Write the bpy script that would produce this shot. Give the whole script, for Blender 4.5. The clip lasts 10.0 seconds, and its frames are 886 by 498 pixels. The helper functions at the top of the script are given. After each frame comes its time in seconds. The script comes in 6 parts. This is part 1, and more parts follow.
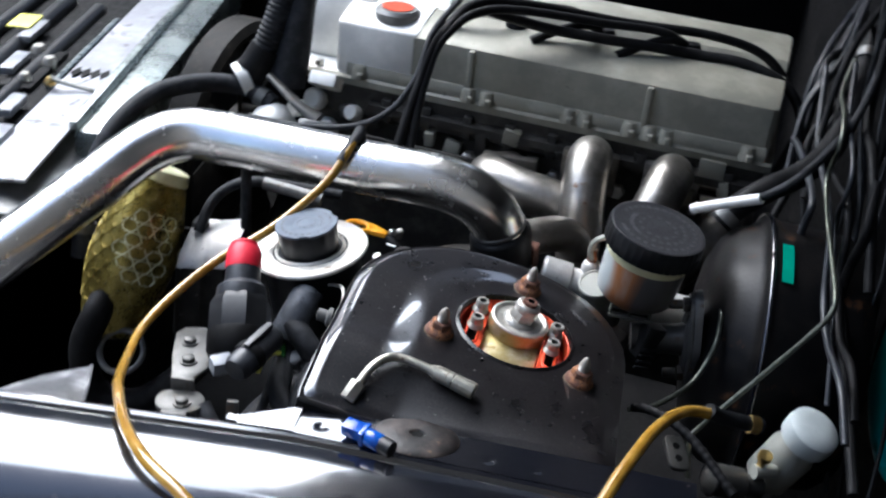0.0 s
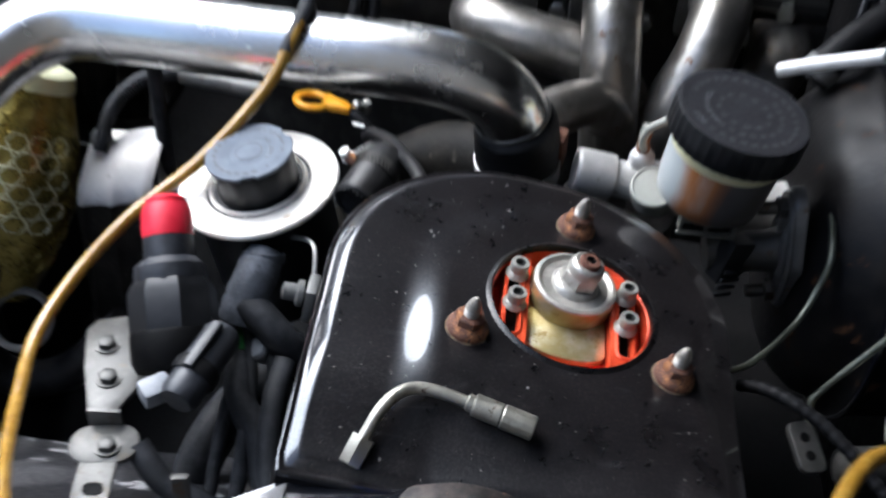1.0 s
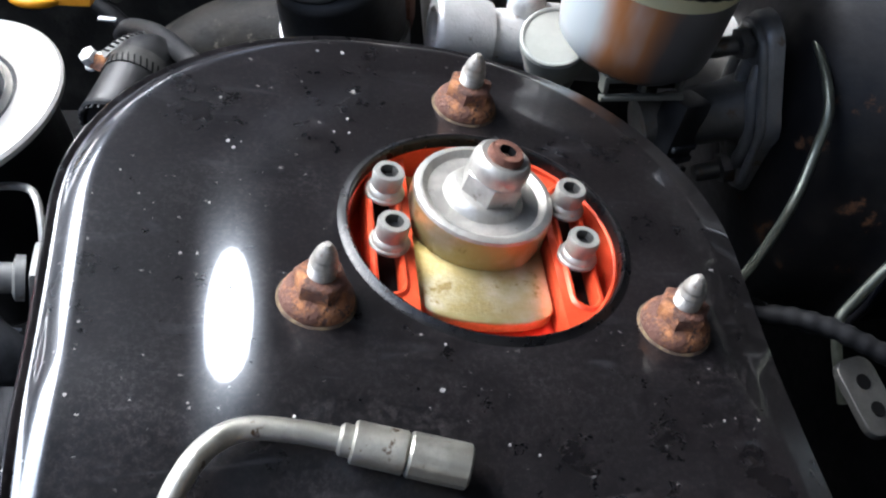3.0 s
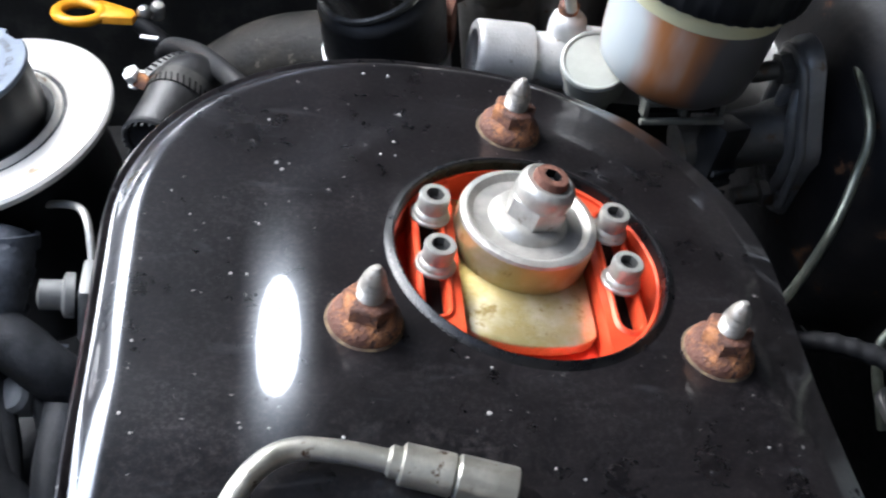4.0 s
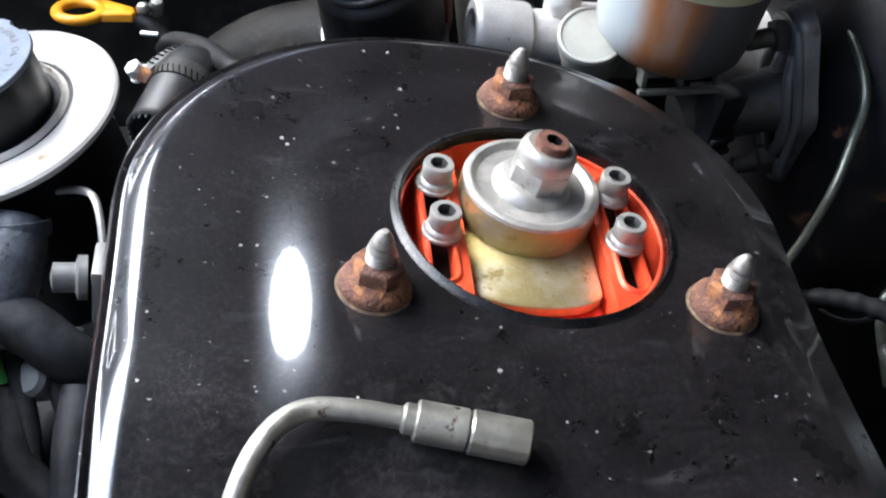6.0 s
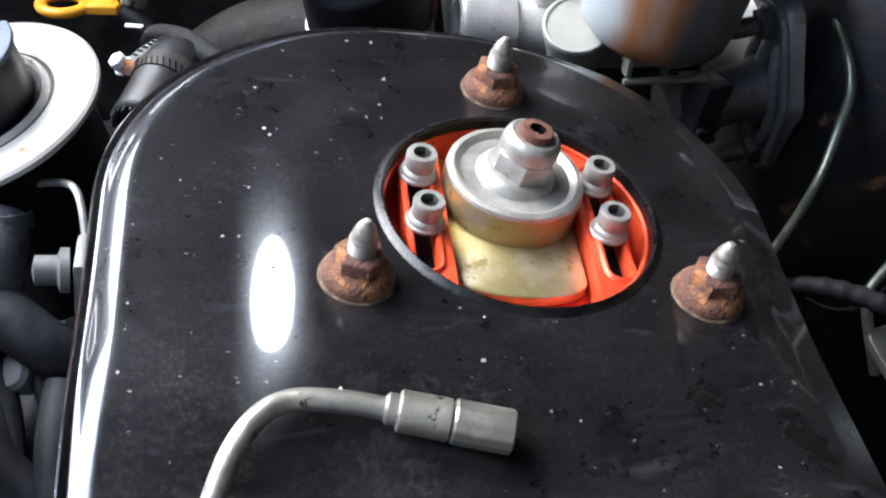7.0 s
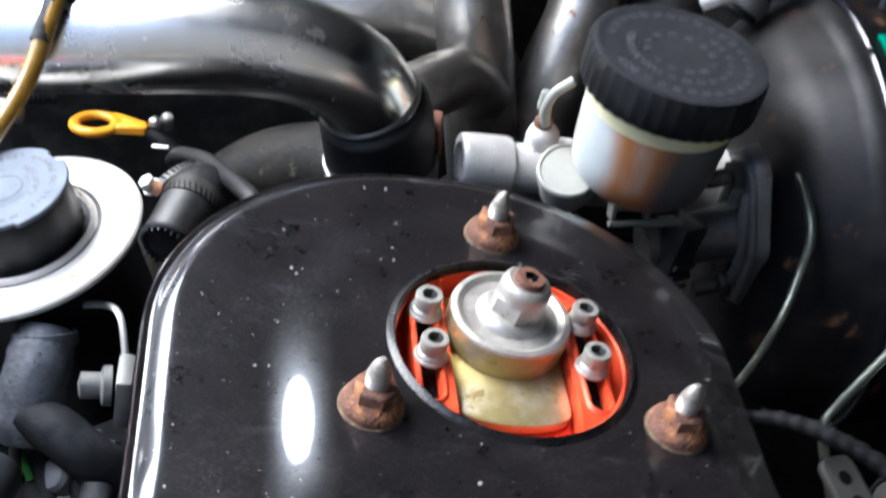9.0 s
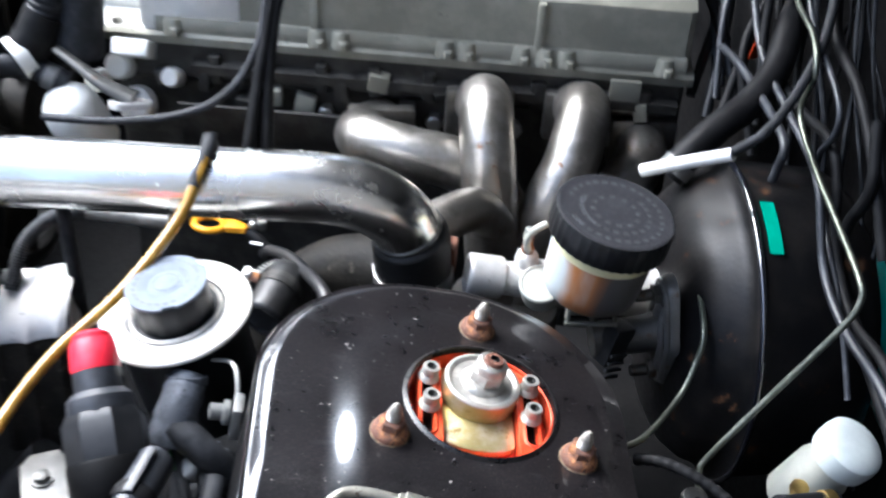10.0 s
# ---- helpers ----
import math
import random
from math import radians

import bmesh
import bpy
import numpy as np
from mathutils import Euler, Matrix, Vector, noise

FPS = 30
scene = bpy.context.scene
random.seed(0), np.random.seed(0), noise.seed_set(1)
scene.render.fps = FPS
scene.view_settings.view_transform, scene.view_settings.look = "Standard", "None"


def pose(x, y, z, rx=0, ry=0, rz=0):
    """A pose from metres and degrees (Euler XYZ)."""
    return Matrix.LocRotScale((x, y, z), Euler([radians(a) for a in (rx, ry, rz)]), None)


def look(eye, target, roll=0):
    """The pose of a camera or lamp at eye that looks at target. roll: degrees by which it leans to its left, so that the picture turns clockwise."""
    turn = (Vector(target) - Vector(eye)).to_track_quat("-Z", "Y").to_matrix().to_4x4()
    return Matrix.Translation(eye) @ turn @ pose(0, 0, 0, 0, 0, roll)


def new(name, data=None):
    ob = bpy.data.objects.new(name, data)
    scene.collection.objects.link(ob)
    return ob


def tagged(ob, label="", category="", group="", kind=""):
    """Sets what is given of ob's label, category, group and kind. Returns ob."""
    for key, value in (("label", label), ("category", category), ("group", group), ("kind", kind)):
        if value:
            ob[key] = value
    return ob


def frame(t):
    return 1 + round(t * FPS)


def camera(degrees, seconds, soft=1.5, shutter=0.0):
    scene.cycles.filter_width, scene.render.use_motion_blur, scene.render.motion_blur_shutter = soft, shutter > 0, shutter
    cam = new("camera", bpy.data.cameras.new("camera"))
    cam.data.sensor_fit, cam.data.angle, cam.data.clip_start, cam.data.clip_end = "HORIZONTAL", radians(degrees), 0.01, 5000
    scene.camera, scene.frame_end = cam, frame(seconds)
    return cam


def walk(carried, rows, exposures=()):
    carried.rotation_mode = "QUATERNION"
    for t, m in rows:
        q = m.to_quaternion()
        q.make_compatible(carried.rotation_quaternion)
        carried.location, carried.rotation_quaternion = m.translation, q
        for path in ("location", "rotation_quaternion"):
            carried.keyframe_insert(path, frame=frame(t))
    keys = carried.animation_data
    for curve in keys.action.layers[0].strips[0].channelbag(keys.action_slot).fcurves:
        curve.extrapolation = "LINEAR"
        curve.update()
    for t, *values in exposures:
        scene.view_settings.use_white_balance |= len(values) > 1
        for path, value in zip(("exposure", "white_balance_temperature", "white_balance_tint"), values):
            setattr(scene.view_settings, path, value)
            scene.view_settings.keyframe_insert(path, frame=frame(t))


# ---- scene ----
# ---------------------------------------------------------------- camera
cam = camera(42.06, 10.0, soft=2.2, shutter=0.5)
PATH = [
    (0, 0.0407, -0.7003, 1.2970, 60.96, -5.74, 11.18),
    (0.5, -0.0224, -0.6540, 1.2998, 58.99, -1.63, 4.82),
    (1, -0.0415, -0.4196, 1.2485, 48.77, -2.74, 5.68),
    (1.5, -0.0714, -0.2955, 1.1488, 43.38, -3.07, -1.65),
    (2, -0.0908, -0.2194, 1.0892, 43.78, -8.01, -7.93),
    (2.2, -0.0664, -0.2246, 1.0935, 44.51, -5.63, -7.16),
    (3.3, -0.0506, -0.2420, 1.0807, 46.18, -2.59, -6.57),
    (3.5, -0.0521, -0.2395, 1.0830, 46.54, -2.86, -6.41),
    (4, -0.0575, -0.2410, 1.0866, 46.47, -2.35, -5.19),
    (4.5, -0.0628, -0.2439, 1.0875, 46.38, -1.48, -4.30),
    (5, -0.0621, -0.2459, 1.0885, 47.04, -1.21, -5.57),
    (5.5, -0.0609, -0.2523, 1.0858, 46.87, -0.87, -6.19),
    (7, -0.0570, -0.2522, 1.0807, 46.34, -0.80, -7.01),
    (7.5, -0.0565, -0.2521, 1.0849, 46.93, -0.84, -7.24),
    (8, -0.0603, -0.2525, 1.0874, 47.76, -0.80, -6.97),
    (8.5, -0.0625, -0.2562, 1.0911, 48.32, -1.13, -6.67),
    (9, -0.0670, -0.2774, 1.1255, 50.71, -2.53, -6.33),
    (9.5, -0.0736, -0.3498, 1.2039, 51.99, -4.14, -6.01),
    (10, -0.0628, -0.4561, 1.2925, 53.58, -3.18, -2.20),
]
walk(cam, [(t, pose(x, y, z, rx, ry, rz)) for t, x, y, z, rx, ry, rz in PATH],
     exposures=[(0.0, 1.3, 5450, 8), (0.5, 1.5, 5450, 8), (1.0, 1.26, 5450, 8), (1.5, 1.3, 5450, 8), (2.0, 1.52, 5450, 8), (3.5, 1.88, 5450, 8), (5.0, 1.89, 5450, 8), (8.5, 1.86, 5450, 8), (9.0, 1.96, 5450, 8), (9.5, 2.2, 5450, 8), (10.0, 2.34, 5450, 8)])

# ---------------------------------------------------------------- daylight
world = bpy.data.worlds.new("daylight")
scene.world = world
world.use_nodes = True
wn = world.node_tree
wn.nodes.clear()
sky = wn.nodes.new("ShaderNodeTexSky")
sky.sky_type, sky.sun_disc = "NISHITA", False
sky.sun_elevation, sky.sun_rotation = radians(50), radians(-48)
sky.air_density, sky.dust_density, sky.ozone_density = 1.0, 8.0, 1.0
bg = wn.nodes.new("ShaderNodeBackground")
bg.inputs[1].default_value = 0.15
out = wn.nodes.new("ShaderNodeOutputWorld")
wn.links.new(sky.outputs[0], bg.inputs[0])
wn.links.new(bg.outputs[0], out.inputs[0])
sun = new("sun", bpy.data.lights.new("sun", "SUN"))
sun.data.energy, sun.data.angle, sun.data.color = 3.1, radians(68), (1.0, 0.99, 0.97)
sun.matrix_world = look((-2.39, 2.15, 4.68), (0, 0, 0.85))

# ---------------------------------------------------------------- materials
def surface(name, c1, c2=None, scale=60, rough=(0.4, 0.5), metal=0.0, bump=0.0, bscale=300, coat=0.0,
            spots=None, spot_scale=200, spot_at=0.66, trans=0.0, spec=0.5, spot_rough=None):
    """Two-scale procedural surface: broad tone noise, fine grain in roughness and relief, optional spots."""
    m = bpy.data.materials.new(name)
    m.use_nodes = True
    nt = m.node_tree
    b = nt.nodes["Principled BSDF"]
    tc = nt.nodes.new("ShaderNodeTexCoord")
    n1 = nt.nodes.new("ShaderNodeTexNoise")
    n1.inputs["Scale"].default_value, n1.inputs["Detail"].default_value, n1.inputs["Roughness"].default_value = scale, 8, 0.62
    nt.links.new(tc.outputs["Object"], n1.inputs["Vector"])
    n2 = nt.nodes.new("ShaderNodeTexNoise")
    n2.inputs["Scale"].default_value, n2.inputs["Detail"].default_value = bscale, 5
    nt.links.new(tc.outputs["Object"], n2.inputs["Vector"])
    r1 = nt.nodes.new("ShaderNodeValToRGB")
    r1.color_ramp.elements[0].position, r1.color_ramp.elements[1].position = 0.45, 0.74
    r1.color_ramp.elements[0].color = (*c1, 1)
    r1.color_ramp.elements[1].color = (*(c2 or c1), 1)
    nt.links.new(n1.outputs["Fac"], r1.inputs["Fac"])
    colour = r1.outputs["Color"]
    rr = nt.nodes.new("ShaderNodeMapRange")
    rr.inputs["From Min"].default_value, rr.inputs["From Max"].default_value = 0.3, 0.7
    rr.inputs["To Min"].default_value, rr.inputs["To Max"].default_value = rough
    mix = nt.nodes.new("ShaderNodeMath")
    mix.operation = "MULTIPLY_ADD"
    mix.inputs[1].default_value, mix.inputs[2].default_value = 0.5, 0.0
    add = nt.nodes.new("ShaderNodeMath")
    add.operation = "ADD"
    nt.links.new(n1.outputs["Fac"], add.inputs[0])
    nt.links.new(n2.outputs["Fac"], add.inputs[1])
    nt.links.new(add.outputs[0], mix.inputs[0])
    nt.links.new(mix.outputs[0], rr.inputs["Value"])
    roughness = rr.outputs["Result"]
    if spots:
        n3 = nt.nodes.new("ShaderNodeTexNoise")
        n3.inputs["Scale"].default_value, n3.inputs["Detail"].default_value, n3.inputs["Roughness"].default_value = spot_scale, 6, 0.7
        nt.links.new(tc.outputs["Object"], n3.inputs["Vector"])
        r3 = nt.nodes.new("ShaderNodeValToRGB")
        r3.color_ramp.elements[0].position, r3.color_ramp.elements[1].position = spot_at, spot_at + 0.05
        nt.links.new(n3.outputs["Fac"], r3.inputs["Fac"])
        mx = nt.nodes.new("ShaderNodeMix")
        mx.data_type = "RGBA"
        nt.links.new(r3.outputs["Color"], mx.inputs[0])
        nt.links.new(colour, mx.inputs[6])
        mx.inputs[7].default_value = (*spots, 1)
        colour = mx.outputs[2]
        if spot_rough is not None:
            mr = nt.nodes.new("ShaderNodeMix")
            nt.links.new(r3.outputs["Color"], mr.inputs[0])
            nt.links.new(roughness, mr.inputs[2])
            mr.inputs[3].default_value = spot_rough
            roughness = mr.outputs[0]
    nt.links.new(colour, b.inputs["Base Color"])
    nt.links.new(roughness, b.inputs["Roughness"])
    b.inputs["Metallic"].default_value = metal
    b.inputs["Specular IOR Level"].default_value = spec
    b.inputs["Coat Weight"].default_value = coat
    b.inputs["Coat Roughness"].default_value = 0.06
    b.inputs["Transmission Weight"].default_value = trans
    if bump:
        bp = nt.nodes.new("ShaderNodeBump")
        bp.inputs["Strength"].default_value, bp.inputs["Distance"].default_value = bump, 0.001
        nt.links.new(n2.outputs["Fac"], bp.inputs["Height"])
        nt.links.new(bp.outputs[0], b.inputs["Normal"])
    return m


def dusty_paint(name):
    """Gloss black paint with hazy dust, smears and small pale flecks."""
    m = surface(name, (0.0022, 0.0018, 0.0020), (0.0046, 0.0037, 0.0038), 35, (0.23, 0.31), coat=1.0, bump=0.012, bscale=110, spec=0.54)
    nt = m.node_tree
    b = nt.nodes["Principled BSDF"]
    tc = nt.nodes.new("ShaderNodeTexCoord")
    haze = nt.nodes.new("ShaderNodeTexNoise")
    haze.inputs["Scale"].default_value, haze.inputs["Detail"].default_value, haze.inputs["Roughness"].default_value = 30, 12, 0.82
    hr = nt.nodes.new("ShaderNodeValToRGB")
    hr.color_ramp.elements[0].position, hr.color_ramp.elements[1].position = 0.34, 0.74
    grit = nt.nodes.new("ShaderNodeTexNoise")
    grit.inputs["Scale"].default_value, grit.inputs["Detail"].default_value, grit.inputs["Roughness"].default_value = 620, 6, 0.80
    gr = nt.nodes.new("ShaderNodeValToRGB")
    gr.color_ramp.elements[0].position, gr.color_ramp.elements[1].position = 0.46, 0.66
    warp = nt.nodes.new("ShaderNodeVectorMath")
    warp.operation = "MULTIPLY_ADD"
    warp.inputs[1].default_value = (0.004, 0.004, 0.004)
    dust = nt.nodes.new("ShaderNodeMath")
    dust.operation = "MULTIPLY"
    for n in (haze, grit):
        nt.links.new(tc.outputs["Object"], n.inputs["Vector"])
    nt.links.new(grit.outputs["Color"], warp.inputs[0])
    nt.links.new(tc.outputs["Object"], warp.inputs[2])
    flecks = []
    for scale, share, big in ((170, 0.022, 0.20), (420, 0.12, 0.22)):
        vor = nt.nodes.new("ShaderNodeTexVoronoi")
        vor.inputs["Scale"].default_value = scale
        sep = nt.nodes.new("ShaderNodeSeparateColor")
        size, near, few, both = [nt.nodes.new("ShaderNodeMath") for _ in range(4)]
        size.operation, near.operation, few.operation, both.operation = "MULTIPLY", "LESS_THAN", "LESS_THAN", "MULTIPLY"
        size.inputs[1].default_value, few.inputs[1].default_value = big, share
        nt.links.new(warp.outputs[0], vor.inputs["Vector"])
        nt.links.new(vor.outputs["Color"], sep.inputs[0])
        nt.links.new(sep.outputs[0], few.inputs[0])
        nt.links.new(sep.outputs[1], size.inputs[0])
        nt.links.new(vor.outputs["Distance"], near.inputs[0])
        nt.links.new(size.outputs[0], near.inputs[1])
        nt.links.new(near.outputs[0], both.inputs[0])
        nt.links.new(few.outputs[0], both.inputs[1])
        flecks.append(both)
    fleck = nt.nodes.new("ShaderNodeMath")
    fleck.operation = "MAXIMUM"
    nt.links.new(flecks[0].outputs[0], fleck.inputs[0])
    nt.links.new(flecks[1].outputs[0], fleck.inputs[1])
    nt.links.new(haze.outputs["Fac"], hr.inputs[0])
    nt.links.new(grit.outputs["Fac"], gr.inputs[0])
    nt.links.new(hr.outputs[0], dust.inputs[0])
    nt.links.new(gr.outputs[0], dust.inputs[1])
    base = b.inputs["Base Color"].links[0].from_socket
    m1, m2 = nt.nodes.new("ShaderNodeMix"), nt.nodes.new("ShaderNodeMix")
    m1.data_type = m2.data_type = "RGBA"
    nt.links.new(dust.outputs[0], m1.inputs[0])
    nt.links.new(base, m1.inputs[6])
    m1.inputs[7].default_value = (0.050, 0.043, 0.043, 1)
    nt.links.new(fleck.outputs[0], m2.inputs[0])
    nt.links.new(m1.outputs[2], m2.inputs[6])
    m2.inputs[7].default_value = (0.21, 0.20, 0.19, 1)
    # wiped smears: short pale strokes drawn out along one direction
    mp = nt.nodes.new("ShaderNodeMapping")
    mp.inputs["Rotation"].default_value, mp.inputs["Scale"].default_value = (0, 0, 0.5), (26, 110, 60)
    smear = nt.nodes.new("ShaderNodeTexNoise")
    smear.inputs["Scale"].default_value, smear.inputs["Detail"].default_value, smear.inputs["Distortion"].default_value = 1.0, 6, 1.2
    sr = nt.nodes.new("ShaderNodeValToRGB")
    sr.color_ramp.elements[0].position, sr.color_ramp.elements[1].position = 0.62, 0.86
    nt.links.new(tc.outputs["Object"], mp.inputs["Vector"])
    nt.links.new(mp.outputs[0], smear.inputs["Vector"])
    nt.links.new(smear.outputs["Fac"], sr.inputs[0])
    # a few larger scabs of dried dirt
    big = nt.nodes.new("ShaderNodeTexNoise")
    big.inputs["Scale"].default_value, big.inputs["Detail"].default_value, big.inputs["Roughness"].default_value = 150, 4, 0.6
    br = nt.nodes.new("ShaderNodeValToRGB")
    br.color_ramp.elements[0].position, br.color_ramp.elements[1].position = 0.745, 0.755
    nt.links.new(tc.outputs["Object"], big.inputs["Vector"])
    nt.links.new(big.outputs["Fac"], br.inputs[0])
    m3, m4 = nt.nodes.new("ShaderNodeMix"), nt.nodes.new("ShaderNodeMix")
    m3.data_type = m4.data_type = "RGBA"
    nt.links.new(sr.outputs[0], m3.inputs[0])
    nt.links.new(m2.outputs[2], m3.inputs[6])
    m3.inputs[7].default_value = (0.040, 0.039, 0.042, 1)
    nt.links.new(br.outputs[0], m4.inputs[0])
    nt.links.new(m3.outputs[2], m4.inputs[6])
    m4.inputs[7].default_value = (0.50, 0.49, 0.47, 1)
    nt.links.new(m4.outputs[2], b.inputs["Base Color"])
    rough = b.inputs["Roughness"].links[0].from_socket
    mr = nt.nodes.new("ShaderNodeMix")
    nt.links.new(hr.outputs[0], mr.inputs[0])
    nt.links.new(rough, mr.inputs[2])
    mr.inputs[3].default_value = 0.335
    nt.links.new(mr.outputs[0], b.inputs["Roughness"])
    cr = nt.nodes.new("ShaderNodeMapRange")
    cr.inputs["From Min"].default_value, cr.inputs["From Max"].default_value = 0.35, 0.70
    cr.inputs["To Min"].default_value, cr.inputs["To Max"].default_value = 0.035, 0.085
    nt.links.new(haze.outputs["Fac"], cr.inputs["Value"])
    nt.links.new(cr.outputs["Result"], b.inputs["Coat Roughness"])
    b.inputs["Specular Tint"].default_value = (0.86, 0.92, 1.0, 1)
    return m


BLACK_PAINT = dusty_paint("dusty_black_paint")
RAIL_PAINT = surface("rail_paint", (0.004, 0.0045, 0.007), (0.008, 0.008, 0.010), 25, (0.08, 0.20), coat=1.0, spec=1.0, bump=0.02, bscale=90,
                     spots=(0.12, 0.08, 0.05), spot_scale=140, spot_at=0.68, spot_rough=0.7)
LIP_BLACK = surface("worn_black_edge", (0.004, 0.004, 0.0045), (0.010, 0.0095, 0.0095), 70, (0.22, 0.36), bump=0.05, bscale=400, spec=0.28, spots=(0.16, 0.15, 0.14), spot_scale=240, spot_at=0.70)
# Darker, matter copy of the tower paint, with the side's shade in its colour.
SHADED_BLACK = surface("shaded_black_paint", (0.002, 0.002, 0.0022), (0.005, 0.0045, 0.0045), 40, (0.35, 0.55), bump=0.1, bscale=300, spec=0.16)
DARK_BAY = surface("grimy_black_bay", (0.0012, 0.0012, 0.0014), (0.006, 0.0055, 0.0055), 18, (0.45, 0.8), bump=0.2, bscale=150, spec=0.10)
CHROME = surface("polished_aluminium", (0.90, 0.885, 0.845), (0.80, 0.79, 0.765), 14, (0.13, 0.33), 1.0, bscale=40, spots=(0.66, 0.65, 0.60), spot_scale=34, spot_at=0.62, spot_rough=0.36)
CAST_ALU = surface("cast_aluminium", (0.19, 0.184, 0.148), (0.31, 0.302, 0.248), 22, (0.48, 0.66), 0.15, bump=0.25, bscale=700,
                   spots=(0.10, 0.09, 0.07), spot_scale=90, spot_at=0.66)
# Whitened so the front castings read as directly lit; small bright fittings share it.
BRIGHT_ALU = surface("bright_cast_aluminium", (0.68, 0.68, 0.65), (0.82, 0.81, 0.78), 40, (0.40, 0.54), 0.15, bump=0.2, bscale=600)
ALU_GREY = surface("grey_cast_aluminium", (0.33, 0.325, 0.315), (0.47, 0.465, 0.45), 45, (0.42, 0.58), 0.3, bump=0.2, bscale=700, spots=(0.22, 0.20, 0.18), spot_scale=80, spot_at=0.62)
STEEL = surface("bare_steel", (0.55, 0.55, 0.54), (0.68, 0.68, 0.66), 90, (0.28, 0.42), 1.0, bump=0.08, bscale=900)
ZINC = surface("zinc_plated_steel", (0.35, 0.338, 0.305), (0.54, 0.522, 0.475), 110, (0.30, 0.48), 0.6, spots=(0.19, 0.16, 0.125), spot_scale=130, spot_at=0.64, bump=0.14, bscale=1200)
GOLD_ZINC = surface("yellow_zinc_plating", (0.38, 0.32, 0.14), (0.56, 0.52, 0.40), 70, (0.32, 0.52), 0.75, bump=0.2, bscale=900,
                    spots=(0.27, 0.21, 0.08), spot_scale=110, spot_at=0.58)
RUST = surface("rusty_steel", (0.095, 0.040, 0.025), (0.42, 0.18, 0.06), 150, (0.65, 0.9), 0.1, bump=0.9, bscale=900,
               spots=(0.065, 0.030, 0.020), spot_scale=190, spot_at=0.55)
RUST_DARK = surface("brown_rust", (0.10, 0.040, 0.025), (0.21, 0.095, 0.06), 300, (0.7, 0.9), 0.2, bump=0.6, bscale=1200)
ORANGE = surface("orange_red_anodising", (0.56, 0.055, 0.017), (0.74, 0.105, 0.034), 80, (0.28, 0.42), 0.3, bump=0.08, bscale=900, spots=(0.62, 0.22, 0.14), spot_scale=210, spot_at=0.66)
MANIFOLD = surface("heat_stained_steel", (0.22, 0.208, 0.188), (0.46, 0.44, 0.41), 26, (0.30, 0.48), 0.95, bump=0.15, bscale=350,
                   spots=(0.16, 0.09, 0.05), spot_scale=55, spot_at=0.62)
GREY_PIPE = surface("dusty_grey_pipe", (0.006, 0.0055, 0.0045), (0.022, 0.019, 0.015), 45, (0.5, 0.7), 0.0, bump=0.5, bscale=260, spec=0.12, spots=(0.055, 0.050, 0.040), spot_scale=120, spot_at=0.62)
RUBBER = surface("black_rubber", (0.006, 0.006, 0.0065), (0.015, 0.015, 0.0155), 60, (0.42, 0.62), bump=0.15, bscale=700, spec=0.12)
RUBBER_DUSTY = surface("dusty_rubber", (0.014, 0.015, 0.017), (0.042, 0.044, 0.050), 80, (0.5, 0.75), bump=0.3, bscale=900, spec=0.2)
GLOSS_RUBBER = surface("shiny_black_silicone", (0.008, 0.008, 0.008), (0.016, 0.016, 0.016), 60, (0.48, 0.66), bump=0.1, bscale=400, spec=0.3)
PLASTIC = surface("black_plastic", (0.006, 0.0065, 0.0075), (0.013, 0.0135, 0.015), 90, (0.32, 0.48), bump=0.08, bscale=1100, spec=0.3)
PLASTIC_GREY = surface("grey_plastic", (0.16, 0.17, 0.19), (0.24, 0.25, 0.27), 90, (0.35, 0.5), bump=0.08, bscale=1100)
CAP_GREY = surface("faded_grey_cap", (0.105, 0.122, 0.148), (0.150, 0.170, 0.200), 70, (0.55, 0.70), bump=0.06, bscale=900, spec=0.14)
RED = surface("red_rubber_boot", (0.62, 0.015, 0.035), (0.72, 0.03, 0.06), 90, (0.35, 0.5), bump=0.08, bscale=700)
DISC = surface("worn_pale_metal", (0.62, 0.60, 0.55), (0.74, 0.72, 0.68), 45, (0.32, 0.48), 0.35, bump=0.06, bscale=700,
               spots=(0.30, 0.22, 0.14), spot_scale=75, spot_at=0.61)
AMBER = surface("amber_hose", (0.28, 0.150, 0.016), (0.42, 0.255, 0.045), 110, (0.16, 0.28), bump=0.05, bscale=500, trans=0.15, coat=0.5)
YELLOW = surface("yellow_orange_plastic", (0.80, 0.34, 0.010), (0.88, 0.42, 0.02), 90, (0.3, 0.42))
BLUE = surface("blue_plastic", (0.006, 0.05, 0.30), (0.012, 0.11, 0.46), 90, (0.14, 0.26))
MILK = surface("yellowed_white_plastic", (0.25, 0.255, 0.225), (0.35, 0.345, 0.30), 40, (0.3, 0.42), bump=0.04, bscale=600)
CREAM = surface("yellowed_plastic_ring", (0.66, 0.63, 0.38), (0.72, 0.69, 0.46), 50, (0.35, 0.45))
TEAL = surface("teal_tape", (0.0, 0.26, 0.17), (0.005, 0.33, 0.22), 80, (0.4, 0.5))
TEAL_PAINT = surface("turquoise_paint", (0.03, 0.55, 0.55), (0.05, 0.62, 0.60), 30, (0.25, 0.35), coat=0.4)
BRASS = surface("brass", (0.70, 0.48, 0.16), (0.78, 0.58, 0.26), 120, (0.25, 0.38), 1.0)
GOLD_MESH = surface("gold_mesh", (0.22, 0.175, 0.040), (0.38, 0.31, 0.09), 60, (0.22, 0.36), 0.75, bump=0.1, bscale=500)
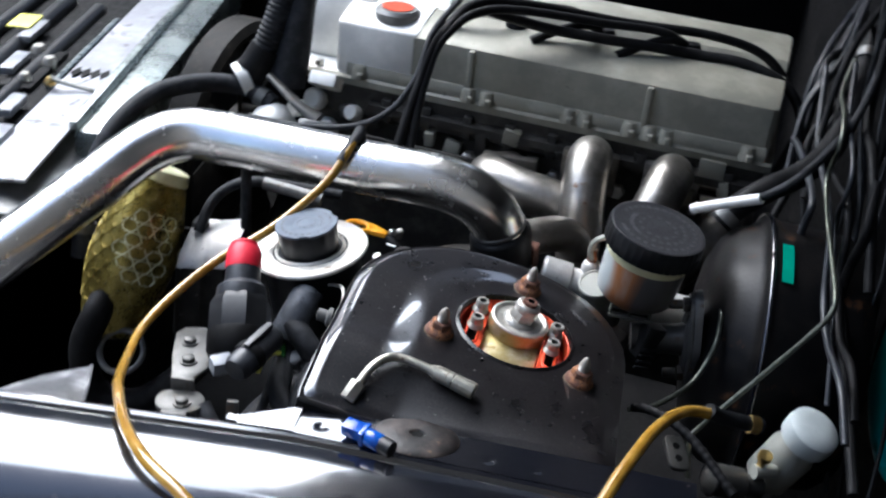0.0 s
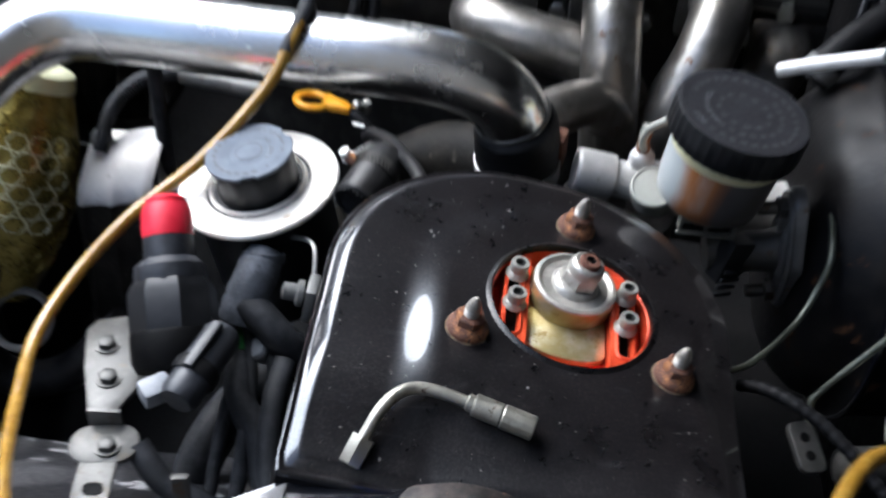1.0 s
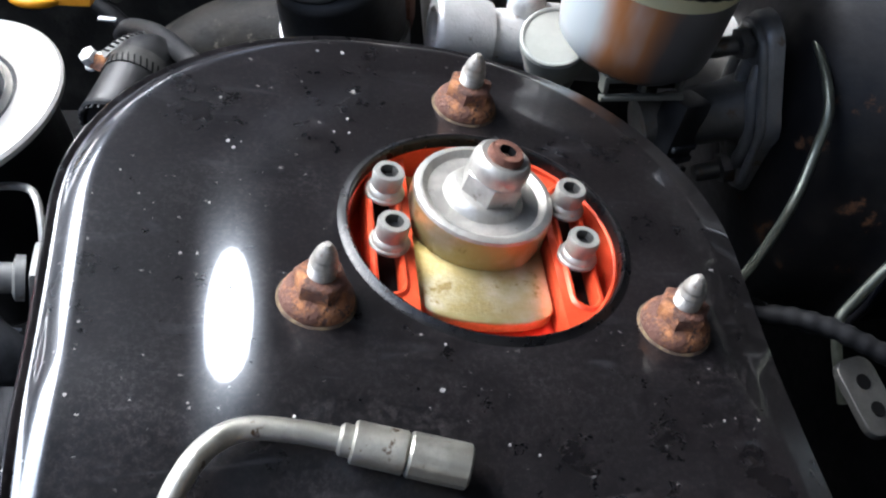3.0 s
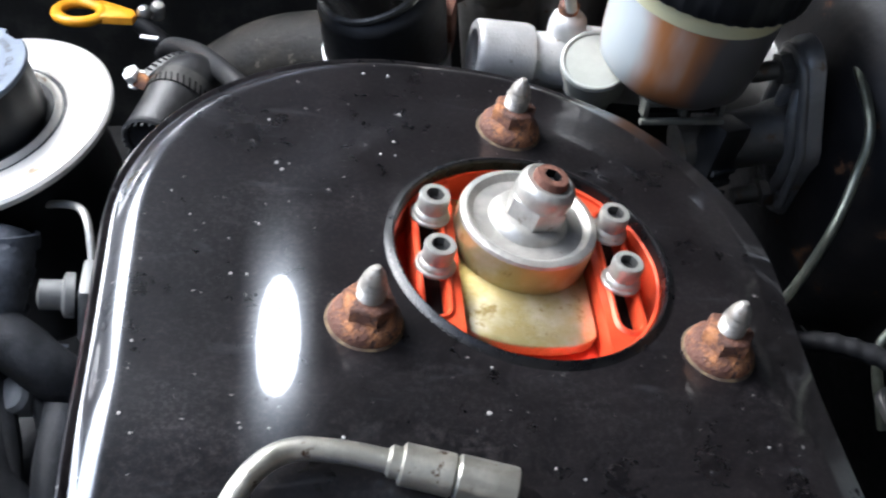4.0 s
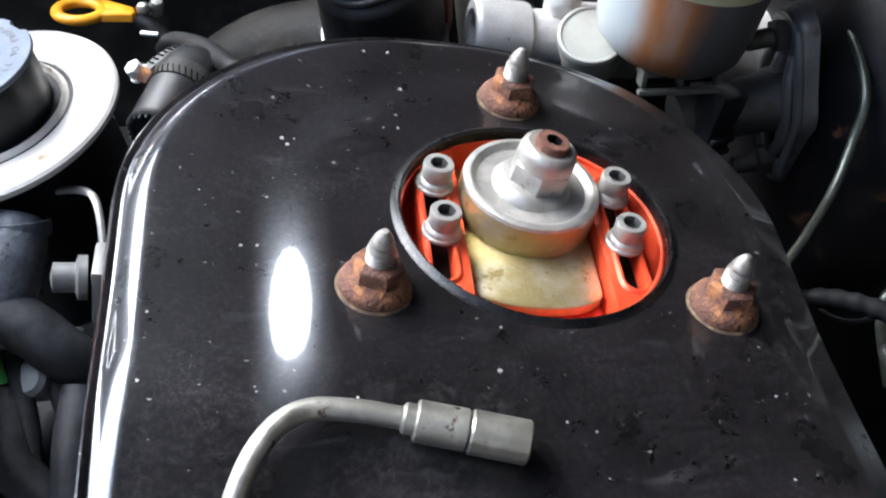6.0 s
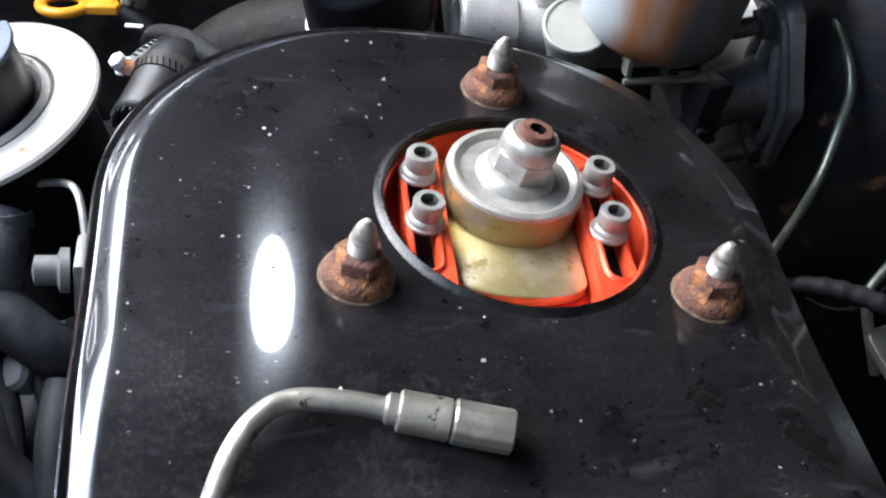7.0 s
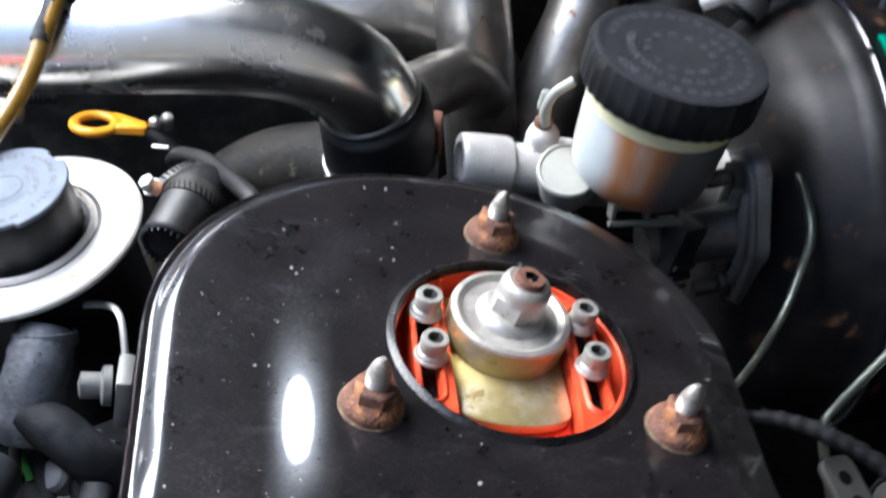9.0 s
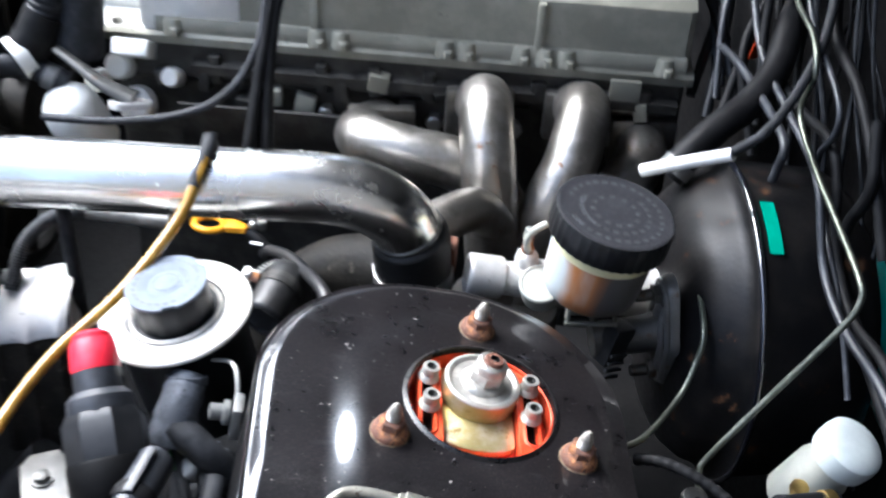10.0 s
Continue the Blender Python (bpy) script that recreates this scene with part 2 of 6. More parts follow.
# Paler gold that paints the highlight and glare on the canister.
GOLD_GLINT = surface("pale_gold_glint", (0.66, 0.66, 0.42), (0.78, 0.77, 0.58), 60, (0.25, 0.4), 0.5)
GREEN_WIRE = surface("green_wire", (0.03, 0.16, 0.03), (0.05, 0.22, 0.04), 60, (0.35, 0.5))
YELLOW_WIRE = surface("yellow_wire", (0.75, 0.70, 0.10), (0.8, 0.75, 0.16), 60, (0.35, 0.5))
BRAKE_LINE = surface("olive_steel_line", (0.10, 0.108, 0.088), (0.17, 0.18, 0.15), 120, (0.3, 0.45), 0.8)
WHITE_PAINT = surface("white_grey_panel", (0.19, 0.195, 0.21), (0.40, 0.41, 0.44), 14, (0.3, 0.5), bump=0.1, bscale=200,
                      spots=(0.06, 0.06, 0.065), spot_scale=26, spot_at=0.58)
DULL_CAST = surface("dull_grey_casting", (0.055, 0.054, 0.050), (0.115, 0.112, 0.105), 40, (0.35, 0.55), 0.5, bump=0.25, bscale=600, spots=(0.06, 0.04, 0.025), spot_scale=70, spot_at=0.60)
PALE_SHEET = surface("pale_worn_sheet_metal", (0.50, 0.49, 0.47), (0.70, 0.69, 0.66), 30, (0.4, 0.6), 0.2, bump=0.1, bscale=500, spots=(0.20, 0.18, 0.16), spot_scale=60, spot_at=0.60)
SHEET = surface("dull_grey_sheet_metal", (0.14, 0.14, 0.135), (0.25, 0.25, 0.24), 35, (0.4, 0.6), 0.6, bump=0.12, bscale=500,
                spots=(0.14, 0.12, 0.10), spot_scale=80, spot_at=0.62)
RADIATOR = surface("radiator_tank_metal", (0.27, 0.30, 0.29), (0.38, 0.42, 0.40), 18, (0.2, 0.35), 0.85, bump=0.05, bscale=300)
CONCRETE = surface("concrete_floor", (0.26, 0.25, 0.24), (0.36, 0.35, 0.33), 3, (0.7, 0.9), bump=0.3, bscale=90)
PLASTER = surface("grey_plaster", (0.17, 0.168, 0.165), (0.23, 0.226, 0.22), 2, (0.8, 0.95), bump=0.2, bscale=60)
PLASTER_DARK = surface("dark_grey_plaster", (0.09, 0.088, 0.085), (0.14, 0.137, 0.13), 2, (0.8, 0.95), bump=0.2, bscale=60)
FOIL_SLEEVE = surface("white_sleeve", (0.72, 0.72, 0.70), (0.80, 0.80, 0.78), 90, (0.3, 0.45), 0.2, bump=0.1, bscale=900)

# ---------------------------------------------------------------- geometry helpers
PLACE = {}


def thing(name, m, label, category, group="", kind=""):
    ob = new(name)
    ob.empty_display_size = 0.02
    m = m if isinstance(m, Matrix) else Matrix.Translation(m)
    ob.matrix_basis = m
    PLACE[ob.name] = m
    return tagged(ob, label, category, group, kind)


def finish(bm, sharp=38):
    bmesh.ops.recalc_face_normals(bm, faces=bm.faces)
    for f in bm.faces:
        f.smooth = True
    for e in bm.edges:
        e.smooth = len(e.link_faces) == 2 and e.calc_face_angle(3.2) < radians(sharp)


def part(name, bm, material, parent=None, label="", world_space=True, sharp=38):
    """One mesh object under a thing or under a part; geometry given in world space is moved into the parent's space."""
    finish(bm, sharp)
    root = PLACE.get(parent.name) if parent else None
    if root is not None and world_space:
        bm.transform(root.inverted())
    me = bpy.data.meshes.new(name)
    bm.to_mesh(me)
    bm.free()
    me.materials.append(material)
    ob = new(name, me)
    if parent:
        ob.parent = parent
        PLACE[ob.name] = root
    if label:
        tagged(ob, label)
    return ob


def solid(name, bm, material, label, category, kind="", group="", origin=None):
    """A thing that is one mesh, with its origin at its base."""
    finish(bm)
    o = Vector(origin) if origin else Vector((0, 0, 0))
    bm.transform(Matrix.Translation(-o))
    me = bpy.data.meshes.new(name)
    bm.to_mesh(me)
    bm.free()
    me.materials.append(material)
    ob = new(name, me)
    ob.matrix_basis = Matrix.Translation(o)
    PLACE[ob.name] = Matrix.Translation(o)
    return tagged(ob, label, category, group, kind)


def grid_faces(bm, rings, closed=True, cap=(False, False)):
    for a, b in zip(rings, rings[1:]):
        n = len(a)
        for i in range(n if closed else n - 1):
            j = (i + 1) % n
            if len({a[i], a[j], b[j], b[i]}) == 4:
                bm.faces.new((a[i], a[j], b[j], b[i]))
    if cap[0]:
        bm.faces.new(rings[0][::-1])
    if cap[1]:
        bm.faces.new(rings[-1])


def lathe(profile, seg=32, m=None, bm=None, caps=True):
    """Turned form about z from (radius, height) pairs."""
    bm = bm or bmesh.new()
    m = m or Matrix()
    rings = [[bm.verts.new(m @ Vector((max(r, 1e-5) * math.cos(2 * math.pi * i / seg), max(r, 1e-5) * math.sin(2 * math.pi * i / seg), z)))
              for i in range(seg)] for r, z in profile]
    grid_faces(bm, rings, True, (caps, caps))
    return bm


def prism(poly, z0, z1, bevel=0.0, m=None, bm=None):
    """Outline of (x, y) raised from z0 to z1, with a small chamfer on the top edge."""
    bm = bm or bmesh.new()
    m = m or Matrix()
    cx, cy = sum(p[0] for p in poly) / len(poly), sum(p[1] for p in poly) / len(poly)

    def ring(inset, z):
        out = []
        for x, y in poly:
            d = math.hypot(x - cx, y - cy) or 1
            out.append(bm.verts.new(m @ Vector((x - (x - cx) / d * inset, y - (y - cy) / d * inset, z))))
        return out
    rings = [ring(0, z0), ring(0, z1 - bevel)] + ([ring(bevel * 0.35, z1 - bevel * 0.35), ring(bevel, z1)] if bevel else [])
    grid_faces(bm, rings, True, (True, True))
    return bm


def hexagon(r, n=6, turn=0.0):
    return [(r * math.cos(2 * math.pi * i / n + turn), r * math.sin(2 * math.pi * i / n + turn)) for i in range(n)]


def rounded(w, h, r, n=5, cx=0.0, cy=0.0):
    out = []
    for k, (sx, sy) in enumerate(((1, 1), (-1, 1), (-1, -1), (1, -1))):
        for i in range(n + 1):
            a = math.pi / 2 * (k + i / n)
            out.append((cx + sx * (w / 2 - r) + r * math.cos(a), cy + sy * (h / 2 - r) + r * math.sin(a)))
    return out


def block(w, d, h, bevel=0.002, m=None, bm=None):
    """Bevelled box standing on z = 0 of m."""
    tmp = bmesh.new()
    bmesh.ops.create_cube(tmp, size=1.0)
    bmesh.ops.transform(tmp, matrix=Matrix.Translation((0, 0, h / 2)) @ Matrix.Diagonal((w, d, h, 1)), verts=tmp.verts)
    if bevel:
        bmesh.ops.bevel(tmp, geom=tmp.edges[:], offset=bevel, segments=2, affect="EDGES", profile=0.6)
    tmp.transform(m or Matrix())
    return merge(bm, tmp) if bm else tmp


def merge(bm, other):
    me = bpy.data.meshes.new("join")
    other.to_mesh(me)
    other.free()
    bm.from_mesh(me)
    bpy.data.meshes.remove(me)
    return bm


def spline(pts, n=8):
    """Smooth line through points."""
    p = [Vector(q) for q in pts]
    p = [2 * p[0] - p[1]] + p + [2 * p[-1] - p[-2]]
    out = []
    for a, b, c, d in zip(p, p[1:], p[2:], p[3:]):
        for i in range(n):
            t = i / n
            out.append(0.5 * (2 * b + (c - a) * t + (2 * a - 5 * b + 4 * c - d) * t * t + (3 * b - a - 3 * c + d) * t ** 3))
    out.append(p[-2])
    return out


def sweep(pts, r, seg=14, n=8, bm=None, ridge=0.0, pitch=0.004, straight=False, hollow=0.0, squash=1.0):
    """Tube along a smooth line; r is a number or a function of 0..1; ridge gives a corrugated hose."""
    bm = bm or bmesh.new()
    line = [Vector(q) for q in pts] if straight else spline(pts, n)
    lengths = [0.0]
    for a, b in zip(line, line[1:]):
        lengths.append(lengths[-1] + (b - a).length)
    total = lengths[-1]
    if ridge:
        count = int(total / (pitch / 4))
        fine = []
        k = 0
        for i in range(count + 1):
            s = total * i / count
            while k < len(line) - 2 and lengths[k + 1] < s:
                k += 1
            u = (s - lengths[k]) / max(lengths[k + 1] - lengths[k], 1e-9)
            fine.append(line[k].lerp(line[k + 1], u))
        line = fine
        lengths = [total * i / count for i in range(count + 1)]
    up = Vector((0, 0, 1))
    t0 = (line[1] - line[0]).normalized()
    side = t0.cross(up) if t0.cross(up).length > 0.05 else t0.cross(Vector((1, 0, 0)))
    rings = []
    for i, p in enumerate(line):
        t = (line[min(i + 1, len(line) - 1)] - line[max(i - 1, 0)]).normalized()
        side = (side - t * side.dot(t)).normalized()
        other = t.cross(side)
        rad = r(lengths[i] / total) if callable(r) else r
        if ridge:
            rad += ridge * (1 if i % 4 in (1, 2) else 0)
        rings.append([bm.verts.new(p + rad * (side * math.cos(2 * math.pi * k / seg) + squash * other * math.sin(2 * math.pi * k / seg))) for k in range(seg)])
    grid_faces(bm, rings, True, (True, True))
    return bm


def axis(origin, direction, twist=0.0):
    """Frame whose z runs along direction."""
    return Matrix.Translation(origin) @ Vector(direction).to_track_quat("Z", "Y").to_matrix().to_4x4() @ pose(0, 0, 0, 0, 0, twist)


def ring_bm(r, tube, m, seg=40, sides=10, bm=None):
    bm = bm or bmesh.new()
    rings = [[bm.verts.new(m @ Vector(((r + tube * math.cos(b)) * math.cos(a), (r + tube * math.cos(b)) * math.sin(a), tube * math.sin(b))))
              for b in [2 * math.pi * k / sides for k in range(sides)]] for a in [2 * math.pi * i / seg for i in range(seg)]]
    grid_faces(bm, rings + [rings[0]], True)
    return bm


def hose(name, pts, r, material, label, category="hose", **kw):
    return solid(name, sweep(pts, r, **kw), material, label, category, origin=pts[0])


def settle(ob, x, y, z):
    """Shift a whole thing."""
    ob.matrix_basis = Matrix.Translation((x, y, z)) @ ob.matrix_basis


TOWER = pose(0.0006, 0.0029, 0.8485, 1.2, 9.4, 0)          # plane of the strut tower's top


def tw(x, y, z=0.0):
    return TOWER @ Vector((x, y, z))


# ---------------------------------------------------------------- the shell of the place
def slab(name, x0, x1, y0, y1, z0, z1, material, label):
    bm = bmesh.new()
    bmesh.ops.create_cube(bm, size=1.0)
    bm.transform(Matrix.Translation(((x0 + x1) / 2, (y0 + y1) / 2, (z0 + z1) / 2)) @ Matrix.Diagonal((x1 - x0, y1 - y0, z1 - z0, 1)))
    return solid(name, bm, material, label, name.split("_")[0], kind="structure", origin=((x0 + x1) / 2, (y0 + y1) / 2, z0))


slab("ground", -40, 6, -30, 30, -0.2, 0.0, CONCRETE, "pale grey concrete floor running out into daylight")
# Unseen walls and ceiling, added to block sky and bound the reflections.
slab("wall_back", 4.0, 4.2, -1.7, 3.0, 0.0, 4.0, PLASTER_DARK, "unseen dark grey rear wall, added to block light")
slab("wall_far", 0.25, 4.2, 3.0, 3.2, 0.0, 4.0, PLASTER_DARK, "unseen dark grey far wall, added to block the sky")
slab("wall_front", -7.2, -7.0, -9.0, 9.0, 0.0, 4.6, PLASTER, "unseen grey wall in front, added to cut the low sky")
slab("wall_yard", -12.0, 0.25, 7.0, 7.2, 0.0, 6.2, PLASTER, "unseen grey wall on the far side, added to dim low reflections")
slab("wall_near", -0.9, 4.2, -1.9, -1.7, 0.0, 4.0, PLASTER_DARK, "unseen dark grey wall beside the car, added to close off the sky")
slab("ceiling", -0.70, 4.2, -1.9, 3.2, 4.0, 4.15, PLASTER_DARK, "unseen dull grey ceiling with an open front, added to block the sky overhead")

# ---------------------------------------------------------------- strut tower and body panels


def tower_outline(a, grow=0.0):
    """Point of the tower's rounded outline in the direction a from the hole's centre."""
    cx, hw, rad = -0.0200, 0.1050 + grow, 0.098 + grow
    top, low = 0.103 + grow, -0.116 - grow
    d = Vector((math.cos(a), math.sin(a)))
    lo, hi = 0.0, 0.4
    for _ in range(40):
        mid = (lo + hi) / 2
        x, y = d.x * mid - cx, d.y * mid
        inside = abs(x) <= hw and low <= y <= top
        if inside and y > top - rad and abs(x) > hw - rad:
            inside = ((abs(x) - hw + rad) / rad) ** 2.0 + ((y - top + rad) / rad) ** 2.0 <= 1
        lo, hi = (mid, hi) if inside else (lo, mid)
    return d * lo


def tower_fall(x, y):
    """The top bends down to the level of the wing rail."""
    start = -0.052
    u = max(0.0, min(1.0, (start - y) / (start + 0.116)))
    return -max(0.0, 0.0115 - 0.163 * max(x, -0.06)) * u * u * (3 - 2 * u)


def tower_top(x, y):
    """Height of the top: a shallow swage round the hole that runs on straight towards the wing, and the fall to the rail."""
    d = math.hypot(x, 1.12 * max(y - 0.004, 0.0))
    u = max(0.0, min(1.0, (d - 0.0615) / 0.024))
    v = max(0.0, min(1.0, (y + 0.108) / 0.075))
    w = max(0.0, min(1.0, (y + 0.036) / 0.064))
    return -0.0058 * u * u * (3 - 2 * u) * v * v * (3 - 2 * v) * (1 - 0.75 * w * w * (3 - 2 * w)) + tower_fall(x, y)


HOLE = (0.0006, 0.0012)


def strut_tower():
    seg = 192
    angles = [2 * math.pi * i / seg for i in range(seg)]
    rings = []
    for r, z in ((0.0419, -0.012), (0.0416, 0.0002), (0.0417, 0.0010), (0.0421, 0.0016), (0.0426, 0.0017), (0.0431, 0.0013), (0.0437, 0.0007), (0.0448, 0.0002), (0.0485, 0.0)):
        rings.append([Vector((HOLE[0] + r * math.cos(a), HOLE[1] + r * math.sin(a), z)) for a in angles])
    inset = [tower_outline(a, -0.0105) for a in angles]
    for k in range(1, 37):
        row = []
        for a, far in zip(angles, inset):
            p = Vector((HOLE[0] + 0.050 * math.cos(a), HOLE[1] + 0.050 * math.sin(a))).lerp(far, k / 36)
            row.append(Vector((p.x, p.y, tower_top(p.x, p.y))))
        rings.append(row)
    outer = [(-0.0092, -0.0003), (-0.0078, -0.0010), (-0.0064, -0.0020), (-0.0050, -0.0033), (-0.0038, -0.0045), (-0.0030, -0.0050), (-0.0024, -0.0050),
             (-0.0016, -0.0045), (-0.0008, -0.0045), (-0.0002, -0.0051), (0.0, -0.0062), (-0.0003, -0.0085), (0.0, -0.02), (0.002, -0.06), (0.010, -0.35)]
    for off, z in outer:
        row = []
        for a, far in zip(angles, inset):
            q = tower_outline(a, off)
            plain = max(0.0, min(1.0, (math.cos(a) + 0.05) / 0.25)) * max(0.0, min(1.0, (0.97 - math.sin(a)) / 0.1))
            lip = z if z < -0.015 else z * (1 - plain) - plain * 0.35 * (off + 0.0105)
            row.append(Vector((q.x, q.y, tower_top(far.x, far.y) + lip)))
        rings.append(row)
    out = []
    for lo, hi in ((0, 8), (7, len(rings) - 3), (len(rings) - 4, len(rings))):
        piece = bmesh.new()
        grid_faces(piece, [[piece.verts.new(c) for c in row] for row in rings[lo:hi]])
        piece.transform(TOWER)
        out.append(piece)
    return out


tower = thing("strut_tower", tw(0, 0, -0.35), "gloss black strut tower top with dusty specks and rolled rim", "strut tower")
# side_wall gets the darkened paint in place of shade
for name, piece, paint in zip(("hole_lip", "top", "side_wall"), strut_tower(), (LIP_BLACK, BLACK_PAINT, SHADED_BLACK)):
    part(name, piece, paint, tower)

CHIP = surface("pale_paint_chip", (0.26, 0.255, 0.245), (0.40, 0.39, 0.375), 300, (0.5, 0.7))
SCUFF = surface("dried_grey_smear", (0.040, 0.039, 0.042), (0.085, 0.082, 0.082), 260, (0.45, 0.7), spec=0.3)
sn = SCUFF.node_tree
speck = sn.nodes.new("ShaderNodeTexNoise")
speck.inputs["Scale"].default_value, speck.inputs["Detail"].default_value, speck.inputs["Roughness"].default_value = 330, 6, 0.75
cover = sn.nodes.new("ShaderNodeMapRange")
cover.inputs["From Min"].default_value, cover.inputs["From Max"].default_value, cover.inputs["To Max"].default_value = 0.50, 0.70, 0.5
sn.links.new(speck.outputs["Fac"], cover.inputs["Value"])
sn.links.new(cover.outputs["Result"], sn.nodes["Principled BSDF"].inputs["Alpha"])


def paint_chip(x, y, r):
    """A small ragged flake of pale dirt on the tower's paint."""
    r *= 0.62
    ring = [(r * random.uniform(0.6, 1.2) * math.cos(k * 0.9), r * random.uniform(0.6, 1.2) * math.sin(k * 0.9)) for k in range(7)]
    return prism([(x + a, y + b) for a, b in ring], tower_top(x, y) - 0.0004, tower_top(x, y) + 0.0003, m=TOWER)


def scuff(pts, wide):
    """A thin wiped smear along a line on the tower's top."""
    line = spline([Vector((x, y, 0)) for x, y in pts], 6)
    bm = bmesh.new()
    rows = []
    for k, p in enumerate(line):
        along = (line[min(k + 1, len(line) - 1)] - line[max(k - 1, 0)]).normalized()
        side = Vector((-along.y, along.x, 0)) * wide * (0.25 + math.sin(math.pi * (k + 0.5) / len(line))) * random.uniform(0.7, 1.2)
        rows.append([bm.verts.new((q.x, q.y, tower_top(q.x, q.y) + 0.00025)) for q in (p - side, p - side * 0.3, p + side * 0.4, p + side)])
    grid_faces(bm, rows, closed=False)
    bm.transform(TOWER)
    return bm


random.seed(11)
for x, y, r in ((-0.0759, 0.0336, 0.0012), (-0.0743, 0.0304, 0.0011), (-0.0720, 0.0334, 0.0005), (-0.0785, 0.0543, 0.0009), (-0.0469, 0.0850, 0.0010), (-0.0385, 0.0853, 0.0011), (-0.0805, 0.0065, 0.0007), (-0.0434, 0.0409, 0.0006), (-0.0387, 0.0411, 0.0006), (-0.0388, 0.0479, 0.0008), (-0.0194, -0.0589, 0.0013), (-0.0029, -0.0734, 0.0007), (0.0047, -0.0761, 0.0006), (-0.0575, -0.0673, 0.0008), (-0.1060, 0.0168, 0.0006), (-0.0877, -0.0123, 0.0008), (-0.0831, -0.0122, 0.0008), (-0.1001, 0.0082, 0.0005), (-0.1124, -0.0617, 0.0008), (0.0578, -0.0651, 0.0007), (-0.0171, -0.0438, 0.0006), (-0.1117, -0.0380, 0.0006), (-0.0739, -0.0253, 0.0006)):
    part("paint_chip", paint_chip(x, y, r), CHIP, tower, "pale paint chip")
for wide, *pts in ((0.0030, (-0.0664, 0.0283), (-0.0582, 0.0377), (-0.0459, 0.0491), (-0.0315, 0.0649)),
                   (0.0022, (-0.0630, 0.0252), (-0.0558, 0.0299), (-0.0473, 0.0323)),
                   (0.0010, (-0.0553, 0.0247), (-0.0526, 0.0207), (-0.0515, 0.0144)),
                   (0.0016, (-0.0882, -0.0121), (-0.0850, -0.0104), (-0.0822, -0.0121)),
                   (0.0016, (-0.0564, -0.0683), (-0.0520, -0.0659), (-0.0472, -0.0641)),
                   (0.0010, (-0.0379, -0.0289), (-0.0372, -0.0382), (-0.0352, -0.0459), (-0.0365, -0.0537)),
                   (0.0015, (-0.0849, -0.0568), (-0.0778, -0.0553), (-0.0705, -0.0509))):
    part("smear", scuff(pts, wide), SCUFF, tower, "dried grey smear")


def rail():
    """Inner wing rail: a pressed channel along the car, swept in x."""
    profile = [(0.006, 0.70), (0.002, 0.815), (0.0, 0.828), (-0.002, 0.8325), (-0.005, 0.8335), (-0.0075, 0.8325), (-0.009, 0.8295), (-0.0105, 0.8285), (-0.012, 0.8300), (-0.014, 0.8335), (-0.018, 0.8350),
               (-0.035, 0.8350), (-0.050, 0.8335), (-0.062, 0.830), (-0.074, 0.823), (-0.086, 0.812), (-0.097, 0.796), (-0.104, 0.775), (-0.108, 0.745), (-0.110, 0.62), (-0.110, 0.30)]
    bm = bmesh.new()
    rows = []
    for i in range(81):
        x = -0.95 + 1.5 * i / 80
        edge = -0.134 - 0.10 * max(0.0, -x - 0.12) - 0.05 * max(0.0, -x - 0.35)
        rows.append([bm.verts.new((x, edge + y, z)) for y, z in profile])
    grid_faces(bm, rows, closed=False)
    return bm


def shelf():
    """Flat strip between the tower's foot and the rail, with spot-weld dimples."""
    bm = bmesh.new()
    rows = []
    for i in range(121):
        x = -0.165 + 0.30 * i / 120
        row = []
        for j in range(15):
            y = -0.138 + 0.030 * j / 14
            front = max(0.0, min(1.0, (-0.118 - x) / 0.04))
            y = y * (1 - front) + (-0.1385 + 0.006 * j / 14) * front
            z = 0.8336
            for wx in (0.004, 0.035, 0.078, -0.105):
                z -= 0.0012 * math.exp(-((x - wx) ** 2 + (y + 0.127) ** 2) / 0.0025 ** 2)
            row.append(bm.verts.new((x, y, z)))
        rows.append(row)
    grid_faces(bm, rows, closed=False)
    return bm


wing = thing("front_wing", (-0.2, -0.2, 0.3), "gloss black inner wing rail with a seam reflecting the sky", "car wing")
part("rail", rail(), RAIL_PAINT, wing)
part("shelf", shelf(), RAIL_PAINT, wing)
PM = Matrix.Translation((-0.0440, -0.1180, 0.8345)) @ Matrix.Diagonal((0.92, 0.66, 0.62, 1))
RUSTY_PAINT = surface("rust_stained_paint", (0.006, 0.005, 0.005), (0.060, 0.046, 0.040), 70, (0.30, 0.60), coat=0.0, spec=0.30, bump=0.25, bscale=300, spots=(0.11, 0.065, 0.045), spot_scale=120, spot_at=0.60, spot_rough=0.75)
part("raised_patch", lathe([(0.0046, 0.0016), (0.0060, 0.0034), (0.0120, 0.0038), (0.0200, 0.0032), (0.0255, 0.0012), (0.0290, 0.0002), (0.0305, -0.0012)], 48, PM, caps=False), RUSTY_PAINT, wing, "rusty raised patch round a hole")
part("hole", lathe([(0.0048, 0.0017), (0.0, 0.0012)], 24, PM, caps=False), DARK_BAY, wing, "round hole")
gm = bmesh.new()
gv = [gm.verts.new(v) for v in ((-0.121, -0.114, 0.8365), (-0.121, -0.138, 0.8345), (-0.158, -0.141, 0.8342), (-0.150, -0.138, 0.829), (-0.121, -0.113, 0.829))]
gm.faces.new(gv[:3])
gm.faces.new((gv[0], gv[2], gv[3], gv[4]))
part("gusset", gm, RAIL_PAINT, wing, "small bright gusset beside the tower")

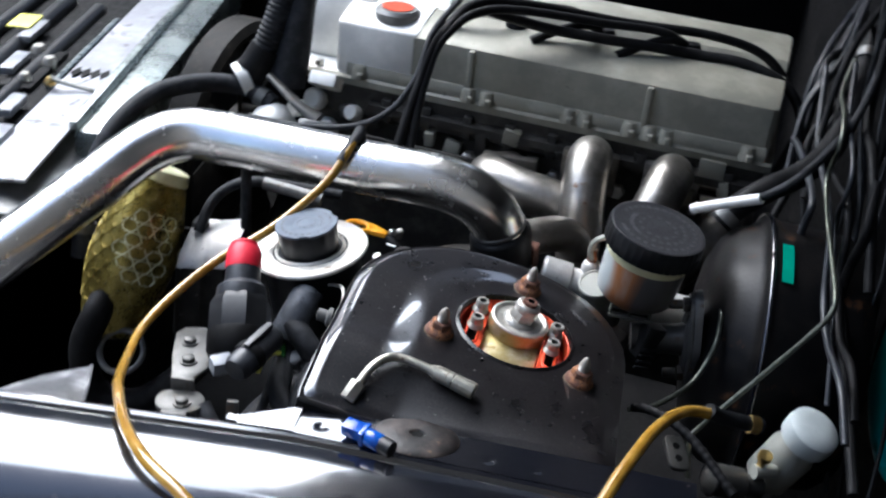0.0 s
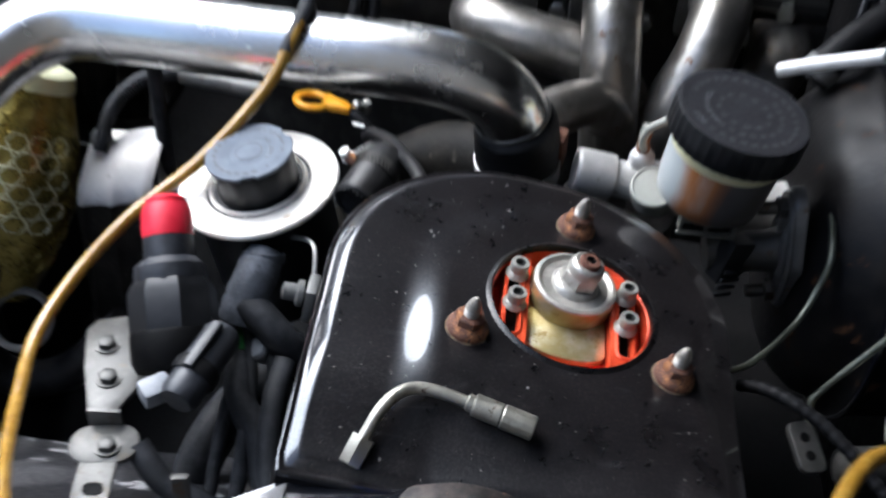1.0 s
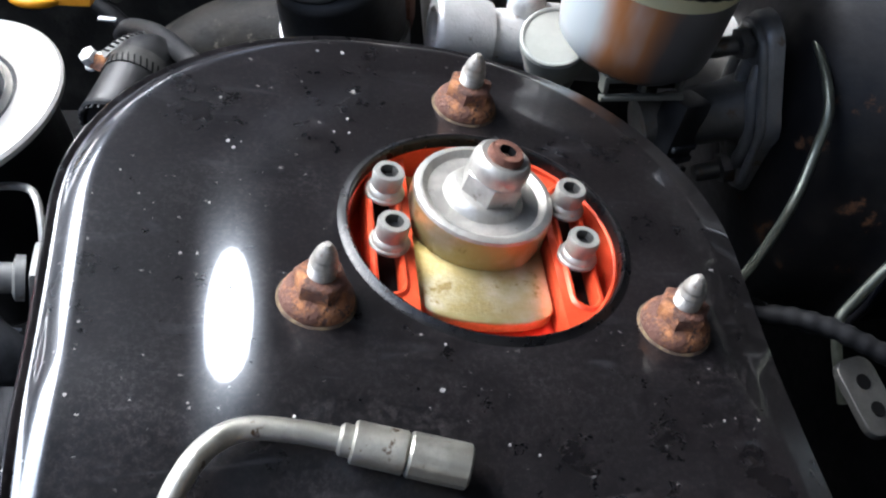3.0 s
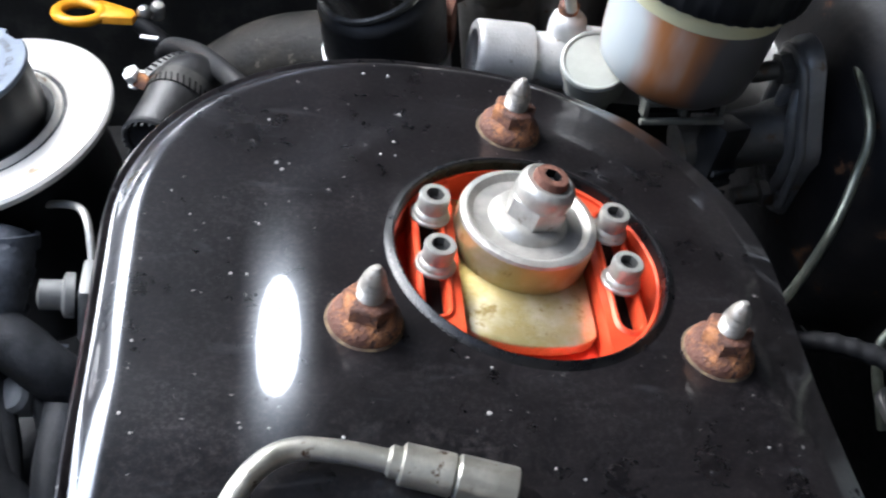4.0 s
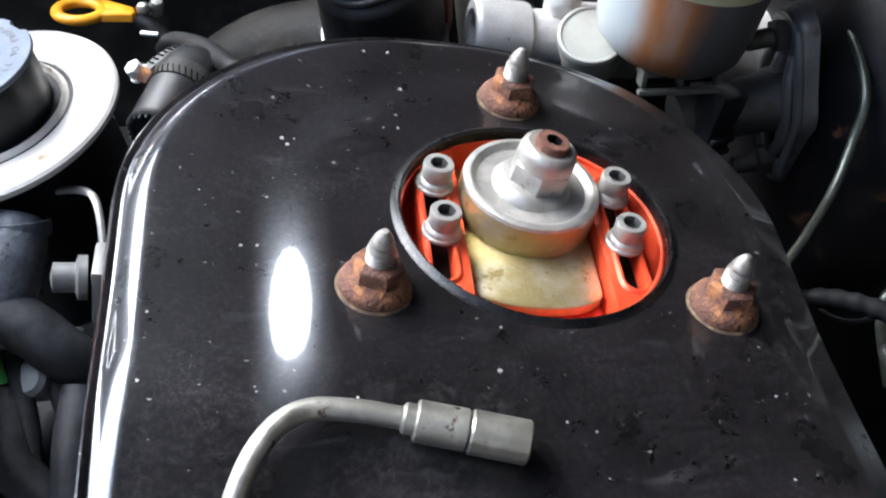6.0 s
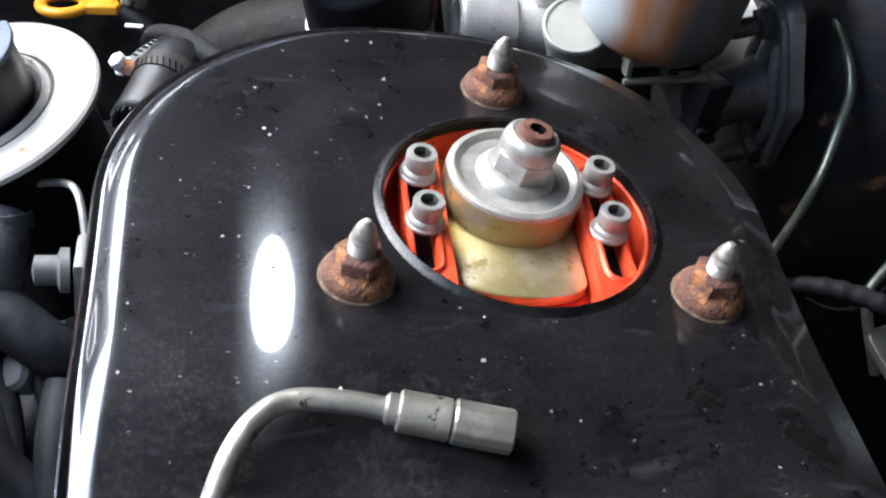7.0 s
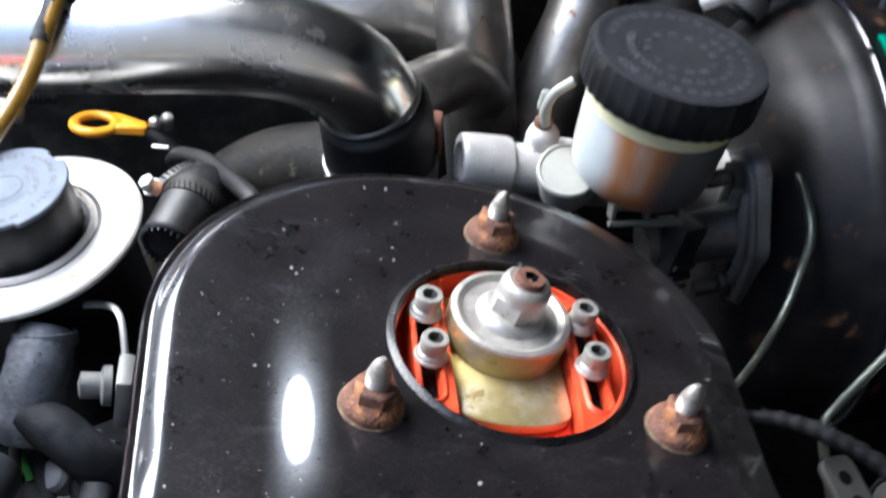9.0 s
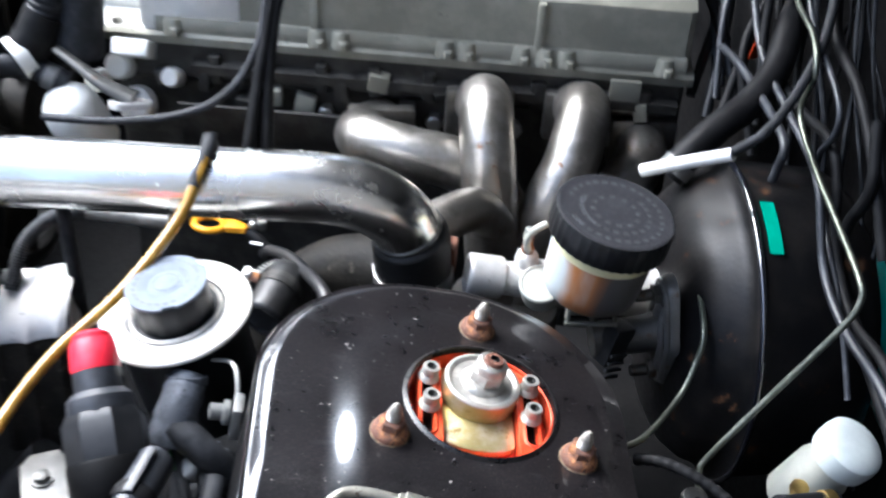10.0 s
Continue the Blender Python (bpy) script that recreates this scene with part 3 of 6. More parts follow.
# ---------------------------------------------------------------- camber plate in the tower
PLATE = TOWER @ pose(0.0002, 0.0018, 0, 0, 0, -0.4)
RAIL_Z, FLOOR_Z, TONGUE_Z = -0.0040, -0.0145, -0.0092
plate = thing("camber_plate", PLATE @ Matrix.Translation((0, 0, -0.020)), "orange-red anodised camber plate with slots and a gold bearing carrier", "camber plate")
part("base_disc", lathe([(0.0, -0.019), (0.0445, -0.019), (0.0445, FLOOR_Z), (0.0, FLOOR_Z)], 48, PLATE), ORANGE, plate)
part("rim_ring", lathe([(0.0421, FLOOR_Z), (0.0421, -0.0030), (0.0414, -0.0026), (0.0406, -0.0030), (0.0404, FLOOR_Z)], 96, PLATE, caps=False), ORANGE, plate)


def slot_outline(x, y0, y1, r, n=8):
    """Round-ended slot about x from y0 to y1, counter-clockwise."""
    up = [(x + r * math.cos(math.pi * i / n), y1 - r + r * math.sin(math.pi * i / n)) for i in range(n + 1)]
    down = [(x - r * math.cos(math.pi * i / n), y0 + r - r * math.sin(math.pi * i / n)) for i in range(n + 1)]
    return up + down


def slot_rail(side):
    """Segment of the disc beside the carrier with a round-ended slot through it and a raised border round the slot."""
    bm = bmesh.new()
    x0, rad = 0.0212, 0.0403
    slot = slot_outline(0.0292, -0.0245, 0.0255, 0.0033)

    def outward(p, grow):
        c = max(-0.0212, min(0.0222, p[1]))
        d = Vector((p[0] - 0.0292, p[1] - c))
        d.normalize()
        return (p[0] + d.x * grow, p[1] + d.y * grow)

    def outer(p):
        c = max(-0.0212, min(0.0222, p[1]))
        d = Vector((p[0] - 0.0292, p[1] - c)).normalized()
        best = 0.0
        for k in range(1, 80):
            q = (p[0] + d.x * k * 0.0003, p[1] + d.y * k * 0.0003)
            if q[0] < x0 or math.hypot(*q) > rad:
                break
            best = k * 0.0003
        q = (p[0] + d.x * best, p[1] + d.y * best)
        if abs(d.y) > 0.3:          # run the ends out to the disc's edge
            y = math.copysign(math.sqrt(rad ** 2 - max(x0, q[0]) ** 2), d.y)
            q = (max(x0, q[0]), y)
        return q

    rows = []
    for grow, z in ((0.0, FLOOR_Z), (0.0, RAIL_Z + 0.0002), (0.0004, RAIL_Z + 0.0009), (0.0012, RAIL_Z + 0.0010), (0.0018, RAIL_Z + 0.0004), (0.0021, RAIL_Z)):
        rows.append([bm.verts.new((side * (q := outward(p, grow))[0], q[1], z)) for p in slot])
    edge = [outer(outward(p, 0.0021)) for p in slot]
    rows.append([bm.verts.new((side * x, y, RAIL_Z)) for x, y in edge])
    rows.append([bm.verts.new((side * x, y, FLOOR_Z)) for x, y in edge])
    grid_faces(bm, rows, closed=True)
    bm.transform(PLATE)
    return bm


for s in (-1, 1):
    part("slotted_rail", slot_rail(s), ORANGE, plate)
    # dark solid set into the slot for the shade seen down through it
    part("slot_shade", prism([(s * x, y) for x, y in slot_outline(0.0292, -0.0246, 0.0256, 0.0034)][::s], FLOOR_Z - 0.001, FLOOR_Z + 0.0045, 0.0, PLATE), DARK_BAY, plate, "dark fill for the shade down in the slot")


def carrier():
    """Tongue-shaped plate that slides between the rails."""
    w, n = 0.0206, 20
    poly = [(w, 0.032), (-w, 0.032), (-w, -0.0195)]
    poly += [(-w * math.cos(math.pi * i / n), -0.0195 - 0.0095 * math.sin(math.pi * i / n) ** 0.75) for i in range(1, n)] + [(w, -0.0195)]
    return prism(poly[::-1], TONGUE_Z - 0.0035, TONGUE_Z, 0.0007, PLATE)


part("carrier", carrier(), GOLD_ZINC, plate, "gold passivated sliding carrier")
HM = TOWER @ pose(0.0014, 0.0158, 0.0006, 0, 1, 0)
part("bearing_housing", lathe([(0.0222, TONGUE_Z - 0.0005), (0.0223, -0.0010), (0.0221, 0.0004)], 56, HM, caps=False), GOLD_ZINC, plate, "gold passivated bearing housing")
part("housing_ring", lathe([(0.0221, 0.0004), (0.0217, 0.0015), (0.0208, 0.0020), (0.0196, 0.0021), (0.0176, 0.0006), (0.0172, -0.0006), (0.0158, -0.0010), (0.0154, -0.0030), (0.0, -0.0032)], 56, HM), ZINC, plate, "machined steel ring")
NM = TOWER @ pose(0.0016, 0.0160, -0.0022, -1, 8, 0)
part("spacer", lathe([(0.0134, -0.0020), (0.0132, 0.0024), (0.0124, 0.0036), (0.0116, 0.0052), (0.0106, 0.0060), (0.0, 0.0062)], 40, NM), ZINC, plate)
nut = part("lock_nut", prism(hexagon(0.0098, 6, 0.30), 0.0054, 0.0128, 0.0007, NM), ZINC, plate, "plain steel lock nut")
part("nut_collar", lathe([(0.0082, 0.0122), (0.0091, 0.0130), (0.0093, 0.0142), (0.0092, 0.0168), (0.0086, 0.0186), (0.0074, 0.0194), (0.0066, 0.0192), (0.0, 0.0188)], 36, NM), ZINC, nut)
part("damper_rod", lathe([(0.0056, 0.014), (0.0056, 0.0206), (0.0050, 0.0216), (0.0027, 0.0217)], 28, NM, caps=False), RUST_DARK, plate, "rust-brown rod end with a hex socket")
part("rod_socket", lathe([(0.0028, 0.0217), (0.0025, 0.0208), (0.0023, 0.0175), (0.0, 0.0172)], 6, NM, caps=False), DARK_BAY, plate, "dark hexagonal socket")


def socket_bolt(x, y):
    m = PLATE @ Matrix.Translation((x, y, RAIL_Z + 0.0006))
    b = thing("socket_bolt", m, "small zinc-plated socket head bolt with washer", "bolt", "camber plate bolts")
    part("washer", lathe([(0.0, 0.0), (0.0061, 0.0), (0.0062, 0.0009), (0.0058, 0.0014), (0.0, 0.0015)], 28, m), ZINC, b)
    part("flange", lathe([(0.0056, 0.0014), (0.0054, 0.0026), (0.0046, 0.0034)], 28, m, caps=False), ZINC, b)
    part("head", lathe([(0.0045, 0.0030), (0.0047, 0.0038), (0.0049, 0.0082), (0.0045, 0.0090), (0.0028, 0.0090)], 28, m, caps=False), ZINC, b)
    part("hex_socket", lathe([(0.0030, 0.0090), (0.0026, 0.0084), (0.0025, 0.0064), (0.0, 0.0061)], 6, m, caps=False), DULL_CAST, b)
    return b


for x in (-0.0288, 0.0288):
    for y in (0.0164, -0.0052):
        socket_bolt(x, y)


STUD = surface("tarnished_stud", (0.26, 0.24, 0.21), (0.50, 0.48, 0.44), 160, (0.4, 0.6), 0.7, bump=0.2, bscale=1200, spots=(0.16, 0.09, 0.05), spot_scale=180, spot_at=0.60)


STAIN = surface("yellow_rust_stain", (0.05, 0.03, 0.018), (0.22, 0.16, 0.08), 200, (0.75, 0.95), bump=0.5, bscale=900)


def strut_stud(x, y, lean):
    m = TOWER @ Matrix.Translation((x, y, 0.0))
    s = thing("strut_stud", m, "rusty flange nut on a pointed steel stud", "stud", "strut top studs")
    part("flange", lathe([(0.0, -0.001), (0.0100, -0.001), (0.0104, 0.0010), (0.0099, 0.0028), (0.0086, 0.0046), (0.0070, 0.0056)], 28, m), RUST, s)
    part("washer_stain", lathe([(0.0111, 0.0001), (0.0108, 0.0004), (0.0100, 0.0007)], 28, m, caps=False), STAIN, s, "yellowish corroded ring")
    part("nut", prism(hexagon(0.0076, 6, lean), 0.0038, 0.0102, 0.0012, m), RUST, s)
    prof = []
    for k in range(7):
        prof += [(0.0036, 0.0080 + k * 0.0010), (0.0040, 0.0080 + k * 0.0010 + 0.0005)]
    prof += [(0.0039, 0.0150), (0.0034, 0.0157), (0.0032, 0.0164), (0.0034, 0.0169), (0.0026, 0.0190), (0.0015, 0.0206), (0.0010, 0.0213), (0.0, 0.0215)]
    part("stud", lathe(prof, 20, m), STUD, s, "bare threaded stud with a pointed tip")
    return s


strut_stud(0.0012, 0.0608, 0.2)
strut_stud(-0.0512, -0.0304, 0.75)
strut_stud(0.0518, -0.0324, 0.0)

# ---------------------------------------------------------------- loose wrench on the tower
WR = [tw(-0.0905, -0.1010, -0.0160), tw(-0.0885, -0.0955, -0.0115), tw(-0.0845, -0.0865, -0.0045), tw(-0.0785, -0.0785, -0.0008), tw(-0.0700, -0.0738, 0.0002), tw(-0.0580, -0.0742, 0.0006), tw(-0.0465, -0.0764, 0.0008)]
wr = thing("bent_wrench", WR[-1], "small bent steel tube with a fluted socket lying on the tower", "tool")
TOOL = surface("tarnished_tool_steel", (0.36, 0.35, 0.30), (0.55, 0.535, 0.46), 120, (0.30, 0.46), 0.9, bump=0.12, bscale=900, spots=(0.10, 0.06, 0.035), spot_scale=130, spot_at=0.62)
part("tube", sweep(WR, 0.0030, 14, 8), TOOL, wr)
d = (tw(-0.0160, -0.0828, 0.0004) - tw(-0.0442, -0.0768, 0.0008)).normalized()
mw = axis(tw(-0.0442, -0.0768, 0.0008), d) @ Matrix.Diagonal((0.93, 0.93, 0.86, 1))
part("neck", lathe([(0.0034, -0.004), (0.0044, -0.003), (0.0044, 0.0)], 24, mw), TOOL, wr)
part("collar", lathe([(0.0052, 0.0), (0.0058, 0.0006), (0.0059, 0.0150), (0.0054, 0.0156)], 28, mw), TOOL, wr, "smooth pale metal collar")
bm = bmesh.new()
fl = [(0.0062 - (0.00018 if i % 4 > 1 else 0)) for i in range(48)]
rows = [[bm.verts.new(mw @ Vector((k * r * math.cos(2 * math.pi * i / 48), k * r * math.sin(2 * math.pi * i / 48), z))) for i, r in enumerate(fl)]
        for k, z in ((0.9, 0.0160), (1.0, 0.0168), (1.0, 0.0335), (0.88, 0.0342), (0.5, 0.0342), (0.45, 0.030))]
grid_faces(bm, rows, True, (True, True))
part("fluted_socket", bm, TOOL, wr, "fluted metal socket end")
d2 = (WR[0] - WR[1]).normalized()
part("hex_end", prism(hexagon(0.0058, 6, 0.3), -0.001, 0.0125, 0.0008, axis(WR[0] - d2 * 0.004, d2)), TOOL, wr, "pale hexagonal end")

# ---------------------------------------------------------------- polished intake pipe
PIPE = [(-0.560, -0.075, 0.690), (-0.500, -0.002, 0.740), (-0.440, 0.066, 0.788), (-0.385, 0.128, 0.834), (-0.352, 0.166, 0.861), (-0.322, 0.185, 0.871), (-0.285, 0.188, 0.872), (-0.235, 0.186, 0.872), (-0.166, 0.183, 0.871),
        (-0.112, 0.181, 0.871), (-0.083, 0.180, 0.869), (-0.060, 0.179, 0.862), (-0.043, 0.180, 0.848), (-0.035, 0.183, 0.830), (-0.033, 0.186, 0.812)]
pipe = thing("intake_pipe", (-0.034, 0.177, 0.80), "polished aluminium intake pipe with two bends", "pipe")
part("tube", sweep(PIPE, 0.0235, 40, 10), CHROME, pipe)
LINE = spline(PIPE, 10)
part("bead", ring_bm(0.0232, 0.0018, axis(LINE[-15], LINE[-14] - LINE[-16]), 48, 8), DULL_CAST, pipe)
part("nipple", sweep([(-0.166, 0.190, 0.892), (-0.167, 0.188, 0.903)], 0.0045, 14, straight=True), PLASTIC, pipe)
coupler = thing("pipe_coupler", (-0.033, 0.177, 0.74), "black silicone coupler with steel hose clamps", "coupler")
part("sleeve", sweep(LINE[-14::3] + [Vector((-0.031, 0.190, 0.79)), Vector((-0.030, 0.192, 0.765)), Vector((-0.030, 0.192, 0.74))], lambda u: 0.0272 - 0.0042 * max(0.0, 1 - u / 0.05) ** 2, 48, 5), GLOSS_RUBBER, coupler)
for z, t, y in ((0.796, 1, 0.1885), (0.762, 0, 0.192)):
    part("clamp_band", lathe([(0.0270, -0.0055), (0.0283, -0.0055), (0.0284, 0.0055), (0.0270, 0.0055)], 60, pose(-0.0315, y, z, 6 * t, -4 * t), caps=False), STEEL, coupler, "stainless worm-drive clamp")

# amber hose from the pipe's nipple, looping over the wing and back to the clutch reservoir
LOOP = [(-0.1665, 0.187, 0.902), (-0.170, 0.165, 0.893), (-0.184, 0.140, 0.868), (-0.215, 0.104, 0.840), (-0.250, 0.069, 0.820), (-0.273, 0.034, 0.802), (-0.281, -0.006, 0.795), (-0.272, -0.050, 0.801), (-0.255, -0.100, 0.820),
        (-0.236, -0.142, 0.842), (-0.207, -0.195, 0.862), (-0.176, -0.235, 0.874), (-0.137, -0.262, 0.872), (-0.07, -0.300, 0.845), (0.00, -0.300, 0.840), (0.055, -0.245, 0.872), (0.083, -0.180, 0.890), (0.100, -0.138, 0.892), (0.118, -0.110, 0.888), (0.140, -0.094, 0.878)]
ah = thing("amber_hose", LOOP[0], "translucent amber rubber hose looping over the wing", "hose")
part("tube", sweep(LOOP, 0.0038, 16, 8), AMBER, ah)
part("sleeve", sweep([(-0.1668, 0.189, 0.904), (-0.1665, 0.186, 0.902), (-0.1692, 0.170, 0.8955), (-0.1745, 0.1560, 0.8850)], lambda u: 0.0047 - 0.0004 * u, 14, 6), RUBBER_DUSTY, ah, "black rubber end sleeve")
part("end_sleeve", sweep([(0.132, -0.099, 0.8835), (0.140, -0.094, 0.878), (0.156, -0.087, 0.872), (0.168, -0.083, 0.869)], 0.0050, 14, 6), PLASTIC, ah, "black rubber end sleeve")
part("clamp", lathe([(0.0050, 0.0), (0.0058, 0.0), (0.0058, 0.006), (0.0050, 0.006)], 20, axis((0.160, -0.086, 0.871), (0.9, 0.3, -0.2)), caps=False), BRASS, ah, "brass hose clip")

# ---------------------------------------------------------------- power steering reservoir
PS = pose(-0.1815, 0.1010, 0.8290, 3, -10, 0) @ Matrix.Scale(0.905, 4)
ps = thing("steering_fluid_reservoir", PS @ Matrix.Translation((0, 0, -0.09)), "pale round fluid reservoir lid with a grey screw cap", "reservoir")
part("body", lathe([(0.040, -0.09), (0.043, -0.085), (0.044, -0.004), (0.046, 0.0)], 40, PS), PLASTIC, ps)
part("lid", lathe([(0.0515, -0.003), (0.0530, -0.0015), (0.0530, 0.0005), (0.0518, 0.0018), (0.0490, 0.0016), (0.0420, 0.0016), (0.0362, 0.0015), (0.0348, 0.0008), (0.0340, -0.0008), (0.0334, -0.0012), (0.0328, -0.0006), (0.0320, 0.0016), (0.0310, 0.0024), (0.0300, 0.0016), (0.0290, -0.0012), (0.0270, -0.0030), (0.0, -0.0030)], 64, PS), DISC, ps, "worn pale metal lid disc")
fl = 72
bm = bmesh.new()
rows = []
for k, z in ((0.97, -0.003), (1.0, 0.002), (1.0, 0.0225), (0.985, 0.0245)):
    rows.append([bm.verts.new(PS @ Vector((k * (0.0262 + (0.0006 if (i % 6) > 2 else 0)) * math.cos(2 * math.pi * i / fl), k * (0.0262 + (0.0006 if (i % 6) > 2 else 0)) * math.sin(2 * math.pi * i / fl), z))) for i in range(fl)])
grid_faces(bm, rows, True, (True, True))
cap = part("screw_cap", bm, PLASTIC, ps, "ribbed black screw cap")
bm = bmesh.new()
rows = []
for k, z in ((0.985, 0.0240), (1.0, 0.0246), (1.0, 0.0256), (0.985, 0.0263), (0.45, 0.0264), (0.43, 0.0260), (0.40, 0.0264), (0.01, 0.0264)):
    row = []
    for i in range(96):
        a = 2 * math.pi * i / 96
        rr = 0.0284 - (0.0020 if k > 0.9 and (i % 32) in (9, 10, 11, 12, 13) else 0.0)
        row.append(bm.verts.new(PS @ Vector((k * rr * math.cos(a), k * rr * math.sin(a), z))))
    rows.append(row)
grid_faces(bm, rows, True, (True, True))
part("cap_top", bm, CAP_GREY, cap, "faded grey notched cap top with printed warning")


PRINT = surface("dark_print", (0.035, 0.037, 0.042), (0.05, 0.05, 0.055), 200, (0.5, 0.6))


def lettering(text, m, size, material, parent, arc=0.0, inward=False):
    """Printed words, straight or letter by letter along an arc of that radius, heads outward or inward."""
    bm = bmesh.new()
    n = len(text)
    for i, ch in enumerate(text if arc else [text]):
        if ch == " ":
            continue
        cu = bpy.data.curves.new("letters", "FONT")
        cu.body, cu.size, cu.align_x, cu.align_y = ch, size, "CENTER", "CENTER"
        cu.extrude = 0.0003 if material is not PRINT else 0.00006
        ob = bpy.data.objects.new("letters", cu)
        me = ob.to_mesh()
        a = -(i - (n - 1) / 2) * size * 0.78 / arc if arc else 0.0
        if inward:
            a = -a
        me.transform(m @ (pose(0, 0, 0, 0, 0, math.degrees(a)) @ pose(0, arc, 0, 0, 0, 180 if inward else 0) if arc else Matrix()))
        bm.from_mesh(me)
        ob.to_mesh_clear()
        bpy.data.objects.remove(ob)
        bpy.data.curves.remove(cu)
    return part("lettering", bm, material, parent, "printed wording")


lettering("CAUTION", PS @ pose(0, 0, 0.0265, 0, 0, -75), 0.0044, PRINT, cap, 0.0150, True)
lettering("FILL TO PROPER LEVEL", PS @ pose(0, 0, 0.0265, 0, 0, -58), 0.0040, PRINT, cap, 0.0222, True)
for i in range(13):
    a = math.radians(118 + i * 14.5)
    part("text_bar", block(0.0034, 0.0020, 0.0001, 0, PS @ pose(0.0222 * math.cos(a), 0.0222 * math.sin(a), 0.0265, 0, 0, math.degrees(a) + 90)), PRINT, cap)
part("print_circle", ring_bm(0.0085, 0.0003, PS @ Matrix.Translation((0, 0, 0.0264)), 36, 6), PRINT, cap)

# ---------------------------------------------------------------- brake servo, master cylinder, reservoir
BX = Matrix.Translation((0.19, 0.192, 0.757)) @ Vector((-1, 0, 0)).to_track_quat("Z", "Y").to_matrix().to_4x4()
servo = thing("brake_servo", (0.24, 0.192, 0.63), "large black brake servo drum with rust patches", "brake servo")
SERVO = surface("black_servo_paint", (0.0035, 0.0035, 0.004), (0.012, 0.0105, 0.0095), 38, (0.35, 0.55), bump=0.2, bscale=260, spec=0.2,
                spots=(0.062, 0.030, 0.014), spot_scale=30, spot_at=0.60, spot_rough=0.8)
part("drum", lathe([(0.100, -0.085), (0.112, -0.070), (0.1165, -0.010), (0.1185, -0.004), (0.1190, 0.0), (0.1180, 0.003), (0.1130, 0.0045), (0.1085, 0.010), (0.104, 0.022), (0.094, 0.034), (0.075, 0.043), (0.055, 0.047), (0.030, 0.049), (0.0, 0.049)], 72, BX), SERVO, servo)
part("seam_ring", ring_bm(0.1190, 0.0024, BX @ Matrix.Translation((0, 0, 0.0005)), 96, 10), RAIL_PAINT, servo)
bm = bmesh.new()
rows = []
for i in range(9):
    a = math.radians(120 - 2.5 * i)
    rows.append([bm.verts.new((x, 0.192 + rr * math.cos(a), 0.757 + rr * math.sin(a))) for x, rr in ((0.1965, 0.1192), (0.2055, 0.1185))])
grid_faces(bm, rows, closed=False)
tape = part("tape", bm, TEAL, servo, "strip of teal tape")
tape.modifiers.new("thickness", "SOLIDIFY").thickness = 0.0008

MC0, MC1 = Vector((0.006, 0.179, 0.803)), Vector((0.150, 0.182, 0.782))
mdir = (MC1 - MC0).normalized()
MM = axis(MC0, mdir)
mc = thing("brake_master_cylinder", MC0, "cast aluminium brake master cylinder bolted to the servo", "master cylinder")
MC_CAST = surface("worn_bright_casting", (0.42, 0.415, 0.40), (0.58, 0.575, 0.56), 60, (0.36, 0.55), 0.35, bump=0.25, bscale=800, spots=(0.24, 0.21, 0.17), spot_scale=90, spot_at=0.63)
part("body", lathe([(0.0115, 0.024), (0.0120, 0.028), (0.0122, 0.045), (0.0165, 0.050), (0.0165, 0.125), (0.020, 0.135), (0.020, 0.150)], 36, MM), MC_CAST, mc)
part("end_collar", lathe([(0.0085, 0.008), (0.0090, 0.001), (0.0105, -0.0006), (0.0140, -0.0006), (0.0149, 0.0006), (0.0150, 0.003), (0.0149, 0.0225), (0.0142, 0.0245), (0.0128, 0.0248)], 44, MM, caps=False), MC_CAST, mc, "thick machined end collar")
for i in range(22):
    a = 2 * math.pi * i / 22
    part("serration", block(0.0016, 0.0016, 0.0012, 0.0003, MM @ pose(0.0134 * math.cos(a), 0.0134 * math.sin(a), -0.0008, 0, 0, math.degrees(a))), MC_CAST, mc)
part("plug", lathe([(0.0086, 0.0055), (0.0060, 0.0055), (0.0050, 0.0030), (0.0, 0.0028)], 20, MM, caps=False), RUST, mc, "rusty end plug")
part("outlet_boss", lathe([(0.0125, 0.0), (0.013, 0.016), (0.0118, 0.018), (0.0, 0.0185)], 28, axis((0.058, 0.170, 0.790), (-0.1, -0.25, 1))), MC_CAST, mc)
part("dome", lathe([(0.0105, -0.006), (0.0108, 0.002), (0.0098, 0.0065), (0.0070, 0.0095), (0.0034, 0.0108), (0.0, 0.0110)], 28, axis((0.047, 0.184, 0.812), (0.1, -0.1, 1)) @ Matrix.Scale(0.78, 4)), MC_CAST, mc, "bright rounded boss")
part("bleed_screw", lathe([(0.0045, 0), (0.0045, 0.004), (0.0030, 0.0055), (0.0026, 0.010), (0.0032, 0.012), (0.0, 0.0135)], 14, axis((0.0465, 0.184, 0.8195), (0.1, 0, 1))), RUST, mc)
part("bleed_cap", lathe([(0.0030, 0), (0.0033, 0.002), (0.0026, 0.009), (0.0, 0.010)], 14, axis((0.0458, 0.184, 0.830), (0.1, 0, 1))), MILK, mc, "white rubber bleed cap")
part("end_bracket", block(0.010, 0.016, 0.024, 0.002, pose(-0.006, 0.196, 0.795, 6, 0, -14)), RUST_DARK, mc, "brown rusty bracket")
FLANGE_CAST = surface("rough_grey_flange", (0.15, 0.147, 0.14), (0.25, 0.245, 0.235), 45, (0.34, 0.50), 0.45, bump=0.3, bscale=500, spots=(0.15, 0.12, 0.09), spot_scale=70, spot_at=0.61)
fm = pose(0.141, 0.140, 0.787, 0, 84, 6)
lobe = []
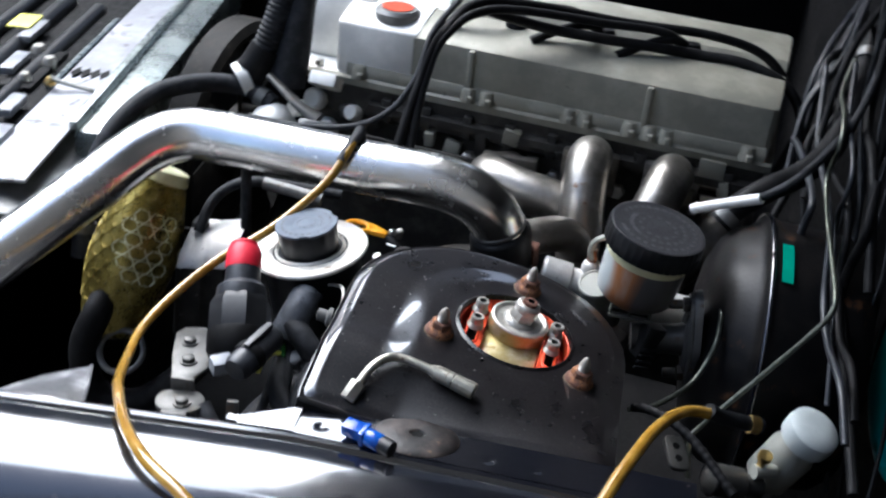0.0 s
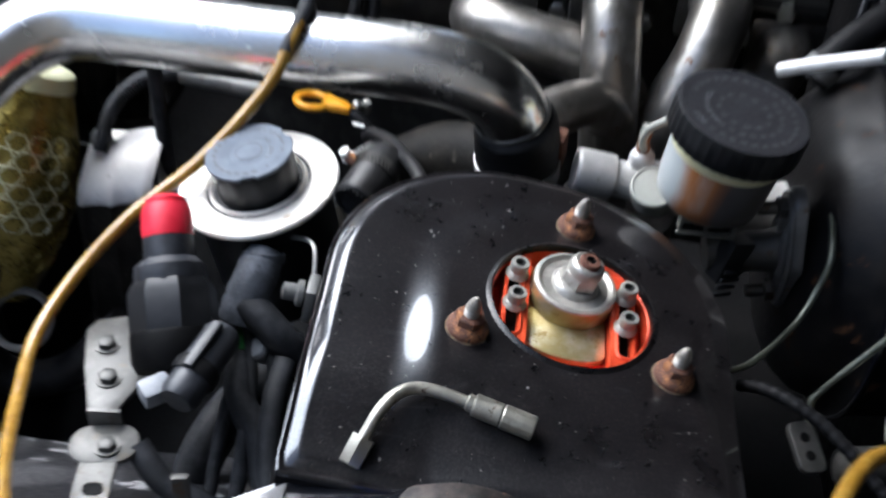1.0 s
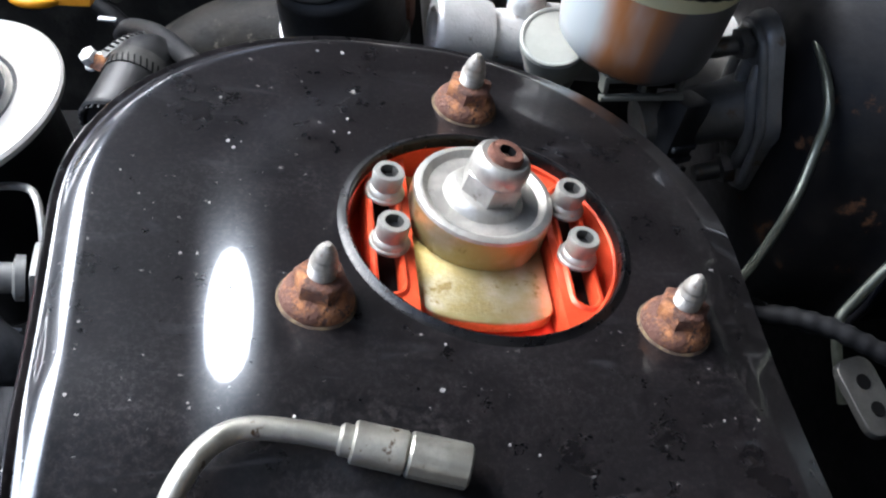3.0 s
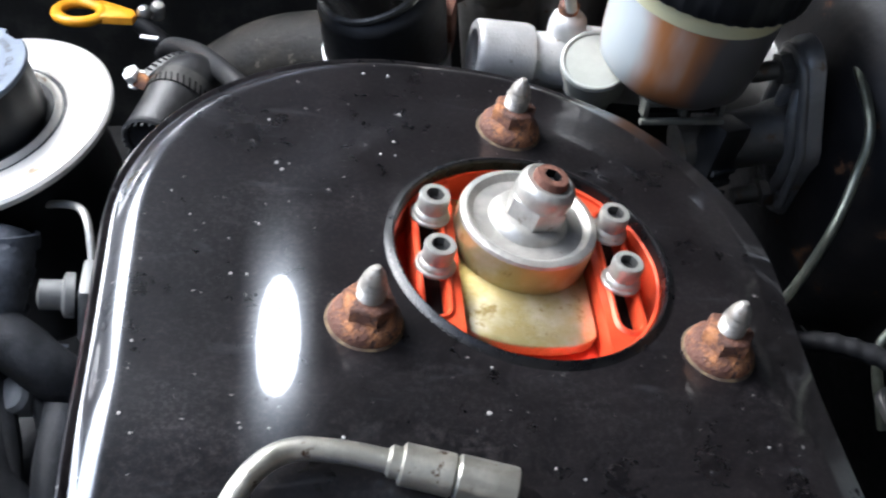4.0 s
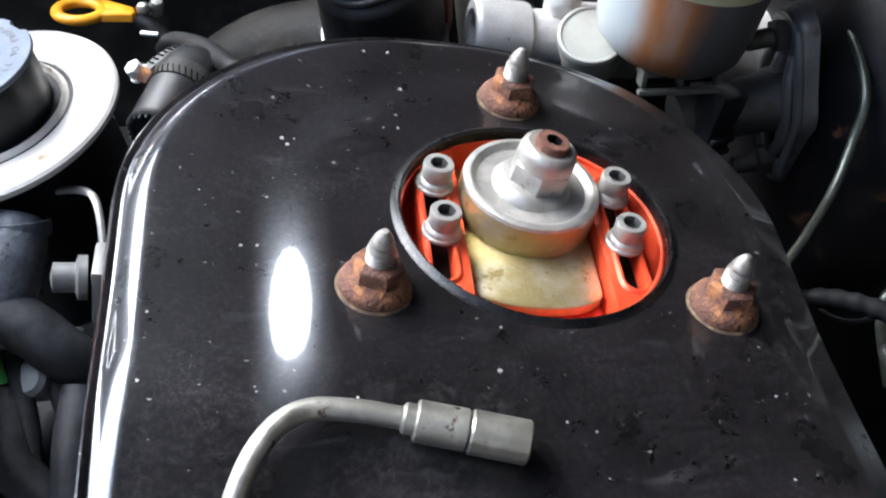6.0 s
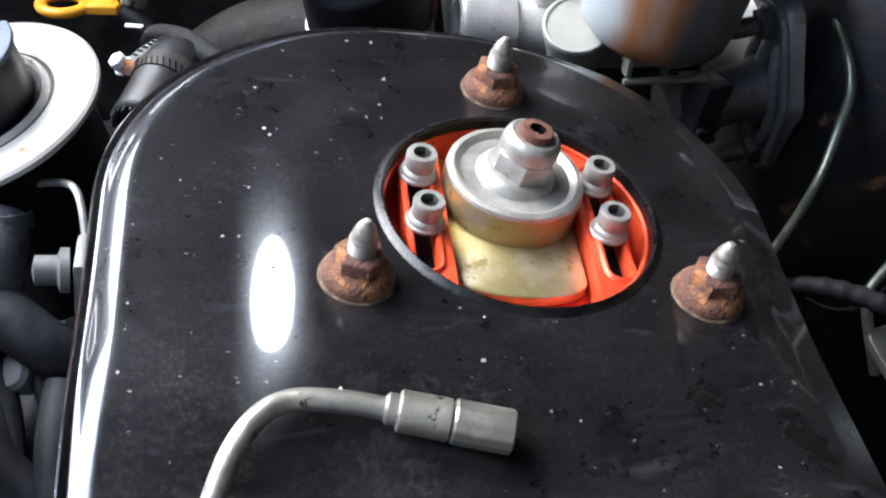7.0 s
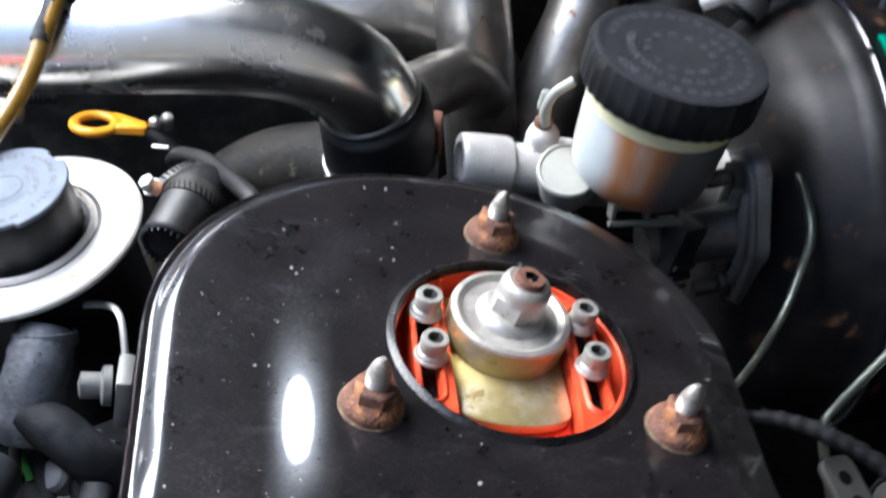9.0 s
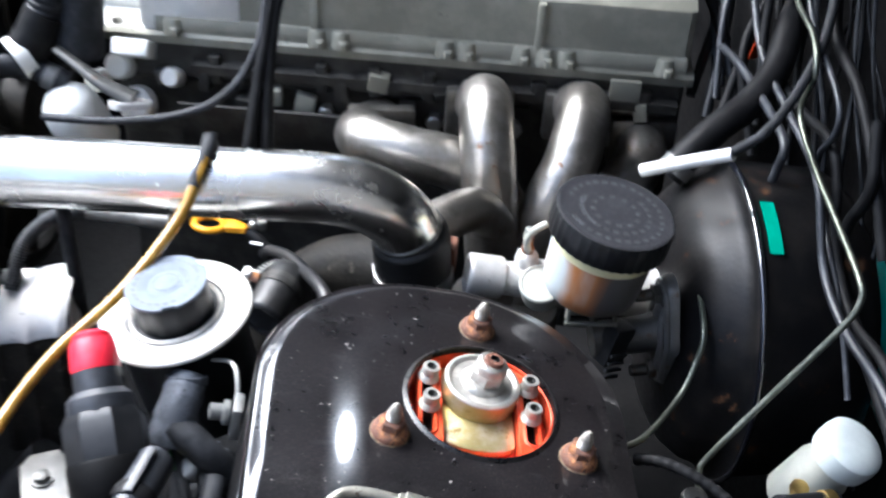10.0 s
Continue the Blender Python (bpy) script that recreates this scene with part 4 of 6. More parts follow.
for c, r, a0, a1 in ((0.034, 0.0125, -66, 66), (0.0, 0.0205, 62, 118), (-0.034, 0.0125, 114, 246), (0.0, 0.0205, 242, 298)):
    lobe += [(c + r * math.cos(math.radians(a0 + (a1 - a0) * i / 8)), r * math.sin(math.radians(a0 + (a1 - a0) * i / 8))) for i in range(9)]
part("mounting_flange", prism(lobe, -0.004, 0.004, 0.0034, fm @ pose(0, 0, 0, 180)), FLANGE_CAST, mc)
part("flange_rim", sweep([fm @ Vector((x * 0.88, y * 0.88, -0.0040)) for x, y in lobe[::2] + lobe[:1]], 0.0022, 12, 4), FLANGE_CAST, mc)
for v, turn in ((-0.011, 0.6), (0.011, 1.0), (0.002, 0.3)):
    part("web", sweep([fm @ Vector(q) for q in ((0.035, v * 0.3, 0.001), (0.026, v * 0.8 * turn, -0.0052), (0.012, v * 1.1, -0.0068), (-0.004, v * 1.15, -0.0068), (-0.020, v * 0.8, -0.0052), (-0.033, v * 0.4, 0.001))], 0.0030, 12, 5), FLANGE_CAST, mc)
part("barrel", lathe([(0.0120, -0.052), (0.0125, -0.040), (0.0130, -0.014), (0.0160, -0.004), (0.0165, 0.0)], 32, fm), DULL_CAST, mc, "dull cast barrel")
for s in (-0.034, 0.034):
    part("flange_nut", prism(hexagon(0.0070), -0.011, -0.005, 0.0012, fm @ Matrix.Translation((s, 0, 0))), DULL_CAST, mc, "dull brown-grey flange nut")
    part("washer", lathe([(0.0096, -0.0056), (0.0098, -0.0050), (0.0098, -0.0036)], 20, fm @ Matrix.Translation((s, 0, 0))), FLANGE_CAST, mc)
    part("flange_stud", lathe([(0.0036, -0.023), (0.0042, -0.0215), (0.0042, -0.012)], 14, fm @ Matrix.Translation((s, 0, 0))), DULL_CAST, mc)
plug_c = thing("pressure_switch", (0.104, 0.118, 0.76), "black ribbed switch connector under the master cylinder", "connector")
PCX = axis((0.101, 0.118, 0.762), (0.25, 0.15, 1))
part("housing", block(0.013, 0.018, 0.030, 0.002, PCX @ Matrix.Translation((0.006, 0, 0.010))), PLASTIC, plug_c)
for k in range(4):
    part("rib", block(0.0022, 0.015, 0.0026, 0.0006, PCX @ Matrix.Translation((-0.0012, 0, 0.001 + 0.0058 * k))), RUBBER_DUSTY, plug_c)

RS = pose(0.0850, 0.1490, 0.8165, 3, 8, 0)
res = thing("brake_fluid_reservoir", RS, "translucent white brake fluid reservoir with a black ribbed cap", "reservoir")
def reservoir_shell():
    m = bpy.data.materials.new("cloudy_sidelit_plastic")
    m.use_nodes = True
    nt = m.node_tree
    b = nt.nodes["Principled BSDF"]
    tc = nt.nodes.new("ShaderNodeTexCoord")
    mp = nt.nodes.new("ShaderNodeMapping")
    mp.inputs["Scale"].default_value = (30, 30, 9)
    n = nt.nodes.new("ShaderNodeTexNoise")
    n.inputs["Scale"].default_value, n.inputs["Detail"].default_value = 1.0, 4
    sep = nt.nodes.new("ShaderNodeSeparateXYZ")
    # Ramp along x: lit side pale, far side dark, brown fluid tone between.
    mr = nt.nodes.new("ShaderNodeMapRange")
    mr.inputs["From Min"].default_value, mr.inputs["From Max"].default_value = -0.040, 0.004
    mr.inputs["To Min"].default_value, mr.inputs["To Max"].default_value = -0.25, 0.30
    add = nt.nodes.new("ShaderNodeMath")
    r = nt.nodes.new("ShaderNodeValToRGB")
    r.color_ramp.elements[0].position, r.color_ramp.elements[1].position = 0.34, 0.78
    r.color_ramp.elements[0].color, r.color_ramp.elements[1].color = (0.37, 0.40, 0.40, 1), (0.085, 0.08, 0.078, 1)
    e = r.color_ramp.elements.new(0.54)
    e.color = (0.30, 0.125, 0.045, 1)
    nt.links.new(tc.outputs["Object"], mp.inputs["Vector"])
    nt.links.new(mp.outputs[0], n.inputs["Vector"])
    nt.links.new(tc.outputs["Object"], sep.inputs[0])
    nt.links.new(sep.outputs[0], mr.inputs["Value"])
    nt.links.new(n.outputs["Fac"], add.inputs[0])
    nt.links.new(mr.outputs[0], add.inputs[1])
    nt.links.new(add.outputs[0], r.inputs[0])
    nt.links.new(r.outputs[0], b.inputs["Base Color"])
    b.inputs["Roughness"].default_value = 0.32
    b.inputs["Subsurface Weight"].default_value = 0.15
    b.inputs["Subsurface Radius"].default_value = (0.004, 0.003, 0.002)
    return m
part("bottle", lathe([(0.020, -0.004), (0.027, -0.003), (0.0318, 0.002), (0.0332, 0.012), (0.0342, 0.036), (0.0340, 0.038)], 56, RS), reservoir_shell(), res, "cloudy plastic bottle with brown fluid, its lit and dark sides coloured in")
part("neck_ring", lathe([(0.0340, 0.037), (0.0345, 0.038), (0.0348, 0.046), (0.0340, 0.047), (0.030, 0.048)], 56, RS), CREAM, res, "yellowed neck band")
bm = bmesh.new()
n = 120
rows = []
for k, z in ((0.955, 0.0462), (0.985, 0.0466), (1.0, 0.0485), (1.0, 0.0630), (0.975, 0.0655)):
    rows.append([bm.verts.new(RS @ Vector((k * (0.0402 - (0.0007 if i % 3 == 0 else 0)) * math.cos(2 * math.pi * i / n), k * (0.0402 - (0.0007 if i % 3 == 0 else 0)) * math.sin(2 * math.pi * i / n), z))) for i in range(n)])
grid_faces(bm, rows, True, (True, False))
rcap = part("cap", bm, PLASTIC, res, "black ribbed screw cap")
CAP_TOP = surface("scuffed_black_cap", (0.012, 0.0125, 0.015), (0.030, 0.031, 0.036), 120, (0.45, 0.65), bump=0.4, bscale=900, spec=0.3)
part("cap_top", lathe([(0.0392, 0.0654), (0.0378, 0.0659), (0.0358, 0.0655), (0.0300, 0.0652), (0.0130, 0.0652), (0.0110, 0.0655), (0.0, 0.0656)], 64, RS), CAP_TOP, rcap, "embossed cap top")
CAP_WORN = surface("worn_raised_bars", (0.022, 0.023, 0.026), (0.060, 0.062, 0.068), 260, (0.5, 0.7))
CAP_DUST = surface("dusty_raised_print", (0.060, 0.062, 0.068), (0.105, 0.108, 0.116), 200, (0.5, 0.7))
for rr, count, gap in ((0.0308, 30, (14, 15, 16, 17)), (0.0225, 22, (3, 4, 5, 6, 7, 8)), (0.0150, 12, ())):
    for i in range(count):
        if i in gap:
            continue
        a = 2 * math.pi * i / count
        part("text_bar", block(0.0034, 0.0028, 0.0006, 0, RS @ pose(rr * math.cos(a), rr * math.sin(a), 0.0651, 0, 0, math.degrees(a) + 90)), CAP_WORN, rcap)
lettering("WARNING", RS @ pose(0, 0, 0.0655, 0, 0, 98), 0.0052, CAP_DUST, rcap, 0.0222)
lettering("DOT", RS @ pose(0, 0, 0.0655, 0, 0, 118), 0.0046, CAP_DUST, rcap, 0.0306)
OLIVE = surface("olive_plastic", (0.085, 0.085, 0.072), (0.135, 0.135, 0.112), 60, (0.4, 0.55))
FC = pose(0.0845, 0.1265, 0.8075, -8, 4, 4)
clip_foot = part("foot_clip", block(0.034, 0.008, 0.0022, 0.0006, FC @ Matrix.Translation((0, 0.001, 0.0040))), OLIVE, res, "pale moulded foot clip with two pockets")
part("lip", block(0.036, 0.003, 0.0024, 0.0006, FC @ Matrix.Translation((0, -0.0030, -0.0034))), OLIVE, clip_foot)
for u in (-0.0162, 0.0, 0.0162):
    part("post", block(0.0024, 0.006, 0.0075, 0.0005, FC @ Matrix.Translation((u, -0.001, 0.0))), OLIVE, clip_foot)
# dark backing puts the pockets' shade into the colour
part("pocket", block(0.032, 0.002, 0.0075, 0.0, FC @ Matrix.Translation((0, 0.001, 0.0))), DARK_BAY, clip_foot, "dark backing for the shade inside the pockets")
part("side_lug", lathe([(0.0130, -0.012), (0.0148, 0.0), (0.0148, 0.003), (0.0134, 0.0042), (0.0, 0.0044)], 32, axis((0.054, 0.154, 0.812), (-0.15, -0.40, 1))), MILK, res, "round moulded outlet")
part("lug_ring", ring_bm(0.0138, 0.0010, axis((0.054, 0.154, 0.812), (-0.15, -0.40, 1)) @ Matrix.Translation((0, 0, 0.0042)), 36, 8), MILK, res)
part("sensor_wire", sweep([(0.056, 0.172, 0.852), (0.047, 0.171, 0.846), (0.044, 0.172, 0.836), (0.046, 0.176, 0.826)], 0.0025, 10, 6), MILK, res, "white lead")

# ---------------------------------------------------------------- clutch fluid reservoir
CR = pose(0.2215, 0.0125, 0.802, 14, 18, 0)
cr = thing("clutch_fluid_reservoir", CR @ Matrix.Translation((0, 0, -0.05)), "small white clutch fluid reservoir with a pale cap", "reservoir")
part("bottle", lathe([(0.014, -0.060), (0.0175, -0.055), (0.0180, -0.022), (0.0150, -0.014), (0.0150, -0.004)], 36, CR), MILK, cr)
part("cap", lathe([(0.0165, -0.005), (0.0195, -0.004), (0.0200, 0.004), (0.0192, 0.0095), (0.0165, 0.0120), (0.0080, 0.0128), (0.0, 0.0130)], 40, CR), surface("white_cap", (0.36, 0.40, 0.40), (0.44, 0.475, 0.475), 60, (0.4, 0.5), bump=0.06, bscale=500), cr, "white domed cap")
part("spout", lathe([(0.0055, 0.0), (0.0055, 0.018), (0.0, 0.018)], 16, axis((0.204, 0.004, 0.772), (-1, -0.5, 0.1))), MILK, cr)
part("clip_bolt", lathe([(0.0030, -0.014), (0.0030, 0.010), (0.0055, 0.011), (0.0055, 0.015), (0.0, 0.016)], 12, axis((0.192, 0.000, 0.775), (0.1, -0.2, 1))), BRASS, cr, "brass clip bolt")
cmast = thing("clutch_master_cylinder", (0.175, -0.012, 0.74), "dull cast clutch master cylinder with a rubber end ring", "master cylinder")
part("body", lathe([(0.006, -0.004), (0.013, 0.0), (0.014, 0.004), (0.014, 0.030), (0.010, 0.034), (0.010, 0.05)], 28, axis((0.157, -0.015, 0.768), (0.9, 0.35, -0.25)) @ Matrix.Scale(0.86, 4)), DULL_CAST, cmast)
part("end_ring", ring_bm(0.0118, 0.0016, axis((0.158, -0.0146, 0.7678), (0.9, 0.35, -0.25)), 28, 8), RUBBER, cmast, "black rubber end ring")

# ---------------------------------------------------------------- engine
YAW = Matrix.Translation((0.2, 0.40, 0)) @ pose(0, 0, 0, 0, 0, -6.5) @ Matrix.Translation((-0.2, -0.40, 0))
eng = thing("valve_cover", YAW @ Vector((-0.05, 0.47, 0.845)), "dull cast aluminium twin-cam valve cover", "valve cover")


def moved(bm):
    """The engine stands a few degrees off the car's axis."""
    bm.transform(YAW)
    return bm


def extrude_x(profile, x0, x1, bevel=0.004, yaw=0.0):
    bm = bmesh.new()
    rows = []
    cy, cz = sum(p[0] for p in profile) / len(profile), sum(p[1] for p in profile) / len(profile)
    for x, k in ((x0, 1 - bevel * 8), (x0 + bevel, 1), (x1 - bevel, 1), (x1, 1 - bevel * 8)):
        rows.append([bm.verts.new((x, cy + (y - cy) * k, cz + (z - cz) * k)) for y, z in profile])
    grid_faces(bm, rows, True, (True, True))
    return bm


COVER = [(0.404, 0.846), (0.400, 0.852), (0.4005, 0.885), (0.4010, 0.9010), (0.4016, 0.9030), (0.4050, 0.9052), (0.430, 0.9125), (0.462, 0.918), (0.474, 0.915), (0.480, 0.908), (0.486, 0.900), (0.512, 0.900), (0.518, 0.908), (0.524, 0.916), (0.536, 0.920), (0.600, 0.922), (0.618, 0.914), (0.624, 0.90), (0.625, 0.846)]
part("cover", moved(extrude_x(COVER, -0.256, 0.200, 0.005)), CAST_ALU, eng, sharp=24)
# lighter shell over the cover's end, with the direct light in its colour
part("lit_end", moved(extrude_x([(0.511 + (y - 0.511) * 1.010, 0.846 + (z - 0.846) * 1.03) for y, z in COVER], -0.264, -0.176, 0.004)), BRIGHT_ALU, eng, "end of the cover, whitened for the direct light")
part("gasket_flange", moved(extrude_x([(0.394, 0.839), (0.393, 0.8465), (0.396, 0.849), (0.632, 0.849), (0.632, 0.839)], -0.298, 0.206, 0.003)), CAST_ALU, eng)
for x in (-0.235, -0.112, -0.092, -0.004, 0.014, 0.060, 0.080, 0.098, 0.180):
    part("bolt_boss", moved(lathe([(0.0088, 0.0), (0.0085, 0.010), (0.0068, 0.014), (0.0040, 0.0155), (0.0, 0.0156)], 20, pose(x, 0.3985, 0.847, -6))), CAST_ALU, eng)
    part("cover_bolt", moved(prism(hexagon(0.0040), 0.0, 0.007, 0.0008, pose(x + 0.003, 0.3915, 0.8488, 8))), CAST_ALU, eng)
for x in (-0.114, 0.074):
    part("web", moved(block(0.007, 0.010, 0.052, 0.003, pose(x, 0.4005, 0.850))), CAST_ALU, eng)
part("lower_step", moved(extrude_x([(0.3965, 0.849), (0.3955, 0.856), (0.3985, 0.862), (0.404, 0.864), (0.404, 0.849)], -0.250, 0.198, 0.002)), CAST_ALU, eng)
OIL = pose(-0.203, 0.478, 0.892)
part("oil_neck", lathe([(0.028, 0.004), (0.030, 0.008), (0.030, 0.012), (0.026, 0.016), (0.0, 0.016)], 40, OIL), BRIGHT_ALU, eng)
oil = part("oil_cap", lathe([(0.024, 0.014), (0.0245, 0.026), (0.021, 0.030), (0.0, 0.030)], 32, OIL), SHEET, eng, "oil filler cap with an orange top")
part("cap_label", lathe([(0.017, 0.0302), (0.017, 0.0310), (0.0, 0.0310)], 28, OIL), ORANGE, oil)

front = thing("cam_front_cover", (-0.27, 0.45, 0.80), "machined aluminium front cover of the engine, whitened for the direct light", "engine cover")
part("upper", moved(extrude_x([(0.436, 0.850), (0.432, 0.862), (0.434, 0.900), (0.446, 0.922), (0.462, 0.927), (0.60, 0.928), (0.62, 0.850)], -0.322, -0.240, 0.006)), BRIGHT_ALU, front)
part("lower_flange", moved(extrude_x([(0.398, 0.838), (0.396, 0.842), (0.398, 0.8485), (0.402, 0.850), (0.62, 0.850), (0.62, 0.838)], -0.334, -0.236, 0.003)), BRIGHT_ALU, front)
for x, y in ((-0.322, 0.408), (-0.286, 0.406), (-0.250, 0.405), (-0.325, 0.440)):
    part("flange_bolt", moved(prism(hexagon(0.0055), 0.0, 0.006, 0.0008, pose(x, y, 0.850))), ZINC, front)
part("thermostat_housing", lathe([(0.0245, -0.040), (0.0245, -0.004), (0.0225, 0.008), (0.017, 0.016), (0.008, 0.020), (0.0, 0.021)], 36, axis((-0.312, 0.395, 0.800), (-0.25, -0.30, 0.92))), BRIGHT_ALU, front, "pale domed water outlet")
part("outlet_arm", sweep([(-0.320, 0.405, 0.850), (-0.300, 0.392, 0.842), (-0.278, 0.380, 0.832), (-0.255, 0.374, 0.823)], lambda u: 0.0050 + 0.005 * u * u, 14, 6, squash=0.6), DULL_CAST, front)
part("outlet_flange", prism(rounded(0.036, 0.024, 0.008, 4), 0.0, 0.006, 0.001, pose(-0.258, 0.374, 0.815, -20, 8, 20)), ALU_GREY, front)
part("sensor", block(0.030, 0.026, 0.014, 0.003, pose(-0.256, 0.392, 0.852, -32, 0, -8)), BRIGHT_ALU, front)
for x, y, z, r in ((-0.282, 0.400, 0.812, 0.012), (-0.236, 0.398, 0.806, 0.009), (-0.300, 0.392, 0.800, 0.010), (-0.268, 0.392, 0.780, 0.016)):
    part("boss", moved(lathe([(r, 0), (r, 0.012), (r * 0.8, 0.015), (0, 0.015)], 20, axis((x, y, z), (-0.2, -1, 0.4)))), BRIGHT_ALU, front)

head = thing("cylinder_head", (-0.05, 0.45, 0.70), "grimy dark cast cylinder head below the cover", "engine")
HEAD_MAT = surface("oily_cast_metal", (0.016, 0.015, 0.013), (0.060, 0.056, 0.048), 45, (0.5, 0.7), 0.3, bump=0.5, bscale=250)
part("casting", moved(extrude_x([(0.404, 0.56), (0.404, 0.800), (0.398, 0.806), (0.398, 0.838), (0.625, 0.838), (0.625, 0.56)], -0.290, 0.200, 0.004)), HEAD_MAT, head)
part("ledge", moved(extrude_x([(0.388, 0.815), (0.388, 0.823), (0.400, 0.826), (0.400, 0.812)], -0.22, 0.196, 0.002)), HEAD_MAT, head)
for i in range(9):
    x = -0.20 + i * 0.046
    part("rib", moved(block(0.010, 0.014, 0.026, 0.002, pose(x, 0.397, 0.806))), HEAD_MAT, head)
for x in (-0.105, -0.01, 0.060, 0.14):
    part("stud_nut", moved(prism(hexagon(0.0075), 0.0, 0.012, 0.001, axis((x, 0.404, 0.782), (0, -1, 0.1)))), STEEL, head)
rng = random.Random(3)
for i in range(15):
    x = -0.24 + i * 0.029 + rng.uniform(-0.008, 0.008)
    w, h = rng.uniform(0.008, 0.018), rng.uniform(0.008, 0.022)
    part("casting_lug", moved(block(w, rng.uniform(0.010, 0.018), h, 0.002, pose(x, 0.394, rng.uniform(0.775, 0.818), rng.uniform(-10, 10), rng.uniform(-12, 12), rng.uniform(-15, 15)))), rng.choice((HEAD_MAT, DULL_CAST, CAST_ALU)), head)
part("lifting_eye", moved(block(0.026, 0.006, 0.030, 0.002, pose(0.150, 0.392, 0.812))), CAST_ALU, head)
part("heat_shield", moved(block(0.20, 0.004, 0.05, 0.002, pose(-0.13, 0.385, 0.745, 12))), HEAD_MAT, head)

# ---------------------------------------------------------------- exhaust manifold
man = thing("exhaust_manifold", (0.04, 0.30, 0.70), "heat-stained steel tubular exhaust manifold", "exhaust manifold")
RUN = [
    [(-0.052, 0.420, 0.782), (-0.072, 0.392, 0.788), (-0.064, 0.362, 0.797), (-0.030, 0.345, 0.797), (0.010, 0.338, 0.790), (0.042, 0.325, 0.765), (0.052, 0.300, 0.70)],
    [(0.028, 0.420, 0.805), (0.028, 0.388, 0.822), (0.028, 0.362, 0.838), (0.027, 0.332, 0.840), (0.028, 0.308, 0.820), (0.032, 0.293, 0.780), (0.040, 0.282, 0.70)],
    [(0.112, 0.420, 0.805), (0.111, 0.388, 0.820), (0.109, 0.362, 0.833), (0.104, 0.335, 0.832), (0.094, 0.312, 0.810), (0.078, 0.298, 0.775), (0.062, 0.286, 0.70)],
    [(0.172, 0.410, 0.780), (0.165, 0.370, 0.780), (0.140, 0.340, 0.760), (0.100, 0.310, 0.720), (0.07, 0.29, 0.67)],
]
for r in RUN:
    part("runner", sweep(r, 0.0220, 32, 10), MANIFOLD, man)
for x, z in ((-0.055, 0.785), (0.028, 0.805), (0.112, 0.805), (0.172, 0.780)):
    part("flange", block(0.058, 0.012, 0.046, 0.004, pose(x, 0.402, z - 0.023)), MANIFOLD, man)
part("collector", lathe([(0.045, 0), (0.045, 0.05), (0.03, 0.06), (0.0, 0.06)], 32, pose(0.05, 0.285, 0.645)), MANIFOLD, man)
part("crossover", sweep([(-0.030, 0.225, 0.800), (-0.005, 0.250, 0.800), (0.018, 0.270, 0.795), (0.035, 0.285, 0.775)], 0.017, 28, 8), MANIFOLD, man)

# ---------------------------------------------------------------- dark pipes and hoses behind the tower
hose("turbo_pipe", [(-0.030, 0.250, 0.740), (-0.060, 0.268, 0.735), (-0.095, 0.275, 0.722), (-0.130, 0.272, 0.690), (-0.145, 0.268, 0.63)], 0.030, GREY_PIPE, "dusty grey rubber intake pipe", seg=32)
bh = thing("radiator_hose", (-0.14, 0.25, 0.66), "thick black rubber hose end with a worm clamp", "hose")
HOSE_SKIN = surface("grained_black_rubber", (0.010, 0.010, 0.0105), (0.024, 0.0235, 0.0235), 160, (0.34, 0.52), bump=0.25, bscale=1500, spec=0.55)
HA, HB = Vector((-0.1270, 0.2310, 0.7500)), Vector((-0.1400, 0.1965, 0.7440))
hd = (HB - HA).normalized()
part("hose", sweep([HA - hd * 0.012 - Vector((-0.004, 0, 0.030)), HA - hd * 0.006 - Vector((-0.001, 0, 0.006)), HA, HA.lerp(HB, 0.5), HB], 0.0158, 36, 8), HOSE_SKIN, bh)
part("cut_end", lathe([(0.0160, -0.0010), (0.0162, 0.0010), (0.0152, 0.0022), (0.0130, 0.0022), (0.0122, 0.0010), (0.0, 0.0010)], 36, axis(HB, hd)), RUBBER_DUSTY, bh, "ragged cut hose end")
for i in range(26):
    a = 2 * math.pi * i / 26
    part("thread", block(0.0010, 0.0012, random.uniform(0.0010, 0.0028), 0.0002, axis(HB, hd) @ pose(0.0146 * math.cos(a), 0.0146 * math.sin(a), 0.0024, 0, 0, math.degrees(a))), RUBBER_DUSTY, bh)
CM = axis(HA.lerp(HB, 0.18), hd)
clamp = part("clamp", lathe([(0.0160, -0.0048), (0.0166, -0.0050), (0.0168, -0.0044), (0.0167, 0.0044), (0.0168, 0.0050), (0.0160, 0.0052)], 48, CM, caps=False), DULL_CAST, bh, "worm-drive hose clamp")
for i in range(34):
    a = 2 * math.pi * i / 34
    part("slot", block(0.0003, 0.0008, 0.0060, 0.0, CM @ pose(0.0167 * math.cos(a), 0.0167 * math.sin(a), 0, 0, 0, math.degrees(a)) @ pose(0, 0, 0, 22, 0, 0)), DARK_BAY, clamp)
SC = Vector((-0.1530, 0.2440, 0.7445))
part("clamp_housing", block(0.009, 0.012, 0.008, 0.0016, axis(SC + Vector((0.004, -0.002, -0.003)), (0.3, 0.5, 0.8))), RUST, bh, "rusty clamp housing")
part("clamp_screw", prism(hexagon(0.0046), -0.002, 0.0042, 0.0008, axis(SC + Vector((-0.001, 0.001, 0.003)), (-0.5, -0.2, 0.9))), BRIGHT_ALU, bh, "bright clamp screw head")
part("screw_flange", prism(hexagon(0.0056, 9), -0.0036, -0.0018, 0.0004, axis(SC + Vector((-0.001, 0.001, 0.003)), (-0.5, -0.2, 0.9))), BRIGHT_ALU, bh)
